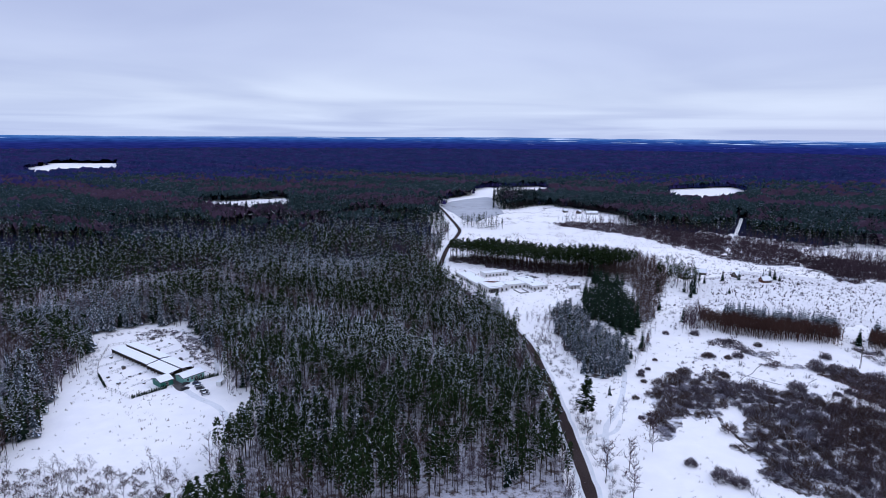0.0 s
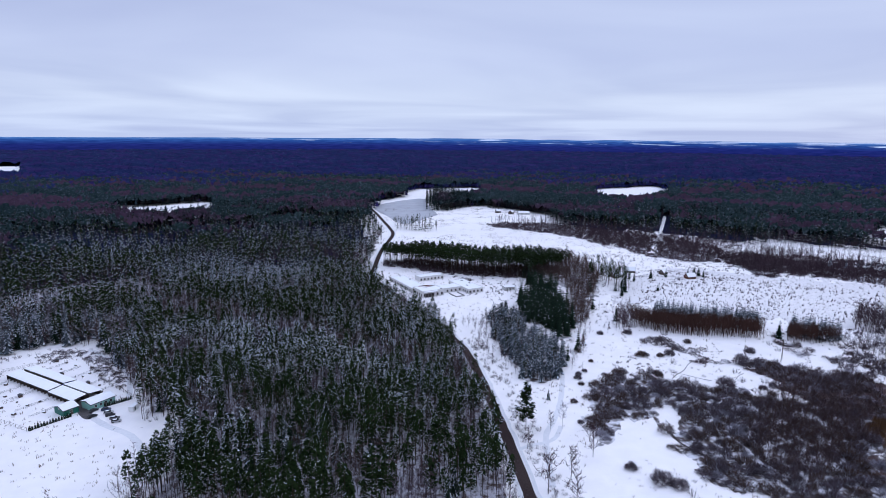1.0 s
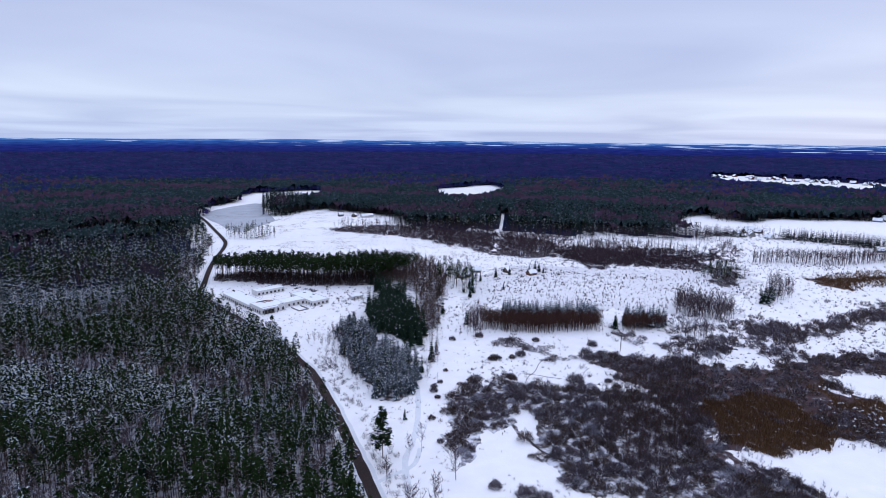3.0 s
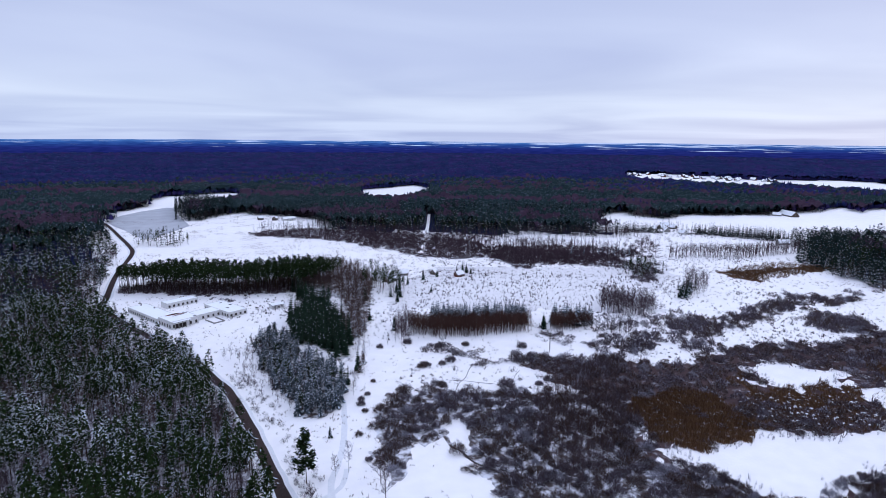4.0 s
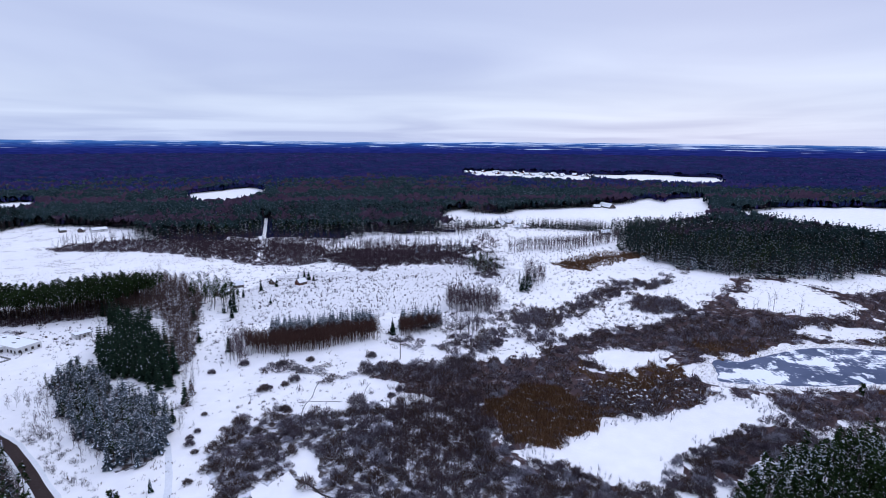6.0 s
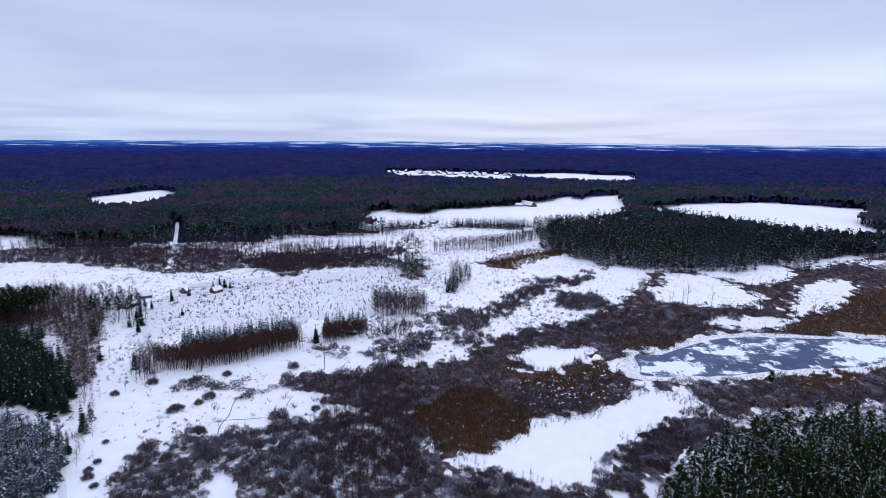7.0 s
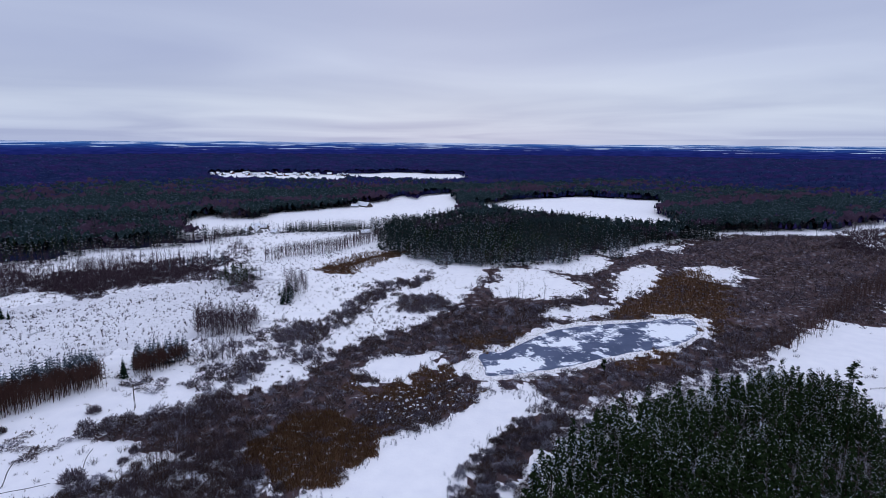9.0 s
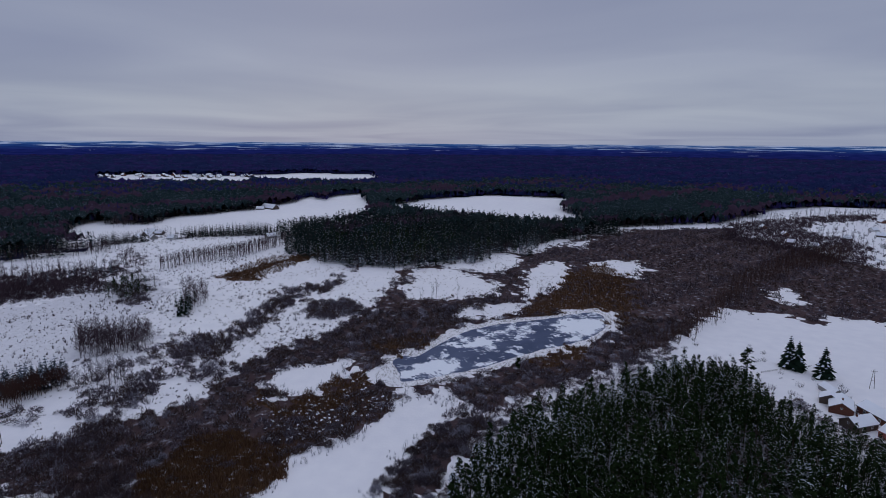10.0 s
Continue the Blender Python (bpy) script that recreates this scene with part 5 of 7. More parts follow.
def wood_edges():
    """The front rows of the farther woods, which stand free above the fields: stems and crowns down to the ground."""
    r = np.random.RandomState(75)
    n = 150000
    d = 650 + 1750 * r.rand(n)
    a = radians(-45) + radians(168) * r.rand(n)
    x, y = HUB[0] + d * np.sin(a), HUB[1] + d * np.cos(a)

    def inside(k):
        px, py = HUB[0] + (x - HUB[0]) * k, HUB[1] + (y - HUB[1]) * k
        return np.where(d < 1050, wooded(px, py, 4, 30), wooded(px, py, 9, 80, 10.0))

    ok = in_sector(x, y, 60) & inside(1.0) & ~inside(0.972) & road_clear(x, y, 8)
    x, y, d = x[ok], y[ok], d[ok]
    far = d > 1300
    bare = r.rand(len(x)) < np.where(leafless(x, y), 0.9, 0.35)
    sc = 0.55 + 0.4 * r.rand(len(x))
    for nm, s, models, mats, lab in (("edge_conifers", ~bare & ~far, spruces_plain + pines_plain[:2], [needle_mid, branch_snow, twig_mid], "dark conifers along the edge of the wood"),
                                     ("edge_conifers", ~bare & far, far_trees, [hazed_needles, branch_snow, hazed_brown], "conifers along the edge of the far wood, blue with painted haze"),
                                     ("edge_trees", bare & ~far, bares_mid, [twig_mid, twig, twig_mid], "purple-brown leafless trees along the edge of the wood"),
                                     ("edge_trees", bare & far, far_bares, [hazed_brown, branch_snow, hazed_brown], "leafless trees along the edge of the far wood, violet with painted haze")):
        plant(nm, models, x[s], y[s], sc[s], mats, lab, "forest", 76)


def leafless(x, y):
    """Where the farther woods are broadleaved and bare."""
    return 0.6 * patchy(x, y, 95, 5.0) + 0.4 * patchy(x, y, 37, 2.2) < 0.44


def canopy():
    """The closed roof of the farther woods: crowns packed so close that only their ragged tops show."""
    r = np.random.RandomState(71)
    az = np.linspace(radians(-50), radians(127), 900)
    d = 1.0 / np.linspace(1 / 640.0, 1 / 5000.0, 118)
    A, D = np.meshgrid(az, d)
    A = A + (r.rand(*A.shape) - 0.5) * 0.0034
    D = D * (1 + (r.rand(*D.shape) - 0.5) * 0.008)
    X, Y = HUB[0] + D * np.sin(A), HUB[1] + D * np.cos(A)
    ok = np.where(D < 1050, wooded(X, Y, 4, 30), wooded(X, Y, 9, 80, 10.0)) & (D > 660 + 330 * patchy(X, Y, 60, 7.3)) & in_sector(X, Y, 60) & road_clear(X, Y, 9)
    up = np.where(ok, 7.0 + 10.0 * r.rand(*X.shape) ** 1.3 + 3.0 * patchy(X, Y, 45, 3.0), 0.0)
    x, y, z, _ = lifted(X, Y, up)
    v = np.stack([x.ravel(), y.ravel(), z.ravel()], 1)
    nn = len(az)
    a = (np.arange(len(d) - 1)[:, None] * nn + np.arange(nn - 1)[None]).ravel()
    f = np.concatenate([np.stack([a, a + 1, a + nn + 1], 1), np.stack([a, a + nn + 1, a + nn], 1)])
    f = f[ok.ravel()[f].all(axis=1)]
    fx, fy = X.ravel()[f].mean(axis=1), Y.ravel()[f].mean(axis=1)
    fd = np.hypot(fx - HUB[0], fy - HUB[1])
    bare = leafless(fx, fy)
    # faces farther off take the copies that carry painted haze
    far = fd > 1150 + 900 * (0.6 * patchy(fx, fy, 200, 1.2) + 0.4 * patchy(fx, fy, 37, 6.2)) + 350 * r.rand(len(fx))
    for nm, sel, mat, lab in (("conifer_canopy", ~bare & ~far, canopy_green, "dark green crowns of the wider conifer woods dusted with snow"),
                              ("conifer_canopy", ~bare & far, canopy_hazed, "crowns of the conifer woods far off, blue with painted haze"),
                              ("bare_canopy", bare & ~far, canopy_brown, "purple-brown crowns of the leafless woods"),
                              ("bare_canopy", bare & far, canopy_hazed_bare, "crowns of the leafless woods far off, violet with painted haze")):
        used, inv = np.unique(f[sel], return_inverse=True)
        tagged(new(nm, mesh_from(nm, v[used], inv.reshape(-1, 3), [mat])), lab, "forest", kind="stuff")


closed_forest()
middle_forest()
far_forest()
canopy()
wood_edges()


# ---------------------------------------------------------------- stands and thickets in the open valley
def stand(name, outline, models, mats, step, low, high, label, category="tree stand", seed=1, holes=(), amount=2.0, thin=1.0, tall=1.0):
    xs, ys = [p[0] for p in outline], [p[1] for p in outline]
    x, y = spots(min(xs) - 5, max(xs) + 5, min(ys) - 5, max(ys) + 5, step, seed)
    wx, wy = wobble(x, y, amount, 9)
    r = np.random.RandomState(seed + 500)
    ok = within(outline, wx, wy) & (r.rand(len(x)) < thin) & road_clear(x, y, 5)
    for h in holes:
        ok &= ~within(h, wx, wy)
    x, y = x[ok], y[ok]
    sc = low + (high - low) * r.rand(len(x))
    return plant(name, models, x, y, sc, mats, label, category, seed, tall=sc * tall)




def brushland():
    """The wide brush round the bog and the pond: willow and alder of uneven height with white gaps."""
    xs, ys = [p[0] for p in BRUSHLAND], [p[1] for p in BRUSHLAND]
    ring = [(HUB[0] + 470 * math.sin(k * 0.2094), HUB[1] + 470 * math.cos(k * 0.2094)) for k in range(30)]
    outline = [p for p in BRUSHLAND]
    mounds("willow_brush", outline, 6.2, 0.55, 1.4, "leafless rounded willow and alder brush on the bog", "brush", 264, KEEP_WHITE + [SNOW_LANE, REED_BOG, REED_COLLAR, REED_SHORE], 0.95, 5.0, None, 4.2, 0.5, ring)
    for nm, near, st, models, seed in (("low_brush", True, 5.2, light_bushes, 261), ("bog_brush", False, 6.0, thin_bushes * 3 + bares_mid[:1], 262)):
        x, y = spots(min(xs) - 5, max(xs) + 5, min(ys) - 5, max(ys) + 5, st, seed)
        d = np.hypot(x - HUB[0], y - HUB[1])
        wx, wy = wobble(x, y, 3.0 if near else 5.0, 9 if near else 16)
        r = np.random.RandomState(seed + 5)
        ok = within(BRUSHLAND, wx, wy) & ((d < 460) == near) & (r.rand(len(x)) < 0.92)
        for h in KEEP_WHITE:
            ok &= ~within(h, wx, wy)
        ok &= ~(within(REED_BOG, x, y) & (r.rand(len(x)) < 0.93)) & ~((within(REED_COLLAR, x, y) | within(REED_NORTH, x, y) | within(REED_SHORE, x, y)) & (r.rand(len(x)) < 0.6))
        x, y = x[ok], y[ok]
        p = patchy(x, y, 15, 2.2)
        sc = (0.3 + 0.85 * p) * (0.7 + 0.6 * r.rand(len(x))) * (1.0 if near else 1.2)
        brown = r.rand(len(x)) < np.clip(patchy(x, y, 40, 5.2) * 1.8 - 0.6, 0.05, 0.8)
        plant(nm, models, x[brown], y[brown], sc[brown], BROWN_MATS, "brown leafless brush of willow and alder on the bog", "brush", seed)
        plant(nm, models, x[~brown], y[~brown], sc[~brown], BARE_MATS, "grey leafless willow brush on the bog", "brush", seed + 1)


def mounds(name, outline, step, low, high, label, category="brush", seed=1, holes=(), thin=1.0, amount=3.0, models=None, radius=4.2, brownness=0.4, inside=None):
    """Separate rounded bush clumps with gaps between them: high in the middle of each clump, low at its rim."""
    xs, ys = [p[0] for p in outline], [p[1] for p in outline]
    x, y = spots(min(xs) - 5, max(xs) + 5, min(ys) - 5, max(ys) + 5, step, seed, 1.0)
    wx, wy = wobble(x, y, amount, 9)
    r = np.random.RandomState(seed + 300)
    ok = within(outline, wx, wy) & (r.rand(len(x)) < thin) & road_clear(x, y, 7)
    for h in holes:
        ok &= ~within(h, wx, wy)
    if inside:
        ok &= within(inside, x, y)
    x, y = x[ok], y[ok]
    n = len(x)
    if n == 0:
        return
    R = radius * (0.55 + 0.65 * r.rand(n))
    H = low + (high - low) * r.rand(n)
    tone = r.rand(n)
    # every large bush has a smaller neighbour grown into it
    a = r.rand(n) * 6.283
    bx, by = np.append(x, x + np.cos(a) * R * 0.9), np.append(y, y + np.sin(a) * R * 0.9)
    wide, tall, tone = np.append(R, R * 0.55) / 3.6, np.append(H, H * 0.62) * 0.94, np.append(tone, tone)
    ok = np.ones(len(bx), bool)
    for h in holes:
        ok &= ~within(h, bx, by)
    near = np.hypot(bx - HUB[0], by - HUB[1]) < 290
    for mats, tones in ((BROWN_MATS, tone < brownness), (BARE_MATS, (tone >= brownness) & (tone < 0.93)), (PALE_MATS, tone >= 0.93)):
        for kind_of, band in ((models or domes, near), (models or domes_far, ~near)):
            s = tones & ok & band
            plant(name, kind_of, bx[s], by[s], wide[s], mats, label, category, seed, tall=tall[s])


MAUVE_MATS = [twig_mid, twig, twig_mid]
PALE_MATS = [twig_frost, twig_frost, twig]
POCKETS = [POCKET_SMALL, POCKET_LARGE, POCKET_WEST, POND_RIM]
REEDS = [REED_BOG, REED_COLLAR, REED_NORTH]
pines_belt = [forest_pine(220 + s, base=0.55 + 0.04 * (s % 3), width=2.3, clumps=60, size=0.95, caps=4) for s in range(5)]
stand("pine_belt", PINE_BELT, pines_belt, PINE_MATS, 3.6, 0.85, 1.1, "belt of tall bare-stemmed pines behind the ruin", seed=201)
stand("belt_undergrowth", PINE_BELT, wide_bushes, MAUVE_MATS, 4.2, 0.7, 1.2, "leafless undergrowth under the tall pines", "undergrowth", seed=202)
stand("dark_wood", DARK_WOOD, pines_plain[:2] + spruces_plain, [needle_mid, branch_snow, bark_pine], 5.2, 0.8, 1.1, "compact dark conifer wood beside the bog", seed=203)
stand("spruce_grove", GROVE_SPRUCES, spruces_dark, SPRUCE_MATS, 4.4, 0.75, 1.1, "dark spruce grove beside the white ruin", seed=204, thin=0.9)
stand("grove_bare_trees", GROVE_BARE, thick_bares, [twig_brown, twig_mid, twig_brown], 2.9, 0.5, 0.85, "tall leafless trees in the spruce grove", seed=205, thin=0.85)
stand("grove_firs", SPRUCE_GROVE, spruces_dark, SPRUCE_MATS, 5.6, 0.6, 0.85, "dark spruces between the leafless trees of the grove", seed=259, thin=0.04)
stand("young_spruces", YOUNG_SPRUCE, frosted, FROST_MATS, 4.6, 0.35, 0.68, "young spruce plantation frosted with snow", seed=206, tall=0.95, thin=0.8)
stand("young_pines", YOUNG_SPRUCE, [pine(230 + s, h=10, tufts=84, crown=0.92, spread=2.3, size=0.55, snowy=0.7, n_cl=12) for s in range(4)], FROST_MATS, 4.4, 0.6, 1.0, "round-headed young pines frosted with snow", seed=218, thin=0.75)
stand("young_dark_pines", YOUNG_SPRUCE, [pine(240 + s, h=11, tufts=80, crown=0.9, spread=2.2, size=0.55, snowy=0.3, n_cl=12) for s in range(3)], PINE_MATS, 7.5, 0.6, 1.0, "darker young pines in the plantation", seed=219, thin=0.7)
stand("plantation_brush", [(62, 400), (95, 436), (105, 400), (88, 300), (70, 315), (64, 350)], thick_bares[:3] + bushes[:1], MAUVE_MATS, 4.4, 0.25, 0.6, "leafless saplings in the young plantation", "brush", seed=207)
stand("alder_row", ALDER_ROW, [bare_tree(300 + s, h=13, limbs=18, twigs=5, spread=0.14, start=0.4, thick=1.1) for s in range(4)], ALDER_MATS, 1.5, 0.75, 0.95, "dense strip of red-brown young alders", seed=208)
stand("alder_row", ALDER_EAST, [bare_tree(310 + s, h=13, limbs=18, twigs=5, spread=0.14, start=0.4, thick=1.1) for s in range(3)], ALDER_MATS, 1.5, 0.7, 0.9, "small dense block of red-brown young alders", seed=209)
stand("alder_spruces", [(200, 398), (217, 386), (262, 368), (268, 380), (222, 401), (204, 410)], frosted, FROST_MATS, 3.0, 0.68, 0.85, "snow-topped young spruces behind the alders", seed=210)
stand("bare_stand", BARE_STAND_EAST, thick_bares, MAUVE_MATS, 3.1, 0.9, 1.2, "open stand of tall grey leafless trees", seed=211)
stand("brush_belt", WEST_BELT, bares_mid[:2] + thin_bushes, MAUVE_MATS, 4.2, 0.6, 1.3, "purple-brown belt of leafless brush", "brush", seed=212, amount=4, holes=[CUT_LANE])
stand("field_clump", ROAD_TREES, spruces_mid + pines_plain + bares_mid[:1], PINE_MATS, 6.5, 0.55, 0.9, "small clump of pines in the field", seed=213, thin=0.8)
stand("north_knob", NORTH_KNOB, pines_plain + spruces_plain, [needle_mid, branch_snow, bark_pine], 6.5, 0.85, 1.1, "dark round wood beside the grey field", seed=214)
stand("belt_brush", BELT_GAP, bares_mid[:2] + thin_bushes, MAUVE_MATS, 5.5, 0.6, 1.2, "purple-brown leafless brush at the foot of the far wood", "brush", seed=216, amount=6, holes=[CUT_LANE])
stand("wood_edge", [(478, 700), (500, 690), (560, 640), (610, 600), (640, 600), (640, 615), (560, 660), (490, 715)], bares_mid, MAUVE_MATS, 4.5, 0.6, 1.0, "leafless trees along the edge of the far wood", "tree row", seed=215)
stand("strip_brush", STRIP_BRUSH, bares_mid[:2] + thin_bushes, MAUVE_MATS, 3.5, 0.6, 1.3, "purple-brown leafless brush below the snow strip", "brush", seed=217, amount=6, thin=0.8, holes=[CUT_LANE])
HAMLET_BELT = [(640, 640), (700, 596), (735, 560), (760, 500), (800, 478), (812, 500), (780, 575), (735, 615), (672, 660)]
stand("hamlet_belt", HAMLET_BELT, spruces_plain, [needle_mid, branch_snow, bark_pine], 4.8, 0.55, 0.85, "dark row of trees behind the hamlet field", "tree row", seed=243, holes=[[(690, 660), (690, 590), (740, 590), (740, 660)]])
stand("hamlet_belt_trees", HAMLET_BELT, bares_mid + thin_bushes, MAUVE_MATS, 4.6, 0.6, 0.95, "leafless trees along the dark row behind the hamlet field", "tree row", seed=326, holes=[[(690, 660), (690, 590), (740, 590), (740, 660)]])
stand("roadside_brush", [(-10, 556), (-34, 560), (-36, 640), (-22, 720), (-8, 800), (12, 806), (2, 730), (-8, 650), (-12, 590)], thick_bares[:3] + thin_bushes, MAUVE_MATS, 5.0, 0.5, 0.9, "leafless brush between the forest and the road", "brush", seed=330)
stand("wood_edge_trees", [(770, 742), (800, 752), (840, 742), (835, 728), (790, 728)], thick_bares, MAUVE_MATS, 7.0, 1.0, 1.35, "tall round-headed leafless trees at the edge of the far wood", "tree row", seed=327)
mounds("infill_bushes", [(329, 367), (351, 359), (372, 342), (341, 311), (302, 306), (282, 322)], 7.0, 0.6, 1.2, "purple-grey leafless bushes between the tree stands", "bushes", seed=328, brownness=0.2, thin=0.4)
stand("grove_fringe", [(157, 440), (166, 448), (154, 410), (146, 378), (131, 350), (119, 310), (108, 312), (124, 345), (138, 385)], thick_bares + frosted[:1], [twig_brown, branch_snow, twig_mid], 4.4, 0.3, 0.6, "low leafless trees along the edge of the grove", seed=329, thin=0.85)
stand("frosted_saplings", [(312, 533), (362, 492), (382, 425), (350, 393), (306, 421), (274, 470)], [dome(490 + k, h=2.2, R=1.1, stems=5, shoots=26, frost=0.25, wide=0.11) for k in range(4)], BARE_MATS, 6.0, 0.4, 1.1, "grey frosted saplings on the fallow", "saplings", seed=331, thin=0.3, amount=6)
stand("east_gardens", EAST_GARDENS, bares_mid + wide_bushes + spruces_plain[:1], BARE_MATS, 13, 0.35, 0.9, "bare garden trees and bushes round the eastern houses", "garden trees", seed=249, amount=8, thin=0.6)
stand("hamlet_trees", [(690, 645), (715, 660), (760, 668), (775, 640), (735, 600), (715, 575), (690, 590), (698, 615)], bares_mid + spruces_plain[:1], BARE_MATS, 9, 0.4, 0.75, "bare garden trees between the hamlet houses", "garden trees", seed=251, thin=0.7)
stand("tree_row", POPLAR_ROW, bares_mid, MAUVE_MATS, 3.0, 0.8, 1.1, "row of leafless trees across the snowy field", "tree row", seed=244)
stand("field_hedge", FAR_BRUSH, bares_mid[:2] + thin_bushes, MAUVE_MATS, 3.4, 0.55, 1.25, "brown leafless hedge of brush along the field", "brush", seed=245, amount=4, thin=0.8, holes=[CUT_LANE])
stand("dense_brush", DENSE_BRUSH, bares[:3], [twig_brown, twig_mid, twig_mid], 2.6, 0.38, 0.6, "dense dark brown brush of young alders", "brush", seed=241, holes=POCKETS, amount=3)
stand("alder_band", ALDER_BAND, bares_mid, [twig_brown, twig, bark_alder], 3.4, 0.5, 0.85, "dark brown band of alders along the bog", "brush", seed=242, amount=4)
stand("dense_brush", DENSE_BRUSH_SOUTH, bares[:3], [twig_brown, twig_mid, twig_mid], 2.9, 0.36, 0.58, "dense brown brush of young alders beside the bog", "brush", seed=333, holes=POCKETS, amount=3)
brushland()
stand("mid_shrubs", MID_TREES, thick_bares, BARE_MATS, 3.6, 0.5, 0.9, "grey leafless shrubs between the tree stands", "brush", seed=247, amount=4)
mounds("willow_thicket", WILLOWS_SOUTH, 5.8, 0.7, 1.6, "rounded grey-brown willow bushes dusted with snow", "willow thicket", seed=215, holes=POCKETS + REEDS, thin=0.95)
stand("far_conifer_row", CONIFER_LINE, frosted + spruces_mid, FROST_MATS, 7.0, 0.35, 0.6, "row of young frosted conifers across the field", "tree row", seed=270, thin=0.6)
stand("conifer_knot", CONIFER_KNOT, pines + spruces_mid, PINE_MATS, 5.0, 0.5, 0.75, "knot of dark pines on the snowy field", seed=271)
stand("dome_trees", DOME_TREES, thick_bares, MAUVE_MATS, 6.0, 0.7, 1.1, "round-headed leafless trees in the far field", "tree row", seed=272)
stand("mixed_clump", MIXED_CLUMP, thick_bares, MAUVE_MATS, 5.0, 0.7, 1.0, "leafless trees in a clump on the meadow", seed=273)
stand("clump_spruces", [(430, 362), (455, 372), (458, 385), (440, 380)], spruces, SPRUCE_MATS, 6.0, 0.6, 0.9, "dark spruces in a clump on the meadow", seed=274)
stand("hamlet_brush", HAMLET_BRUSH, bares_mid + thin_bushes, MAUVE_MATS, 5.0, 0.5, 1.0, "brown leafless brush before the hamlet", "brush", seed=275)
stand("road_firs", ROAD_FIRS, spruces_plain + pines_plain, [needle_mid, branch_snow, bark_pine], 5.0, 0.7, 1.0, "dark conifers beyond the bare field", seed=276)
stand("pine_knot", PINE_KNOT, pines, PINE_MATS, 6.5, 0.7, 0.95, "small group of tall pines beside the farm", seed=277)
stand("edge_trees", EDGE_TREES, thick_bares, MAUVE_MATS, 2.9, 0.6, 0.9, "leafless trees at the end of the alder strip", seed=278)
stand("edge_birches", EDGE_BIRCHES, thick_bares + bushes, BARE_MATS, 7.5, 0.3, 0.65, "thin leafless trees beside the grove", seed=279)
stand("alder_firs", ALDER_EAST_FIRS, frosted, FROST_MATS, 3.8, 0.6, 0.85, "snow-topped spruces behind the small alder block", seed=280)
stand("marsh_brush", MARSH_BROWN, thin_bushes, [reed_mat, twig_brown, twig_brown], 3.6, 0.35, 0.7, "red-brown brush on the marsh strip", "brush", seed=281)
for s, (bed, low, high) in enumerate(((FRONT_BUSHES, 0.4, 0.8), (BUSHES_A, 0.7, 1.2), (BUSHES_B, 0.9, 1.7), (BUSHES_C, 0.7, 1.2), (BUSHES_D, 0.8, 1.6), (BUSHES_E, 0.9, 1.6), (BUSHES_F, 0.8, 1.6), (BUSHES_G, 0.7, 1.5),
                                      (BUSHES_H, 0.5, 0.9), (FRONT_BUSHES_EAST, 0.7, 1.2), (TWIN_BUSHES, 0.8, 1.6), (BUSH_BAND, 0.7, 1.3), (BUSH_ROW, 0.7, 1.1), (LINE_BUSHES, 0.7, 1.3))):
    mounds("bush_clump", bed, 5.0, low, high, "dark rounded leafless bushes standing in the snow", "bushes", seed=285 + s, brownness=0.3)
for s, hedge in enumerate((HEDGE_1, HEDGE_2, HEDGE_3, HEDGE_4, HEDGE_5)):
    mounds("willow_hedge", hedge, 5.2, 0.8, 1.5, "dark rounded strip of willow bushes in the snow", "willow hedge", seed=220 + s, amount=5, thin=0.85)
stand("shelter_brush", [(-172, 368), (-150, 345), (-122, 310), (-112, 285), (-100, 270), (-105, 300), (-125, 330), (-150, 365), (-170, 380)], light_bushes + bushes[:2], BARE_MATS, 3.6, 0.5, 0.9, "grey leafless brush behind the shelter fence", "brush", seed=227, thin=0.8)
stand("shelter_brush", [(-196, 372), (-214, 352), (-199, 318), (-190, 297), (-176, 283), (-182, 280), (-198, 300), (-210, 330), (-224, 358)], light_bushes + bushes[:2], BARE_MATS, 3.4, 0.4, 0.8, "grey leafless brush along the shelter fence", "brush", seed=228, thin=0.8)
mounds("shelter_scrub", [(-170, 358), (-170, 367), (-154, 352), (-134, 326), (-127, 311), (-131, 311), (-141, 319), (-152, 331)], 3.4, 0.3, 0.6, "grey frosted scrub between the fence and the forest", "brush", seed=320, radius=2.2, brownness=0.1, amount=1.0)
mounds("shelter_scrub", [(-200, 364), (-194, 374), (-176, 371), (-173, 361), (-184, 355), (-194, 352)], 3.6, 0.3, 0.5, "grey frosted scrub behind the kennel fence", "brush", seed=321, radius=2.2, brownness=0.1, amount=1.0)
mounds("ruin_hedge", RUIN_HEDGE, 5.0, 0.4, 0.7, "low grey hedge of scrub behind the ruin", "brush", seed=322, radius=3.0, brownness=0.1)
stand("clearing_weeds", [(-200, 270), (-175, 190), (-95, 190), (-97, 225), (-130, 232), (-165, 245)], light_bushes, BROWN_MATS, 6.5, 0.12, 0.3, "dry brown weeds in the snow of the clearing", "weeds", seed=229, thin=0.55)
stand("clearing_brush", [(-170, 204), (-150, 206), (-105, 206), (-92, 200), (-85, 150), (-160, 150)], domes_far[:3] + thick_bares[:2], BROWN_MATS, 3.6, 0.35, 0.7, "brown leafless brush at the edge of the clearing", "brush", seed=226)
stand("garden_brush", EAST_BRUSH_NORTH, thin_bushes + bares_mid[:1], MAUVE_MATS, 6.0, 0.9, 1.6, "purple-brown leafless brush round the eastern gardens", "brush", seed=253, amount=8)
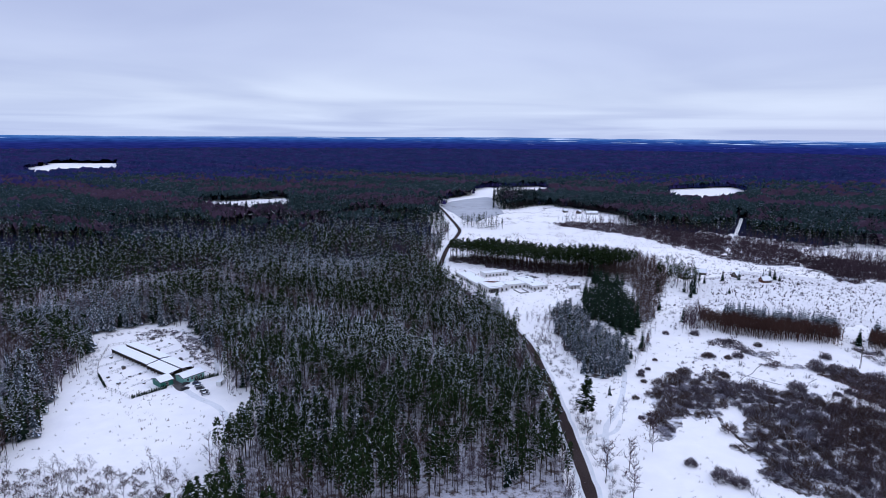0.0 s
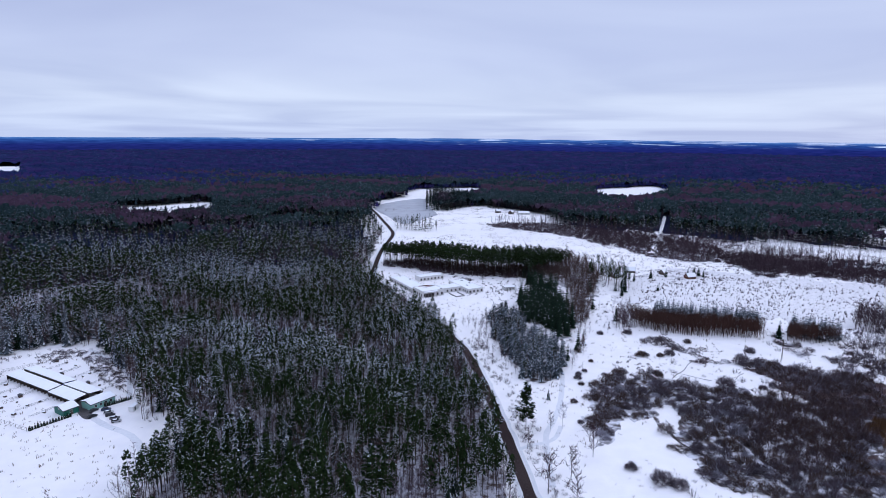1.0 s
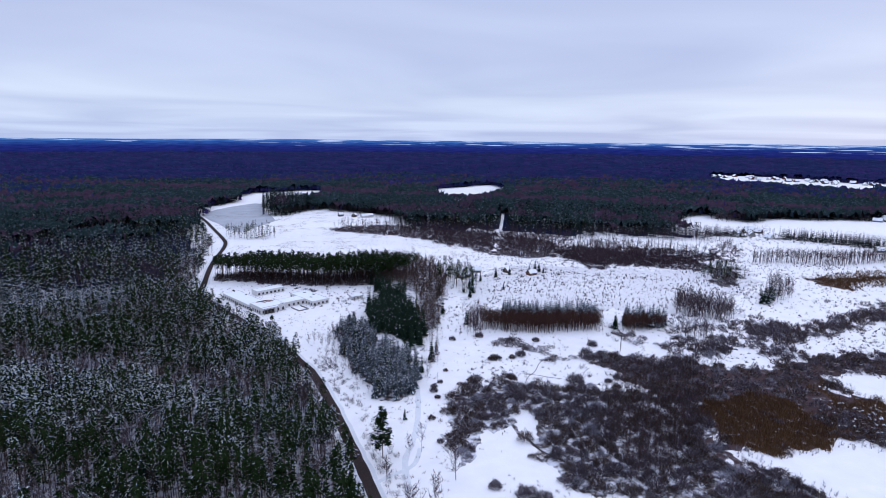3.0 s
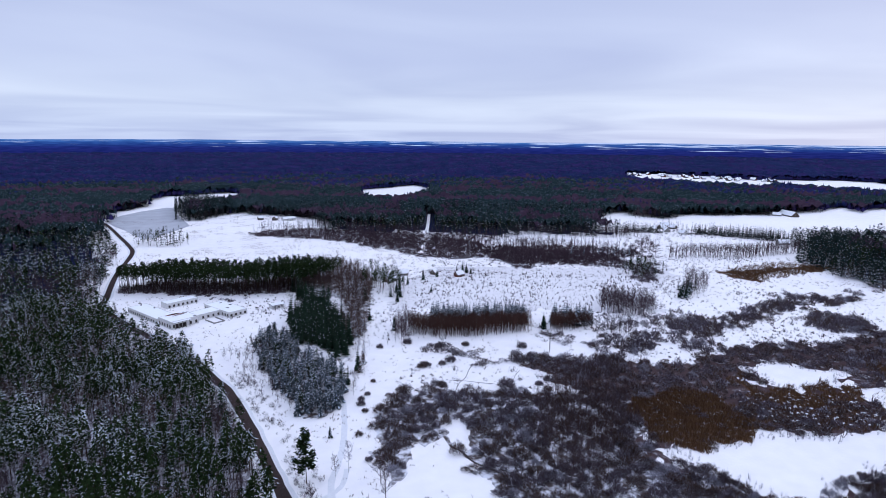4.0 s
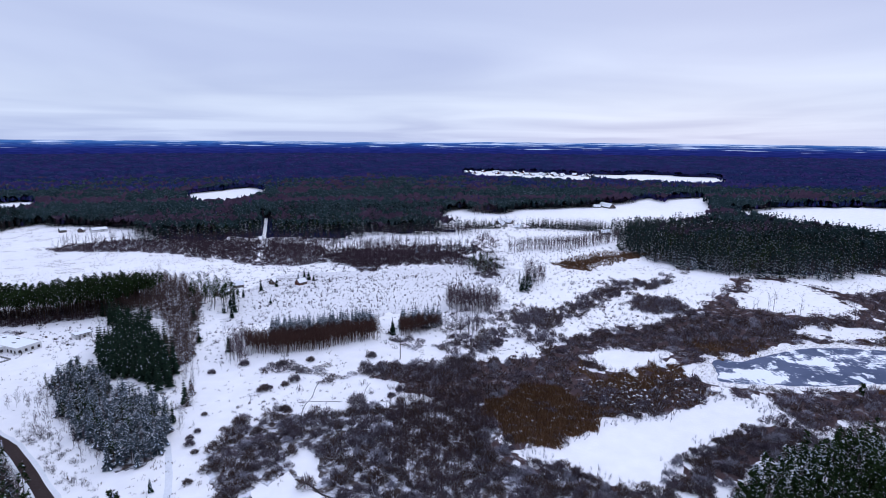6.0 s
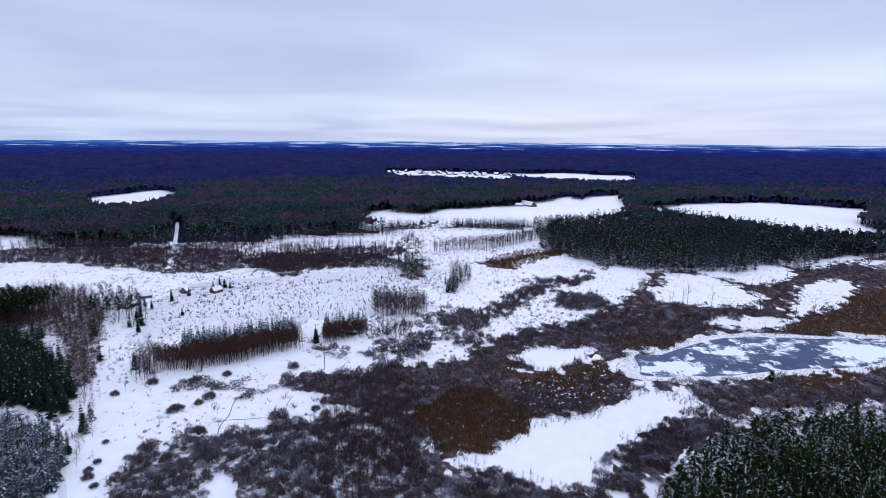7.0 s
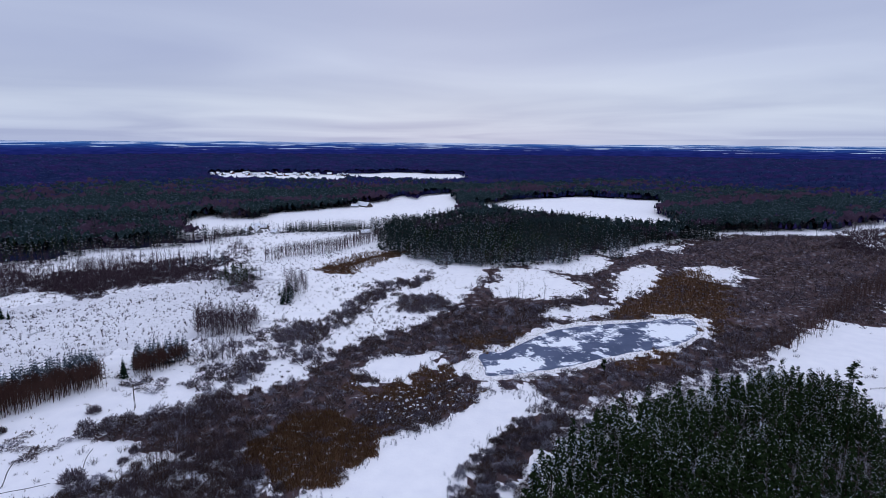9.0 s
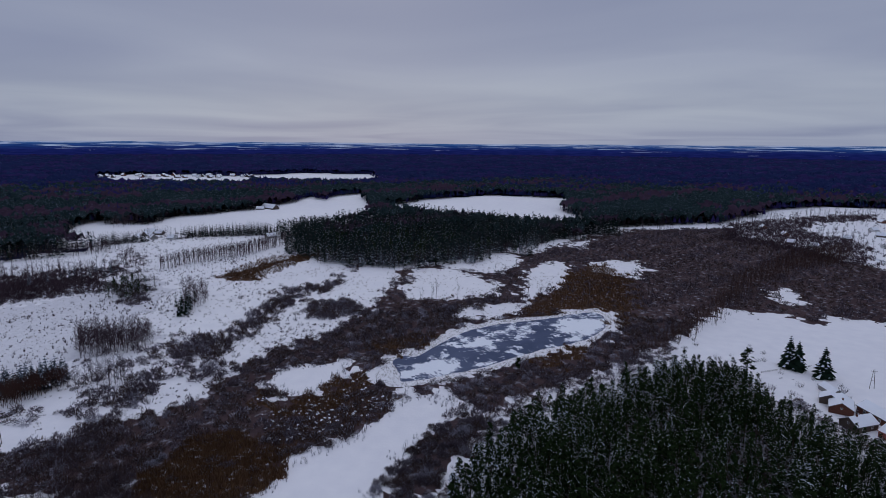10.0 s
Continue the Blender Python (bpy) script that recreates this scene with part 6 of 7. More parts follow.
# forest pines scaled down here so the farm stays in the camera's view
stand("view_gap_pines", FARM_VIEW_GAP, pines_dark, PINE_MATS, 3.9, 0.5, 0.75, "pines scaled down to keep the farm buildings in view", seed=255)
mounds("yard_brush", [(300, -60), (330, -30), (365, -22), (385, -30), (400, -38), (385, -36), (365, -36), (345, -40), (310, -70)], 5.0, 0.5, 0.9, "leafless garden shrubs before the farm buildings", "bushes", seed=256)
mounds("reed_brush", REED_BOG, 8.0, 0.3, 0.8, "low brown brush between the reeds", "brush", seed=257, brownness=0.9, thin=0.5)
for s, pocket in enumerate((POCKET_LARGE, POCKET_SMALL)):
    cx, cy = sum(p[0] for p in pocket) / len(pocket), sum(p[1] for p in pocket) / len(pocket)
    stand("frosted_whips", pocket, [bush(190 + k, h=3.2, stems=12, spread=0.3, frost=0.7, wide=0.05) for k in range(3)], BARE_MATS, 2.6, 0.5, 1.0, "thin frosted shoots along the rim of the snow meadow", "brush", seed=258 + s,
          holes=[[(cx + (x - cx) * 0.86, cy + (y - cy) * 0.80) for x, y in pocket]])
mounds("bank_brush", BANK_BRUSH, 5.2, 0.6, 1.2, "leafless grey brush between the snow meadow and the pines", "brush", seed=324, radius=3.6, brownness=0.35, holes=[SNOW_LANE])
mounds("lane_brush", LANE_BRUSH, 5.0, 0.4, 0.9, "low frosted brush between the bog and the pines", "brush", seed=334, radius=3.4, brownness=0.25)
REED_MATS = [reed_mat]
tufts = [tuft(400 + s, h=2.3, blades=8, spread=0.9, wide=0.10) for s in range(5)]
for s, (bed, st, low, high) in enumerate(((REED_BOG, 0.9, 0.8, 1.2), (REED_FRINGE, 1.4, 0.6, 1.0), (REED_COLLAR, 1.1, 0.7, 1.1), (REED_NORTH, 1.5, 0.8, 1.2), (REED_SHORE, 1.3, 0.7, 1.1), (REED_WEST, 1.3, 0.7, 1.1), (MARSH_STRIP, 2.2, 0.8, 1.3))):
    stand("reed_bed", bed, tufts, REED_MATS, st, low, high, "dry red-brown reed bed", "reed bed", seed=230 + s, holes=[POND_RIM, POCKET_LARGE, POCKET_SMALL], amount=5.0, thin=0.85)


WEST_MEADOW = [(56, 244), (66, 190), (110, 190), (128, 245), (112, 300), (150, 330), (240, 318), (235, 345), (165, 380), (110, 330), (70, 300)]
MID_MEADOW = [(490, 225), (560, 215), (600, 225), (640, 215), (600, 165), (540, 160), (500, 180)]
EAST_MEADOW = [(400, -60), (480, -20), (540, -110), (640, -210), (800, -270), (620, -330), (420, -150)]


def meadow_growth():
    """Dry weeds and saplings that stick out of the snow of the valley and the clearing."""
    x, y = spots(-220, 760, -150, 760, 3.8, 31)
    wx, wy = wobble(x, y, 2, 10)
    r = np.random.RandomState(32)
    ok = (within(VALLEY, wx, wy) | within(CLEARING, wx, wy)) & in_sector(x, y) & road_clear(x, y, 5)
    for p in POCKETS[:3]:
        ok &= ~within(p, x, y)
    ok &= ~within(POND, x, y) & ~((x > 300) & (y < 20))
    ok &= r.rand(len(x)) < np.clip(patchy(x, y, 22, 6.0) * 1.7 - 0.5, 0.05, 1) * 0.8
    x, y = x[ok], y[ok]
    plant("dry_grass", [tuft(410 + s, h=1.0, blades=6, spread=0.9, wide=0.11) for s in range(4)], x, y, 0.5 + 0.8 * r.rand(len(x)), [grass_mat], "dry weeds sticking out of the snow", "dry grass", 33)
    # streaks of dry grass on the northern pasture
    x, y = spots(0, 480, 560, 1080, 6.0, 41)
    ok = within(VALLEY, *wobble(x, y, 3, 15)) & (np.sin(y / 9 + 2.5 * np.sin(x / 60) + patchy(x, y, 20, 8.0) * 6) > 0.35) & (patchy(x, y, 40, 9.0) > 0.4) & road_clear(x, y, 6)
    x, y = x[ok], y[ok]
    plant("pasture_grass", [tuft(440 + s, h=0.9, blades=6, spread=2.2, wide=0.22) for s in range(4)], x, y, 0.7 + 0.8 * r.rand(len(x)), [grass_mat], "streaks of dry grass on the snowy pasture", "dry grass", 42)
    # small willows scattered over the whole valley
    x, y = spots(80, 760, -100, 640, 10.0, 43)
    ok = within(VALLEY, x, y) & in_sector(x, y) & road_clear(x, y, 8) & (r.rand(len(x)) < np.clip(patchy(x, y, 30, 7.0) * 2.6 - 0.95, 0.04, 0.9))
    for p in POCKETS + MEADOWS + [WEST_MEADOW, MID_MEADOW, EAST_MEADOW]:
        ok &= ~within(p, x, y)
    x, y = x[ok], y[ok]
    plant("scattered_willows", [bush(180 + s, h=3.4, stems=22, spread=1.0, frost=0.15, wide=0.11) for s in range(4)], x, y, 0.25 + 0.75 * r.rand(len(x)) ** 1.5, BARE_MATS, "small leafless willows scattered over the snow", "brush", 44)
    # saplings on the abandoned field beyond the alders
    x, y = spots(180, 560, 330, 640, 4.6, 34, 2.6)
    area = [(215, 500), (300, 540), (420, 480), (520, 440), (470, 400), (400, 380), (380, 330), (300, 375), (240, 420)]
    ok = within(area, *wobble(x, y, 5, 20)) & (r.rand(len(x)) < np.clip(2.2 * patchy(x, y, 19, 4.4) - 0.62, 0.05, 0.9))
    x, y = x[ok], y[ok]
    plant("saplings", [bush(420 + s, h=2.8, stems=16, spread=0.32, wide=0.08, frost=0.05) for s in range(4)], x, y, 0.3 + 0.7 * r.rand(len(x)) ** 2, MAUVE_MATS, "scattered young saplings on the snowy fallow", "saplings", 35)
    # low dark growth over the whole abandoned land, thicker in drifts
    x, y = spots(90, 640, 230, 640, 4.4, 47, 2.0)
    ok = within(VALLEY, *wobble(x, y, 3, 12)) & road_clear(x, y, 8) & (r.rand(len(x)) < np.clip(3.2 * patchy(x, y, 16, 1.4) * patchy(x, y, 55, 3.9) - 0.62, 0.01, 0.7))
    for p in POCKETS + MEADOWS + [WEST_MEADOW, FIELD_GREY]:
        ok &= ~within(p, x, y)
    x, y = x[ok], y[ok]
    plant("low_growth", [dome(480 + k, h=1.3, R=0.9, stems=4, shoots=18, frost=0.1, wide=0.10) for k in range(5)], x, y, 0.5 + 1.0 * r.rand(len(x)) ** 1.5, MAUVE_MATS, "low dark leafless growth sticking out of the snow", "brush", 48)
    # brush on both verges of the road
    p = np.array(ROAD[:7], float)
    t = r.rand(260) * (len(p) - 1.001)
    i = t.astype(int)
    c = p[i] + (p[i + 1] - p[i]) * (t - i)[:, None]
    side = np.where(r.rand(260) < 0.85, 1, -1) * (5.6 + 10 * r.rand(260))
    plant("verge_brush", bushes[:4], c[:, 0] + side, c[:, 1] + (r.rand(260) - 0.5) * 4, 0.25 + 0.5 * r.rand(260), BARE_MATS, "leafless snowy brush along the road verge", "brush", 36)
    # hummocks of the pond shore
    x, y = spots(330, 525, 45, 195, 1.5, 37)
    ok = within(rounded(POND_RIM, 2), x, y) & ~within(rounded(POND, 2), x, y)
    x, y = x[ok], y[ok]
    plant("shore_sedge", [tuft(430 + s, h=0.7, blades=6, spread=0.5, wide=0.09) for s in range(3)], x, y, 0.5 + 0.7 * r.rand(len(x)), [grass_mat], "snowy sedge hummocks on the pond shore", "sedge", 38)


meadow_growth()


def hummocks():
    """Snow-capped sedge hummocks in the wet reeds between the bog and the pond."""
    r = np.random.RandomState(91)
    lumps = []
    for k in range(4):
        g = Model(930 + k)
        a = np.arange(6) * 1.047 + g.rng.rand(6) * 0.4
        ring = np.stack([np.cos(a) * (0.7 + 0.5 * g.rng.rand(6)), np.sin(a) * (0.5 + 0.3 * g.rng.rand(6)), np.full(6, 0.25)], 1)
        top = np.array([[0.1 * g.rng.randn(), 0.1 * g.rng.randn(), 0.75]])
        g.add(np.concatenate([ring, top]), [(j, (j + 1) % 6, 6) for j in range(6)], 1)
        foot = ring * np.array([0.8, 0.8, -0.2])
        g.twigs(np.repeat(foot, 2, axis=0), np.repeat(ring, 2, axis=0) + g.rng.randn(12, 3) * 0.2, 0.12, 0)
        lumps.append(g.done())
    x, y = spots(240, 400, 150, 250, 2.6, 92, 1.3)
    ok = (within(REED_FRINGE, x, y) | within(REED_COLLAR, x, y)) & (r.rand(len(x)) < np.clip(patchy(x, y, 9, 3.1) * 2.2 - 0.75, 0, 0.8))
    x, y = x[ok], y[ok]
    plant("snow_hummocks", lumps, x, y, 0.5 + 0.8 * r.rand(len(x)), [reed_mat, snow_roof], "small sedge hummocks capped with snow among the reeds", "hummocks", 93)


hummocks()


def verge_trees():
    """Slim leafless trees between the forest and the western verge of the road."""
    r = np.random.RandomState(60)
    p = np.array(ROAD[:9], float)
    t = r.rand(150) * (len(p) - 1.001)
    i = t.astype(int)
    c = p[i] + (p[i + 1] - p[i]) * (t - i)[:, None]
    x, y = c[:, 0] - 5.5 - 5 * r.rand(150), c[:, 1]
    plant("verge_trees", thick_bares, x, y, 0.35 + 0.4 * r.rand(150), BARE_MATS, "slim leafless trees along the road verge", "verge trees", 61)


verge_trees()


# ---------------------------------------------------------------- buildings
def root(name, x, y, turn, label, category, group="", z=None, size=1.0):
    X, Y, Z, k = lifted([x], [y])
    ob = new(name)
    ob.empty_display_size = 0.5
    ob.matrix_basis = Matrix.LocRotScale((X[0], Y[0], Z[0] if z is None else z), Euler((0, 0, radians(turn))), (size,) * 3)
    return tagged(ob, label, category, group)


def window(parent, x, y, z, w, h, turn=0.0, name="window"):
    """A framed pane set into a wall whose outside looks along -y of its own turn."""
    bm = bmesh.new()
    c, s = math.cos(turn), math.sin(turn)
    t = 0.09
    for dx, dz, sx, sz in ((-w / 2, 0, t, h), (w / 2, 0, t, h), (0, 0, w, t), (0, h - t, w, t), (0, 0.02, 0.05, h - 0.04)):
        box(bm, x + c * dx, y + s * dx, z + dz, sx, 0.14, sz, turn)
    fr = part(name, bm, pale_trim, parent)
    bm = bmesh.new()
    box(bm, x, y, z + 0.03, w - 0.02, 0.06, h - 0.06, turn)
    part("pane", bm, dark_glass, fr)
    return fr


def gable_roof(L, W, base, rise, over=0.5, thick=0.22):
    """Two sloping slabs that meet at a ridge along x."""
    bm = bmesh.new()
    hw, hl = W / 2 + over, L / 2 + over
    drop = rise * over / (W / 2)
    prof = [(-hw, base - drop), (0, base + rise), (hw, base - drop), (hw, base - drop + thick), (0, base + rise + thick * 1.15), (-hw, base - drop + thick)]
    ends = [[bm.verts.new((x, a, b)) for a, b in prof] for x in (-hl, hl)]
    n = len(prof)
    for k in range(n):
        bm.faces.new((ends[0][k], ends[0][(k + 1) % n], ends[1][(k + 1) % n], ends[1][k]))
    for e in ends:
        bm.faces.new((e[0], e[1], e[4], e[5]))
        bm.faces.new((e[1], e[2], e[3], e[4]))
    bmesh.ops.recalc_face_normals(bm, faces=bm.faces)
    return bm


def gable_walls(L, W, h, rise):
    bm = bmesh.new()
    prof = [(-W / 2, -0.2), (W / 2, -0.2), (W / 2, h), (0, h + rise - 0.05), (-W / 2, h)]
    ends = [[bm.verts.new((x, a, b)) for a, b in prof] for x in (-L / 2, L / 2)]
    for k in range(5):
        bm.faces.new((ends[0][k], ends[0][(k + 1) % 5], ends[1][(k + 1) % 5], ends[1][k]))
    for e in ends:
        bm.faces.new(e)
    bmesh.ops.recalc_face_normals(bm, faces=bm.faces)
    return bm


def house(x, y, turn, L, W, h, rise, wall, roof, label, category="house", group="", wins=2, chimney=True, name="house", size=1.0, snowed=True):
    o = root(name, x, y, turn, label, category, group, size=size)
    part("wall", gable_walls(L, W, h, rise), wall, o)
    r = part("roof", gable_roof(L, W, h, rise), roof, o)
    if snowed:
        bm = gable_roof(L - 0.3, W - 0.3, h + 0.24, rise, 0.46, 0.16)
        part("snow_cover", bm, snow_roof, r, "white snow lying on the roof")
    if chimney:
        bm = bmesh.new()
        box(bm, L * 0.18, 0.3, h + rise * 0.5, 0.6, 0.6, rise * 0.5 + 0.9)
        box(bm, L * 0.18, 0.3, h + rise + 0.9, 0.75, 0.75, 0.12)
        part("chimney", bm, brick_wall, o)
    for side, tn in ((-1, 0.0), (1, math.pi)):
        for k in range(wins):
            wx = (k + 0.5) / wins * L * 0.84 - L * 0.42
            window(o, wx, side * (W / 2 + 0.02), h * 0.36, min(1.2, L / wins * 0.5), h * 0.42, tn)
    if wins:
        for end, tn in ((-1, -math.pi / 2), (1, math.pi / 2)):
            window(o, end * (L / 2 + 0.02), 0, h * 0.9, 0.9, 1.0, tn)
    bm = bmesh.new()
    box(bm, L * 0.05, -W / 2 - 0.03, 0, 1.0, 0.12, min(2.05, h * 0.85))
    part("door", bm, wood_wall, o)
    return o


def kennel_shed(x, y, turn, L, W, label):
    """A long low kennel building: slab roof under snow, solid back, dark panel painted as the shade of the open front
    between posts.
    """
    o = root("kennel_shed", x, y, turn, label, "kennel shed", "kennel sheds of the shelter")
    bm = bmesh.new()
    box(bm, 0, W / 2 - 0.1, -0.1, L, 0.16, 2.9)
    part("back_wall", bm, wood_wall, o)
    # dark sheet that stands for the shade inside the open front
    bm = bmesh.new()
    box(bm, 0, -W / 2 + 1.3, -0.1, L - 0.2, 0.12, 2.5)
    part("front_shade_panel", bm, shade_wall, o)
    n = int(L / 3.2)
    for k in range(n + 1):
        px = -L / 2 + 0.1 + k * (L - 0.2) / n
        bm = bmesh.new()
        box(bm, px, -W / 2 + 0.1, -0.1, 0.14, 0.14, 2.45)
        part("post", bm, dark_metal, o)
        bm = bmesh.new()
        box(bm, px, -W / 2 + 0.75, -0.1, 0.06, 1.1, 2.2)
        part("partition", bm, wood_wall, o)
    bm = bmesh.new()
    box(bm, 0, 0, 0, L + 0.6, W + 0.5, 0.16, bevel=0.03)
    for v in bm.verts:
        v.co.z += 2.55 + 0.10 * (v.co.y + W / 2)
    r = part("roof", bm, dark_metal, o)
    bm = bmesh.new()
    box(bm, 0, 0.05, 0.17, L + 0.4, W + 0.3, 0.16, bevel=0.06)
    for v in bm.verts:
        v.co.z += 2.55 + 0.10 * (v.co.y + W / 2)
    part("snow_cover", bm, snow_roof, r, "white snow lying on the roof")
    return o


SHED_TURN = -35.5
kennel_shed(-179.0, 321.5, SHED_TURN, 39.5, 6.4, "long kennel shed with snowy roof and dark open front")
kennel_shed(-174.5, 328.8, SHED_TURN + 180, 38.0, 6.4, "long kennel shed with snowy roof beside its twin")
kennel_shed(-153.3, 302.8, SHED_TURN, 20.5, 7.0, "shorter kennel shed with snowy roof and dark open front")
kennel_shed(-148.8, 309.8, SHED_TURN + 180, 22.0, 7.0, "shorter kennel shed with snowy roof near the gate")
o = root("gate_sign", -160.0, 317.5, SHED_TURN + 90, "small bright blue painted panel at the shed gap", "panel")
bm = bmesh.new()
box(bm, 0, 0, 1.4, 6.0, 0.2, 1.3, bevel=0.02)
part("board", bm, blue_paint, o)
for px in (-2.8, 2.8):
    bm = bmesh.new()
    box(bm, px, 0.2, 0, 0.12, 0.12, 2.6)
    part("post", bm, dark_metal, o)

house(-134.9, 294.5, 54, 11.8, 8.0, 3.2, 1.0, mint_wall, dark_metal, "mint green shelter office with a snowy low roof", "office building", wins=4, chimney=False, name="office_building")
house(-146.3, 287.6, 52, 6.6, 8.6, 3.0, 1.3, green_wall, dark_metal, "dark green shelter hut with a snowy roof", "hut", wins=1, chimney=False, name="green_hut")
sheet("paved_yard", rounded([(-149, 298), (-146, 304), (-141, 299), (-135.5, 288), (-131, 279), (-135, 279), (-141.6, 287)], 2), 0.05, yard_paving, label="swept grey paved yard between the green buildings", category="yard")


def panel_fence(name, line, h, mat, label, gap=3.0, group=""):
    """A fence along a line: posts and the rails between them."""
    o = root(name, line[0][0], line[0][1], 0, label, "fence", group)
    bx, by = line[0]
    for (x0, y0), (x1, y1) in zip(line, line[1:]):
        d = math.hypot(x1 - x0, y1 - y0)
        n = max(1, round(d / gap))
        tn = math.atan2(y1 - y0, x1 - x0)
        for k in range(n):
            a = (k + 0.5) / n
            bm = bmesh.new()
            for hz in (0.3, h * 0.55, h - 0.15):
                box(bm, x0 + (x1 - x0) * a - bx, y0 + (y1 - y0) * a - by, hz, d / n - 0.12, 0.04, 0.07, tn)
            part("rail", bm, mat, o)
            bm = bmesh.new()
            box(bm, x0 + (x1 - x0) * k / n - bx, y0 + (y1 - y0) * k / n - by, -0.1, 0.11, 0.11, h + 0.15, tn)
            part("post", bm, mat, o)
    return o


panel_fence("shelter_fence", [(-154.5, 270), (-171.5, 280), (-188, 300), (-196, 315), (-205, 341)], 1.9, wood_wall, "dark board fence round the snowy shelter yard", 4.0)
panel_fence("shelter_fence", [(-205, 341), (-175.5, 362.4), (-158, 340), (-140, 318), (-120.4, 300.4)], 1.7, wood_wall, "dark wire and board fence behind the kennels", 4.0)
ux, uy = math.cos(radians(SHED_TURN + 90)), math.sin(radians(SHED_TURN + 90))
vx, vy = math.cos(radians(SHED_TURN)), math.sin(radians(SHED_TURN))
for k, s in enumerate((-14, -2, 10)):
    cx, cy = -182 + vx * s, 319 + vy * s
    panel_fence("run_fence", [(cx - ux * 1, cy - uy * 1), (cx - ux * 15, cy - uy * 15)], 1.2, dark_metal, "low wire fence dividing the snowy dog runs", 4.0, "run fences")
    panel_fence("run_fence", [(cx + ux * 16, cy + uy * 16), (cx + ux * 29, cy + uy * 29)], 1.2, dark_metal, "low wire fence dividing the snowy dog runs", 4.0, "run fences")
for s in (26, 38):
    cx, cy = -182 + vx * s, 319 + vy * s
    panel_fence("run_fence", [(cx - ux * 2, cy - uy * 2), (cx - ux * 17, cy - uy * 17)], 1.2, dark_metal, "low wire fence dividing the snowy dog runs", 4.0, "run fences")
    panel_fence("run_fence", [(cx + ux * 16, cy + uy * 16), (cx + ux * 27, cy + uy * 27)], 1.2, dark_metal, "low wire fence dividing the snowy dog runs", 4.0, "run fences")


def dog_house(x, y, turn, s, mat):
    o = root("dog_house", x, y, turn, "small dark wooden dog house capped with snow", "dog house", "dog houses in the runs", size=s)
    part("wall", gable_walls(1.7, 1.3, 1.0, 0.3), mat, o)
    part("roof", gable_roof(1.7, 1.3, 1.0, 0.3, 0.15, 0.08), dark_metal if s > 1.0 else snow_roof, o)
    # dark panel painted as the shade inside the doorway
    bm = bmesh.new()
    box(bm, 0, -0.66, 0.1, 0.5, 0.05, 0.6)
    part("entrance", bm, shade_wall, o)


r0 = random.Random(4)
for x, y, s in ((-177.6, 307.2, 1.6), (-184.0, 354.8, 1.5), (-171.1, 333.8, 1.6), (-151.4, 320.2, 1.6), (-164.9, 300.4, 1.2), (-179.4, 294.9, 1.2), (-193.3, 322.9, 1.2),
                (-169.4, 287.1, 1.3), (-185.2, 307.9, 1.0), (-170.2, 346.9, 0.9), (-157.0, 334.5, 0.9), (-144.8, 317.8, 1.0), (-175.7, 342.5, 0.8), (-158.9, 330.5, 0.8),
                (-175.8, 301.0, 0.8), (-168.5, 296.5, 0.9), (-156.5, 288.0, 0.9), (-177.5, 351.8, 1.0)):
    dog_house(x, y, SHED_TURN + r0.uniform(-25, 25), s * 0.75, wood_wall)


def plant_thing(name, model, mats, x, y, scale, turn, label, category, group=""):
    """One single tree with its trunk and its crown, or one bush."""
    v, f, m = model
    o = root(name, x, y, turn, label, category, group, size=scale)
    for nm, sel in (("trunk", m == 2), ("crown", m != 2)):
        if not sel.any():
            continue
        used, inv = np.unique(f[sel], return_inverse=True)
        me = mesh_from(nm, v[used], inv.reshape(-1, 3), mats, m[sel])
        ob = new(nm, me)
        ob.parent = o
    return o


def bush_thing(model, mats, x, y, scale, label, name="willow_bush", group="single willow bushes"):
    v, f, m = model
    ob = new(name, mesh_from(name, v, f, mats, m))
    ob.matrix_basis = Matrix.LocRotScale((x, y, 0), Euler((0, 0, x * 1.3)), (scale,) * 3)
    return tagged(ob, label, "bush", group)


# hedge of small conifers along the front fence
thuja = spruce(500, h=2.2, tiers=6, blades=6, width=0.55, snowy=0.15, base=0.02)
first = plant_thing("hedge_conifer", thuja, SPRUCE_MATS, -153.5, 270.6, 1.0, 0, "small dark clipped conifer in the front hedge", "hedge conifer", "front hedge of the shelter")
for a, b, n in (((-153, 271.5), (-141.5, 283.5), 14), ((-131, 291.8), (-121, 300.0), 12), ((-186, 297.5), (-173, 281.5), 10)):
    for k in range(n):
        t = k / n
        copy_thing(first, pose(a[0] + (b[0] - a[0]) * t, a[1] + (b[1] - a[1]) * t, 0, 0, 0, k * 77) @ Matrix.Scale(0.8 + 0.06 * (k * 7 % 5), 4))


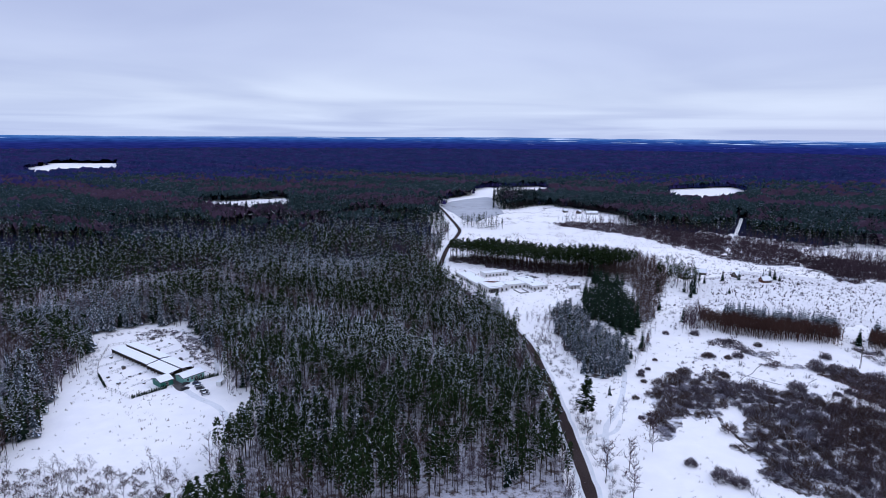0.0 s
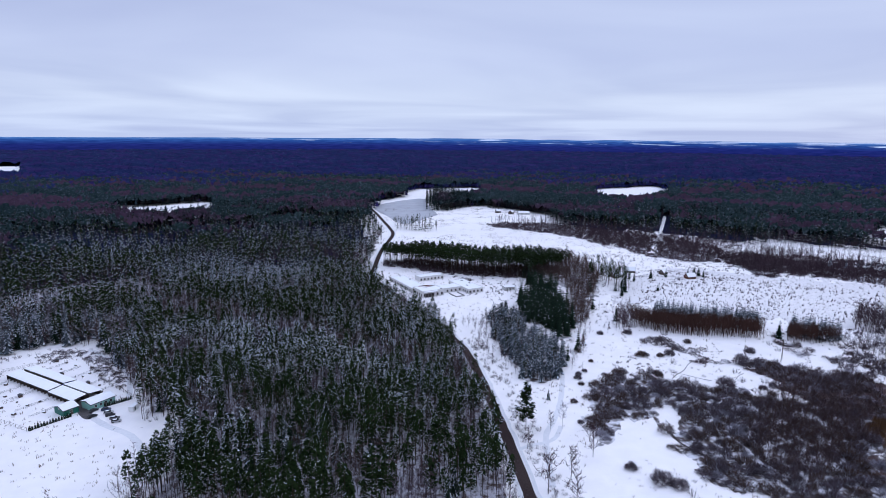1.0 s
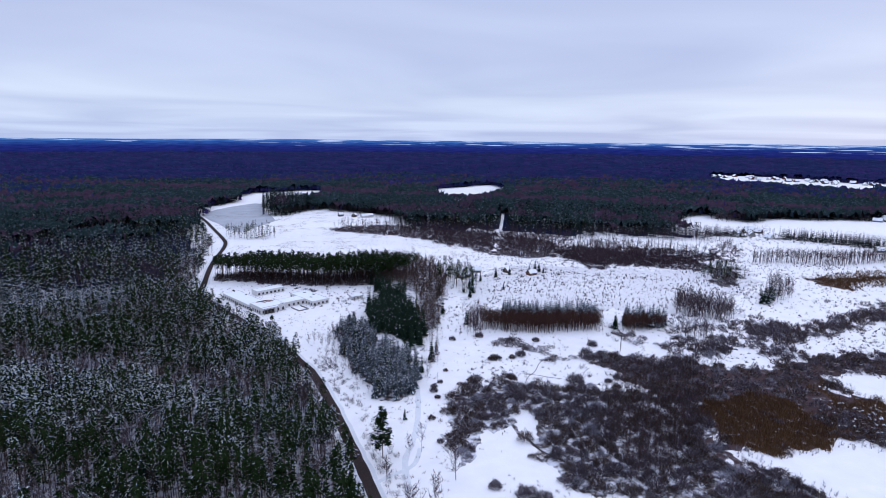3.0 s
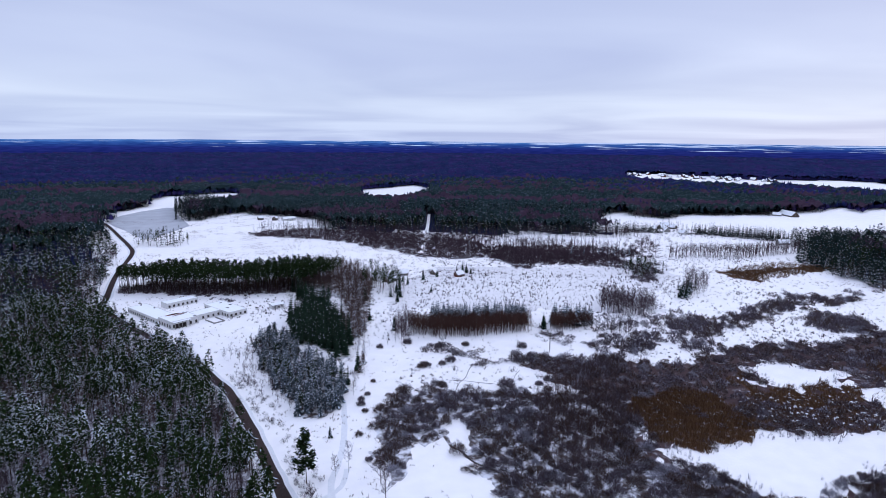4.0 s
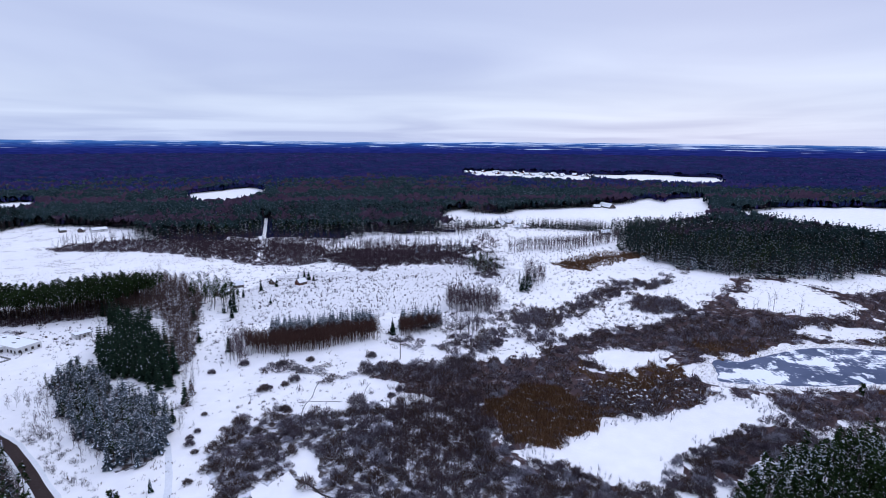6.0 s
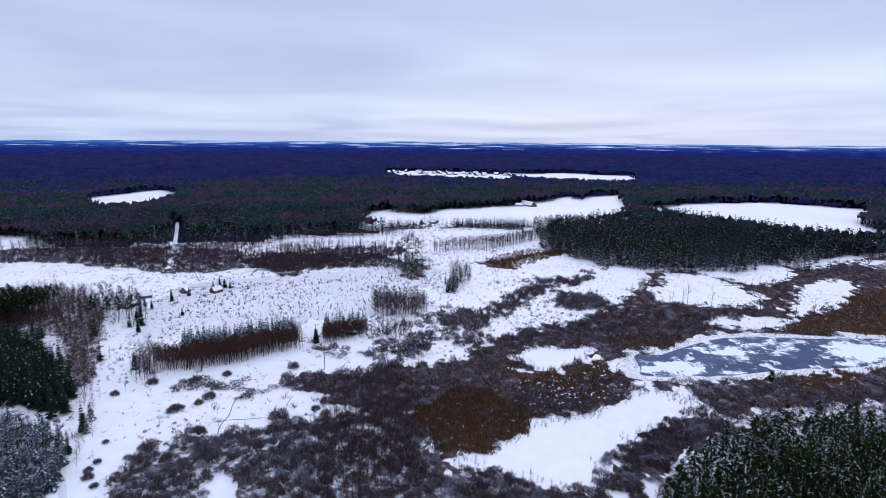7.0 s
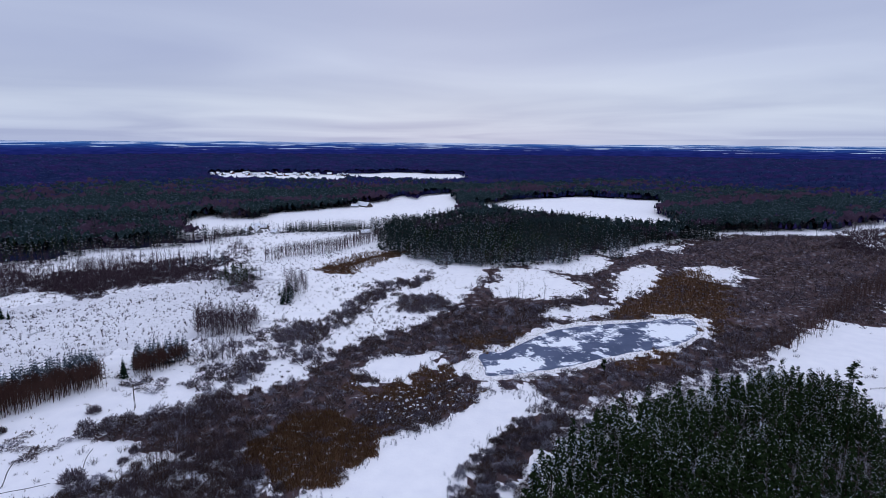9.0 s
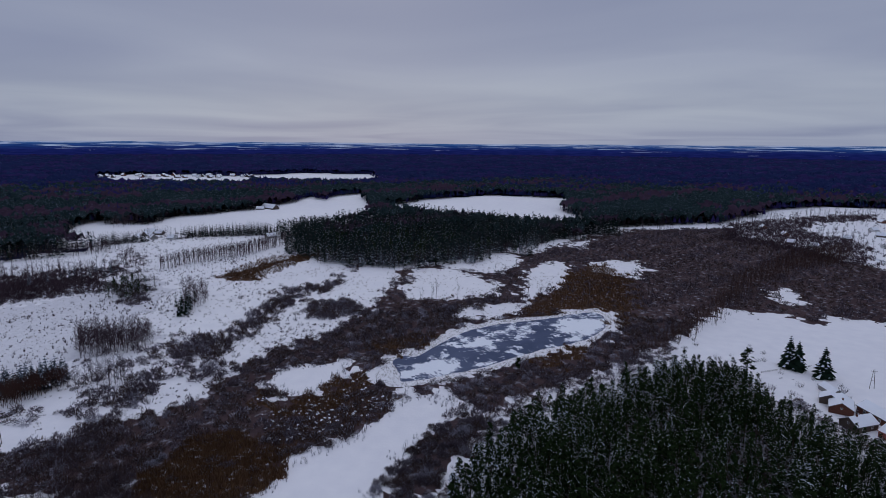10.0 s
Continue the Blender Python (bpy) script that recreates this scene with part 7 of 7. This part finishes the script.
def car(x, y, turn, paint, label, snowy=True):
    """A parked car: lofted body, glazed cabin, four wheels."""
    o = root("car", x, y, turn, label, "car", "cars parked by the shelter")

    def loft(sections):
        bm = bmesh.new()
        rings = [[bm.verts.new((px, sy * w, z)) for sy, w, z in ((-1, wb, zb), (1, wb, zb), (1, wt, zt), (-1, wt, zt))] for px, wb, zb, wt, zt in sections]
        for a, b in zip(rings, rings[1:]):
            for k in range(4):
                bm.faces.new((a[k], a[(k + 1) % 4], b[(k + 1) % 4], b[k]))
        bm.faces.new(rings[0])
        bm.faces.new(rings[-1])
        bmesh.ops.recalc_face_normals(bm, faces=bm.faces)
        bmesh.ops.bevel(bm, geom=bm.edges[:], offset=0.05, segments=1, affect="EDGES")
        return bm

    part("body", loft([(-2.15, 0.72, 0.35, 0.70, 0.78), (-1.9, 0.84, 0.24, 0.82, 0.92), (0.9, 0.86, 0.22, 0.84, 0.94), (1.8, 0.84, 0.24, 0.78, 0.80), (2.15, 0.70, 0.34, 0.66, 0.62)]), paint, o)
    part("cabin", loft([(-1.95, 0.78, 0.9, 0.6, 0.95), (-1.3, 0.8, 0.9, 0.64, 1.42), (0.3, 0.8, 0.9, 0.64, 1.45), (1.05, 0.76, 0.9, 0.62, 0.96)]), dark_glass, o)
    bm = bmesh.new()
    box(bm, -0.5, 0, 1.42, 1.6, 1.2, 0.07, bevel=0.03)
    part("roof_panel", bm, snow_roof if snowy else paint, o)
    for wx in (-1.3, 1.35):
        for wy in (-0.78, 0.78):
            bm = bmesh.new()
            rod(bm, (wx, wy - 0.1, 0.31), (wx, wy + 0.1, 0.31), 0.31, 0.31, 12)
            w = part("wheel", bm, shade_wall, o)
            bm = bmesh.new()
            s = 0.105 if wy > 0 else -0.105
            rod(bm, (wx, wy + s - 0.01, 0.31), (wx, wy + s + 0.01, 0.31), 0.19, 0.19, 10)
            part("rim", bm, dark_metal, w)


for (x, y, tn), p, lab, sn in zip(((-134.1, 287.3, 60), (-132.0, 281.2, 50), (-128.8, 287.9, 18), (-126.2, 284.5, 20), (-124.4, 281.9, 18), (-121.0, 278.4, 16), (-119.0, 275.2, 18)),
                                  (0, 0, 2, 3, 0, 1, 3),
                                  ("black car parked on the paved yard", "black car parked at the yard entrance", "dark blue car parked in the snow", "silver car parked in the row", "black car parked in the row",
                                   "grey car with a snowy roof in the row", "silver car with a snowy roof at the row end"), (False, False, False, True, False, True, True)):
    car(x, y, tn, CAR_PAINTS[p], lab, sn)
o = root("container", -115.8, 287.2, 80, "small pale storage container beside the drive", "container")
bm = bmesh.new()
box(bm, 0, 0, 0.15, 5.0, 2.4, 2.3, bevel=0.04)
part("body", bm, pale_trim, o)
bm = bmesh.new()
box(bm, 0, 0, 2.46, 4.9, 2.3, 0.15, bevel=0.05)
part("snow_cover", bm, snow_roof, o)
bm = bmesh.new()
box(bm, -1.0, -1.23, 0.2, 1.0, 0.06, 2.0)
part("door", bm, dark_metal, o)


# ---------------------------------------------------------------- the unfinished white building
def ruin():
    o = root("unfinished_building", 38.0, 471.0, 22, "roofless-looking unfinished white block building under snow", "ruin")
    for x, y, L, W, h, sides in ((0, 0, 20, 18, 5.2, "fl"), (-1.0, 18, 14, 46, 3.9, "lf"), (20, 5, 20, 12, 4.0, "f"), (40, -6, 15, 34, 3.9, "fl"), (22, 50, 25, 10, 4.0, "f")):
        bm = bmesh.new()
        t = 0.4
        # four walls with a low parapet
        for bx, by, sx, sy in ((L / 2, t / 2, L, t), (L / 2, W - t / 2, L, t), (t / 2, W / 2, t, W - 2 * t), (L - t / 2, W / 2, t, W - 2 * t)):
            box(bm, x + bx, y + by, -0.2, sx, sy, h + 0.5)
        w = part("wall", bm, white_wall, o)
        bm = bmesh.new()
        box(bm, x + L / 2, y + W / 2, h - 0.1, L - 2 * t + 0.02, W - 2 * t + 0.02, 0.3, bevel=0.04)
        part("roof", bm, snow_roof, o, "flat roof deep in snow")
        for side in sides:
            n = int((L if side == "f" else W) / 3.4)
            for k in range(n):
                q = (k + 0.5) / n
                if side == "f":
                    place, size = (x + q * L, y - 0.01), (1.5, 0.10)
                else:
                    place, size = (x - 0.01, y + q * W), (0.10, 1.5)
                # solid dark box painted as the shade of an open window
                bm = bmesh.new()
                box(bm, place[0], place[1], 0.9, size[0], size[1], h * 0.42)
                fr = part("opening_shade", bm, shade_wall, o)
                bm = bmesh.new()
                box(bm, place[0] - (0.05 if side == "l" else 0), place[1] - (0.05 if side == "f" else 0), 0.82, size[0] + (0.2 if side == "f" else 0.1), size[1] + (0.2 if side == "l" else 0.1), 0.08)
                part("sill", bm, concrete, fr)
    # porch posts, and a dark panel painted as the shade in the front hall's opening
    for k in range(5):
        bm = bmesh.new()
        box(bm, 2.0 + k * 2.6, -1.6, -0.1, 0.4, 0.4, 4.9)
        part("column", bm, concrete, o)
    bm = bmesh.new()
    box(bm, 7.2, -1.0, 4.8, 12.4, 2.4, 0.35, bevel=0.05)
    part("porch_roof", bm, snow_roof, o)
    bm = bmesh.new()
    box(bm, 6.8, -0.03, 0.0, 8.0, 0.14, 3.2)
    part("entrance", bm, shade_wall, o)
    # low foundations in front
    for bx, by, sx, sy in ((26, -4, 0.5, 12), (30, -10, 8, 0.5), (34, -4, 0.5, 12)):
        bm = bmesh.new()
        box(bm, bx, by, -0.1, sx, sy, 0.9)
        part("foundation", bm, concrete, o)
    # a fallen roof frame of reddish timber
    rb = random.Random(21)
    for k in range(14):
        bm = bmesh.new()
        a, px, py, q = rb.uniform(0, 3.1), 12 + rb.uniform(-5, 5), 14 + rb.uniform(-2.5, 2.5), rb.uniform(1.5, 4.5)
        rod(bm, (px + math.cos(a) * q, py + math.sin(a) * q * 0.5, 5.35), (px - math.cos(a) * q, py - math.sin(a) * q * 0.5, 5.5 + rb.uniform(0, 0.9)), 0.17, 0.14, 4)
        part("beam", bm, red_roof if k % 3 == 0 else bark_alder, o)
    for px, py, pz in ((21, 66, 4.15), (23, 47, 4.15), (20, 62, 4.0), (18, 1.5, 5.3), (46, 6, 4.0), (50, 22, 4.0), (52, 12, 4.0)):
        bm = bmesh.new()
        box(bm, px - (12 if py > 40 else 0), py, pz, 2.2, 1.0, 0.35, px, 0.06)
        part("debris", bm, shade_wall, o)


ruin()
house(114.5, 491.5, 12, 10, 6, 2.8, 0.6, white_wall, dark_metal, "small white outbuilding with a snowy roof", "outbuilding", wins=3, chimney=False, name="outbuilding")
rp = random.Random(11)
for k in range(16):
    o = root("rubble_pile", 40 + rp.random() * 85, 478 + rp.random() * 62, rp.random() * 360, "dark heap of building rubble poking through the snow", "rubble", "rubble round the ruin")
    bm = bmesh.new()
    for j in range(6):
        box(bm, rp.uniform(-1, 1), rp.uniform(-1, 1), -0.1, rp.uniform(0.4, 1.4), rp.uniform(0.3, 0.9), rp.uniform(0.3, 0.8), rp.random() * 3, 0.05)
    part("rubble", bm, shade_wall if k % 3 else wood_wall, o)

# ---------------------------------------------------------------- farms and villages
for x, y, tn, L, W, wl, lab in ((228, 529, 20, 9, 6, wood_wall, "small dark farmhouse with a snowy roof"), (249, 546, -15, 7, 5, wood_wall, "dark wooden farm shed with a snowy roof"),
                                (278, 536, 35, 6, 4.5, wood_wall, "low dark farm shed in the snow"), (295, 517, 10, 7, 5, brick_wall, "small brick farm building with a snowy roof")):
    house(x, y, tn, L * 1.25, W * 1.2, 2.3, 2.8, wl, dark_metal, lab, "farm building", "fallow farm", wins=2, chimney=L > 8, name="farm_building")
panel_fence("farm_fence", [(222, 520), (245, 528), (275, 524), (302, 512)], 1.2, wood_wall, "dark low fence round the small farm", 4.0)
panel_fence("farm_fence", [(262, 548), (285, 551), (312, 524)], 1.2, wood_wall, "dark low fence beside the fallow field", 4.0)
for x, y, tn, L, W, lab in ((250, 973, 8, 20, 10, "long barn with a bright snowy roof"), (232, 986, 60, 10, 7, "farmhouse with a snowy roof among bare trees"), (212, 999, 10, 8, 6, "small farm shed with a snowy roof")):
    house(x, y, tn, L, W, 3.4, 2.6, white_wall if L > 15 else wood_wall, dark_metal, lab, "farm building", "north farm", wins=2, chimney=L == 10, name="farm_building")
for k, (x, y, L) in enumerate(((726, 643, 12), (706, 617, 11), (708, 592, 9), (745, 655, 12), (700, 638, 10), (716, 628, 9), (738, 634, 10), (755, 476, 14), (782, 478, 9), (1055, 646, 40), (1036, 655, 14))):
    house(x, y, (k * 47) % 180, L, 8 if L < 20 else 14, 2.4, 4.0 if L < 20 else 6.5, (wood_wall, concrete, white_wall)[k % 3], dark_metal,
          "long farm barn with a snowy roof" if L > 20 else "hamlet house with a snow-covered gable roof", "house", "hamlet by the dark wood", wins=2, chimney=L < 20, name="barn" if L > 20 else "house")
for k, (x, y, L) in enumerate(((958, -206, 14), (943, -279, 11), (868, -212, 10), (1027, -197, 12), (984, -337, 12), (1041, -351, 13), (1152, -410, 14), (888, -192, 9), (883, -298, 9))):
    house(x, y, (k * 61) % 180, L, 8, 2.5, 3.8, (brick_wall, wood_wall, white_wall)[k % 3], dark_metal, "roadside house with a snow-covered gable roof", "house", "houses along the east road", wins=2, name="house")
rv = random.Random(21)
for k in range(34):
    t = rv.random()
    x, y = 1760 + 130 * t + rv.uniform(-60, 60), 1640 - 480 * t + rv.uniform(-40, 40)
    house(x, y, rv.random() * 180, rv.uniform(9, 16), 9, 2.4, 5.0, (white_wall, brick_wall, wood_wall)[k % 3], dark_metal, "distant village house with a snowy roof", "house", "far village", wins=0, chimney=True, name="house", size=1.2)
# the farmstead at the edge of the pine forest
house(351, -66.5, 199, 31, 9.5, 3.4, 2.4, brick_wall, dark_metal, "long red-brick farm building with a snowy roof", "farm building", wins=6, chimney=False, name="brick_barn")
house(365, -50.5, 160, 14, 10, 3.0, 2.8, brick_wall, concrete, "brick house with a snow-dusted grey roof", "house", wins=3)
house(372.5, -48.5, 160, 7, 9, 2.8, 2.4, wood_wall, dark_metal, "low annex with a snow-covered roof", "annex", wins=1, chimney=False, name="annex")
house(346, -50.5, 120, 13, 9, 3.0, 2.8, wood_wall, dark_metal, "wooden house with a snowy gable roof by the pines", "house", wins=2)
house(335, -61.5, 205, 12, 8, 3.0, 2.6, red_roof, red_roof, "red-walled shed with a snowy roof", "shed", wins=1, chimney=False, name="shed")
house(385, -53.5, 195, 11, 6, 2.4, 1.6, concrete, concrete, "low grey cellar shed under snow", "shed", wins=0, chimney=False, name="shed")
panel_fence("garden_fence", [(406, -26), (413, -38), (419, -51), (424, -58)], 1.1, wood_wall, "sparse dark garden fence on the snowy field", 3.0)


# ---------------------------------------------------------------- power poles
def frame_pole(x, y, turn, h, label):
    o = root("power_pole", x, y, turn, label, "power pole")
    for s in (-1, 1):
        bm = bmesh.new()
        rod(bm, (s * 1.3, 0, -0.2), (s * 0.25, 0, h), 0.15, 0.11, 6)
        part("leg", bm, wood_wall, o)
    bm = bmesh.new()
    box(bm, 0, 0.1, h - 1.0, 3.2, 0.14, 0.16, bevel=0.02)
    part("crossarm", bm, wood_wall, o)
    bm = bmesh.new()
    box(bm, 0, 0.1, h * 0.45, 1.7, 0.12, 0.14, bevel=0.02)
    part("brace", bm, wood_wall, o)
    for s in (-1.4, 0, 1.4):
        bm = bmesh.new()
        rod(bm, (s, 0.1, h - 0.85), (s, 0.1, h - 0.5), 0.07, 0.05, 6)
        part("insulator", bm, pale_trim, o)


frame_pole(240, 315, 40, 13, "dark wooden double-legged power pole in the snow")
frame_pole(396.3, -77.2, 100, 11, "dark wooden double-legged power pole by the farmstead")

# ---------------------------------------------------------------- single trees and bushes
big_pine = pine(600, h=21, tufts=760, snowy=0.15, crown=0.85, spread=4.6, size=0.72, n_cl=34)
plant_thing("pine_tree", big_pine, PINE_MATS, 66.8, 248.5, 1.05, 30, "dark green roadside pine crowned close to the ground", "pine tree")
fir = spruce(610, h=20, tiers=17, blades=10, width=5.6, snowy=0.2, base=0.03)
fir2 = spruce(611, h=20, tiers=17, blades=10, width=6.2, snowy=0.2, base=0.03)
plant_thing("fir_tree", fir, SPRUCE_MATS, 419.5, -44.0, 0.98, 10, "tall dark fir standing alone on the snowy field", "fir tree", "pair of field firs")
plant_thing("fir_tree", fir2, SPRUCE_MATS, 416.5, -47.5, 0.88, 70, "dark fir grown together with its taller neighbour", "fir tree", "pair of field firs")
plant_thing("fir_tree", fir2, SPRUCE_MATS, 407.3, -57.8, 0.92, 140, "broad dark fir beside the farmstead", "fir tree", "pair of field firs")
for k, (x, y, s) in enumerate(((63, 201, 1.0), (74.4, 209, 0.85), (89, 224, 0.8), (92, 236, 0.7), (63.5, 233, 0.6), (78, 248, 0.5), (70, 190, 0.9))):
    plant_thing("bare_tree", bare_tree(620 + k, h=15, limbs=20, twigs=9, spread=0.24, start=0.22, thick=1.5), [twig_mid, twig, bark_grey], x, y, s * 1.15, k * 50, "leafless tree standing alone in the snow by the road", "tree", "bare roadside trees")
plant_thing("birch_tree", bare_tree(640, h=15, limbs=20, twigs=10, spread=0.2, start=0.3, frost=1.0), [twig_frost, twig_frost, bark_birch], 83.5, 248, 0.95, 0, "slim pale frosted birch on the snowy meadow", "birch tree")
for k, (x, y, s) in enumerate(((86, 278, 0.32), (214, 485, 0.75), (204, 462, 0.6), (423, 360, 0.8), (426, 366, 0.7), (419, 363, 0.65), (265, 352, 0.7), (236, 520, 0.4), (300, 530, 0.45), (310, 520, 0.4), (172, 398, 0.6), (301, 521, 0.75), (236, 509, 0.5), (212, 475, 0.9), (242, 475, 0.4), (257, 519, 0.6), (308, 525, 0.6), (274, 523, 0.5))):
    plant_thing("spruce_tree", spruce(650 + k, h=18, tiers=14, blades=9, width=3.4, snowy=0.2), SPRUCE_MATS, x, y, s, k * 40, "dark spruce standing alone in the snow", "spruce tree", "single spruces")
for k, (x, y, s) in enumerate(((485, 469, 0.6), (490, 464, 0.55), (480, 474, 0.5), (496, 470, 0.55), (474, 468, 0.5), (370, 109, 0.55), (219, 505, 0.85), (212, 508, 0.8), (205, 512, 0.85), (226, 508, 0.8), (198, 518, 0.9), (392, -14, 1.0))):
    plant_thing("pine_tree", pine(670 + k, h=19, tufts=190, snowy=0.12, crown=0.65, spread=3.6, size=1.0), PINE_MATS, x, y, s, k * 40, "dark spreading pine at the edge of the snow", "pine tree", "single pines")
for k, (x, y, s) in enumerate(((159, 331, 0.8), (178, 331, 0.9), (186, 285, 1.25), (156, 303, 0.7), (110, 302, 0.6), (112, 307, 0.5), (98, 274, 0.5), (94, 252.5, 0.45), (117, 311, 0.45), (109, 294, 0.45), (169, 371, 0.8), (185, 356, 0.8),
                               (200, 350, 0.7), (203, 279, 0.6), (211, 282, 0.6), (162, 333, 0.6), (109, 204, 1.15), (114, 200, 0.9), (126, 325, 0.4), (101, 214, 0.7), (163, 331, 0.5), (171, 329, 0.6), (230, 330, 0.9), (150, 372, 0.6))):
    bush_thing(dome(700 + k, h=3.9, R=3.9, stems=50, shoots=1000, frost=0.15, wide=0.07), BARE_MATS if k % 3 else BROWN_MATS, x, y, s * 1.15, "rounded leafless willow bush in the snow")
for ln, w, lab in (([(159, 293), (166, 301), (174, 307), (181, 315), (188, 321)], 0.3, "thin dark ditch line across the snow"), ([(165, 306), (171, 302), (177, 296), (182, 292)], 0.28, "thin dark ditch line across the snow"),
                   ([(193, 289), (200, 296), (206, 300)], 0.28, "thin dark ditch line across the snow"), ([(129, 248), (131, 240), (131, 232), (134, 224), (138, 216), (146, 208)], 0.9, "dark unfrozen stream through the willow thicket")):
    ribbon("ditch", ln, w, 0.1, shade_wall, lab, "ditch")
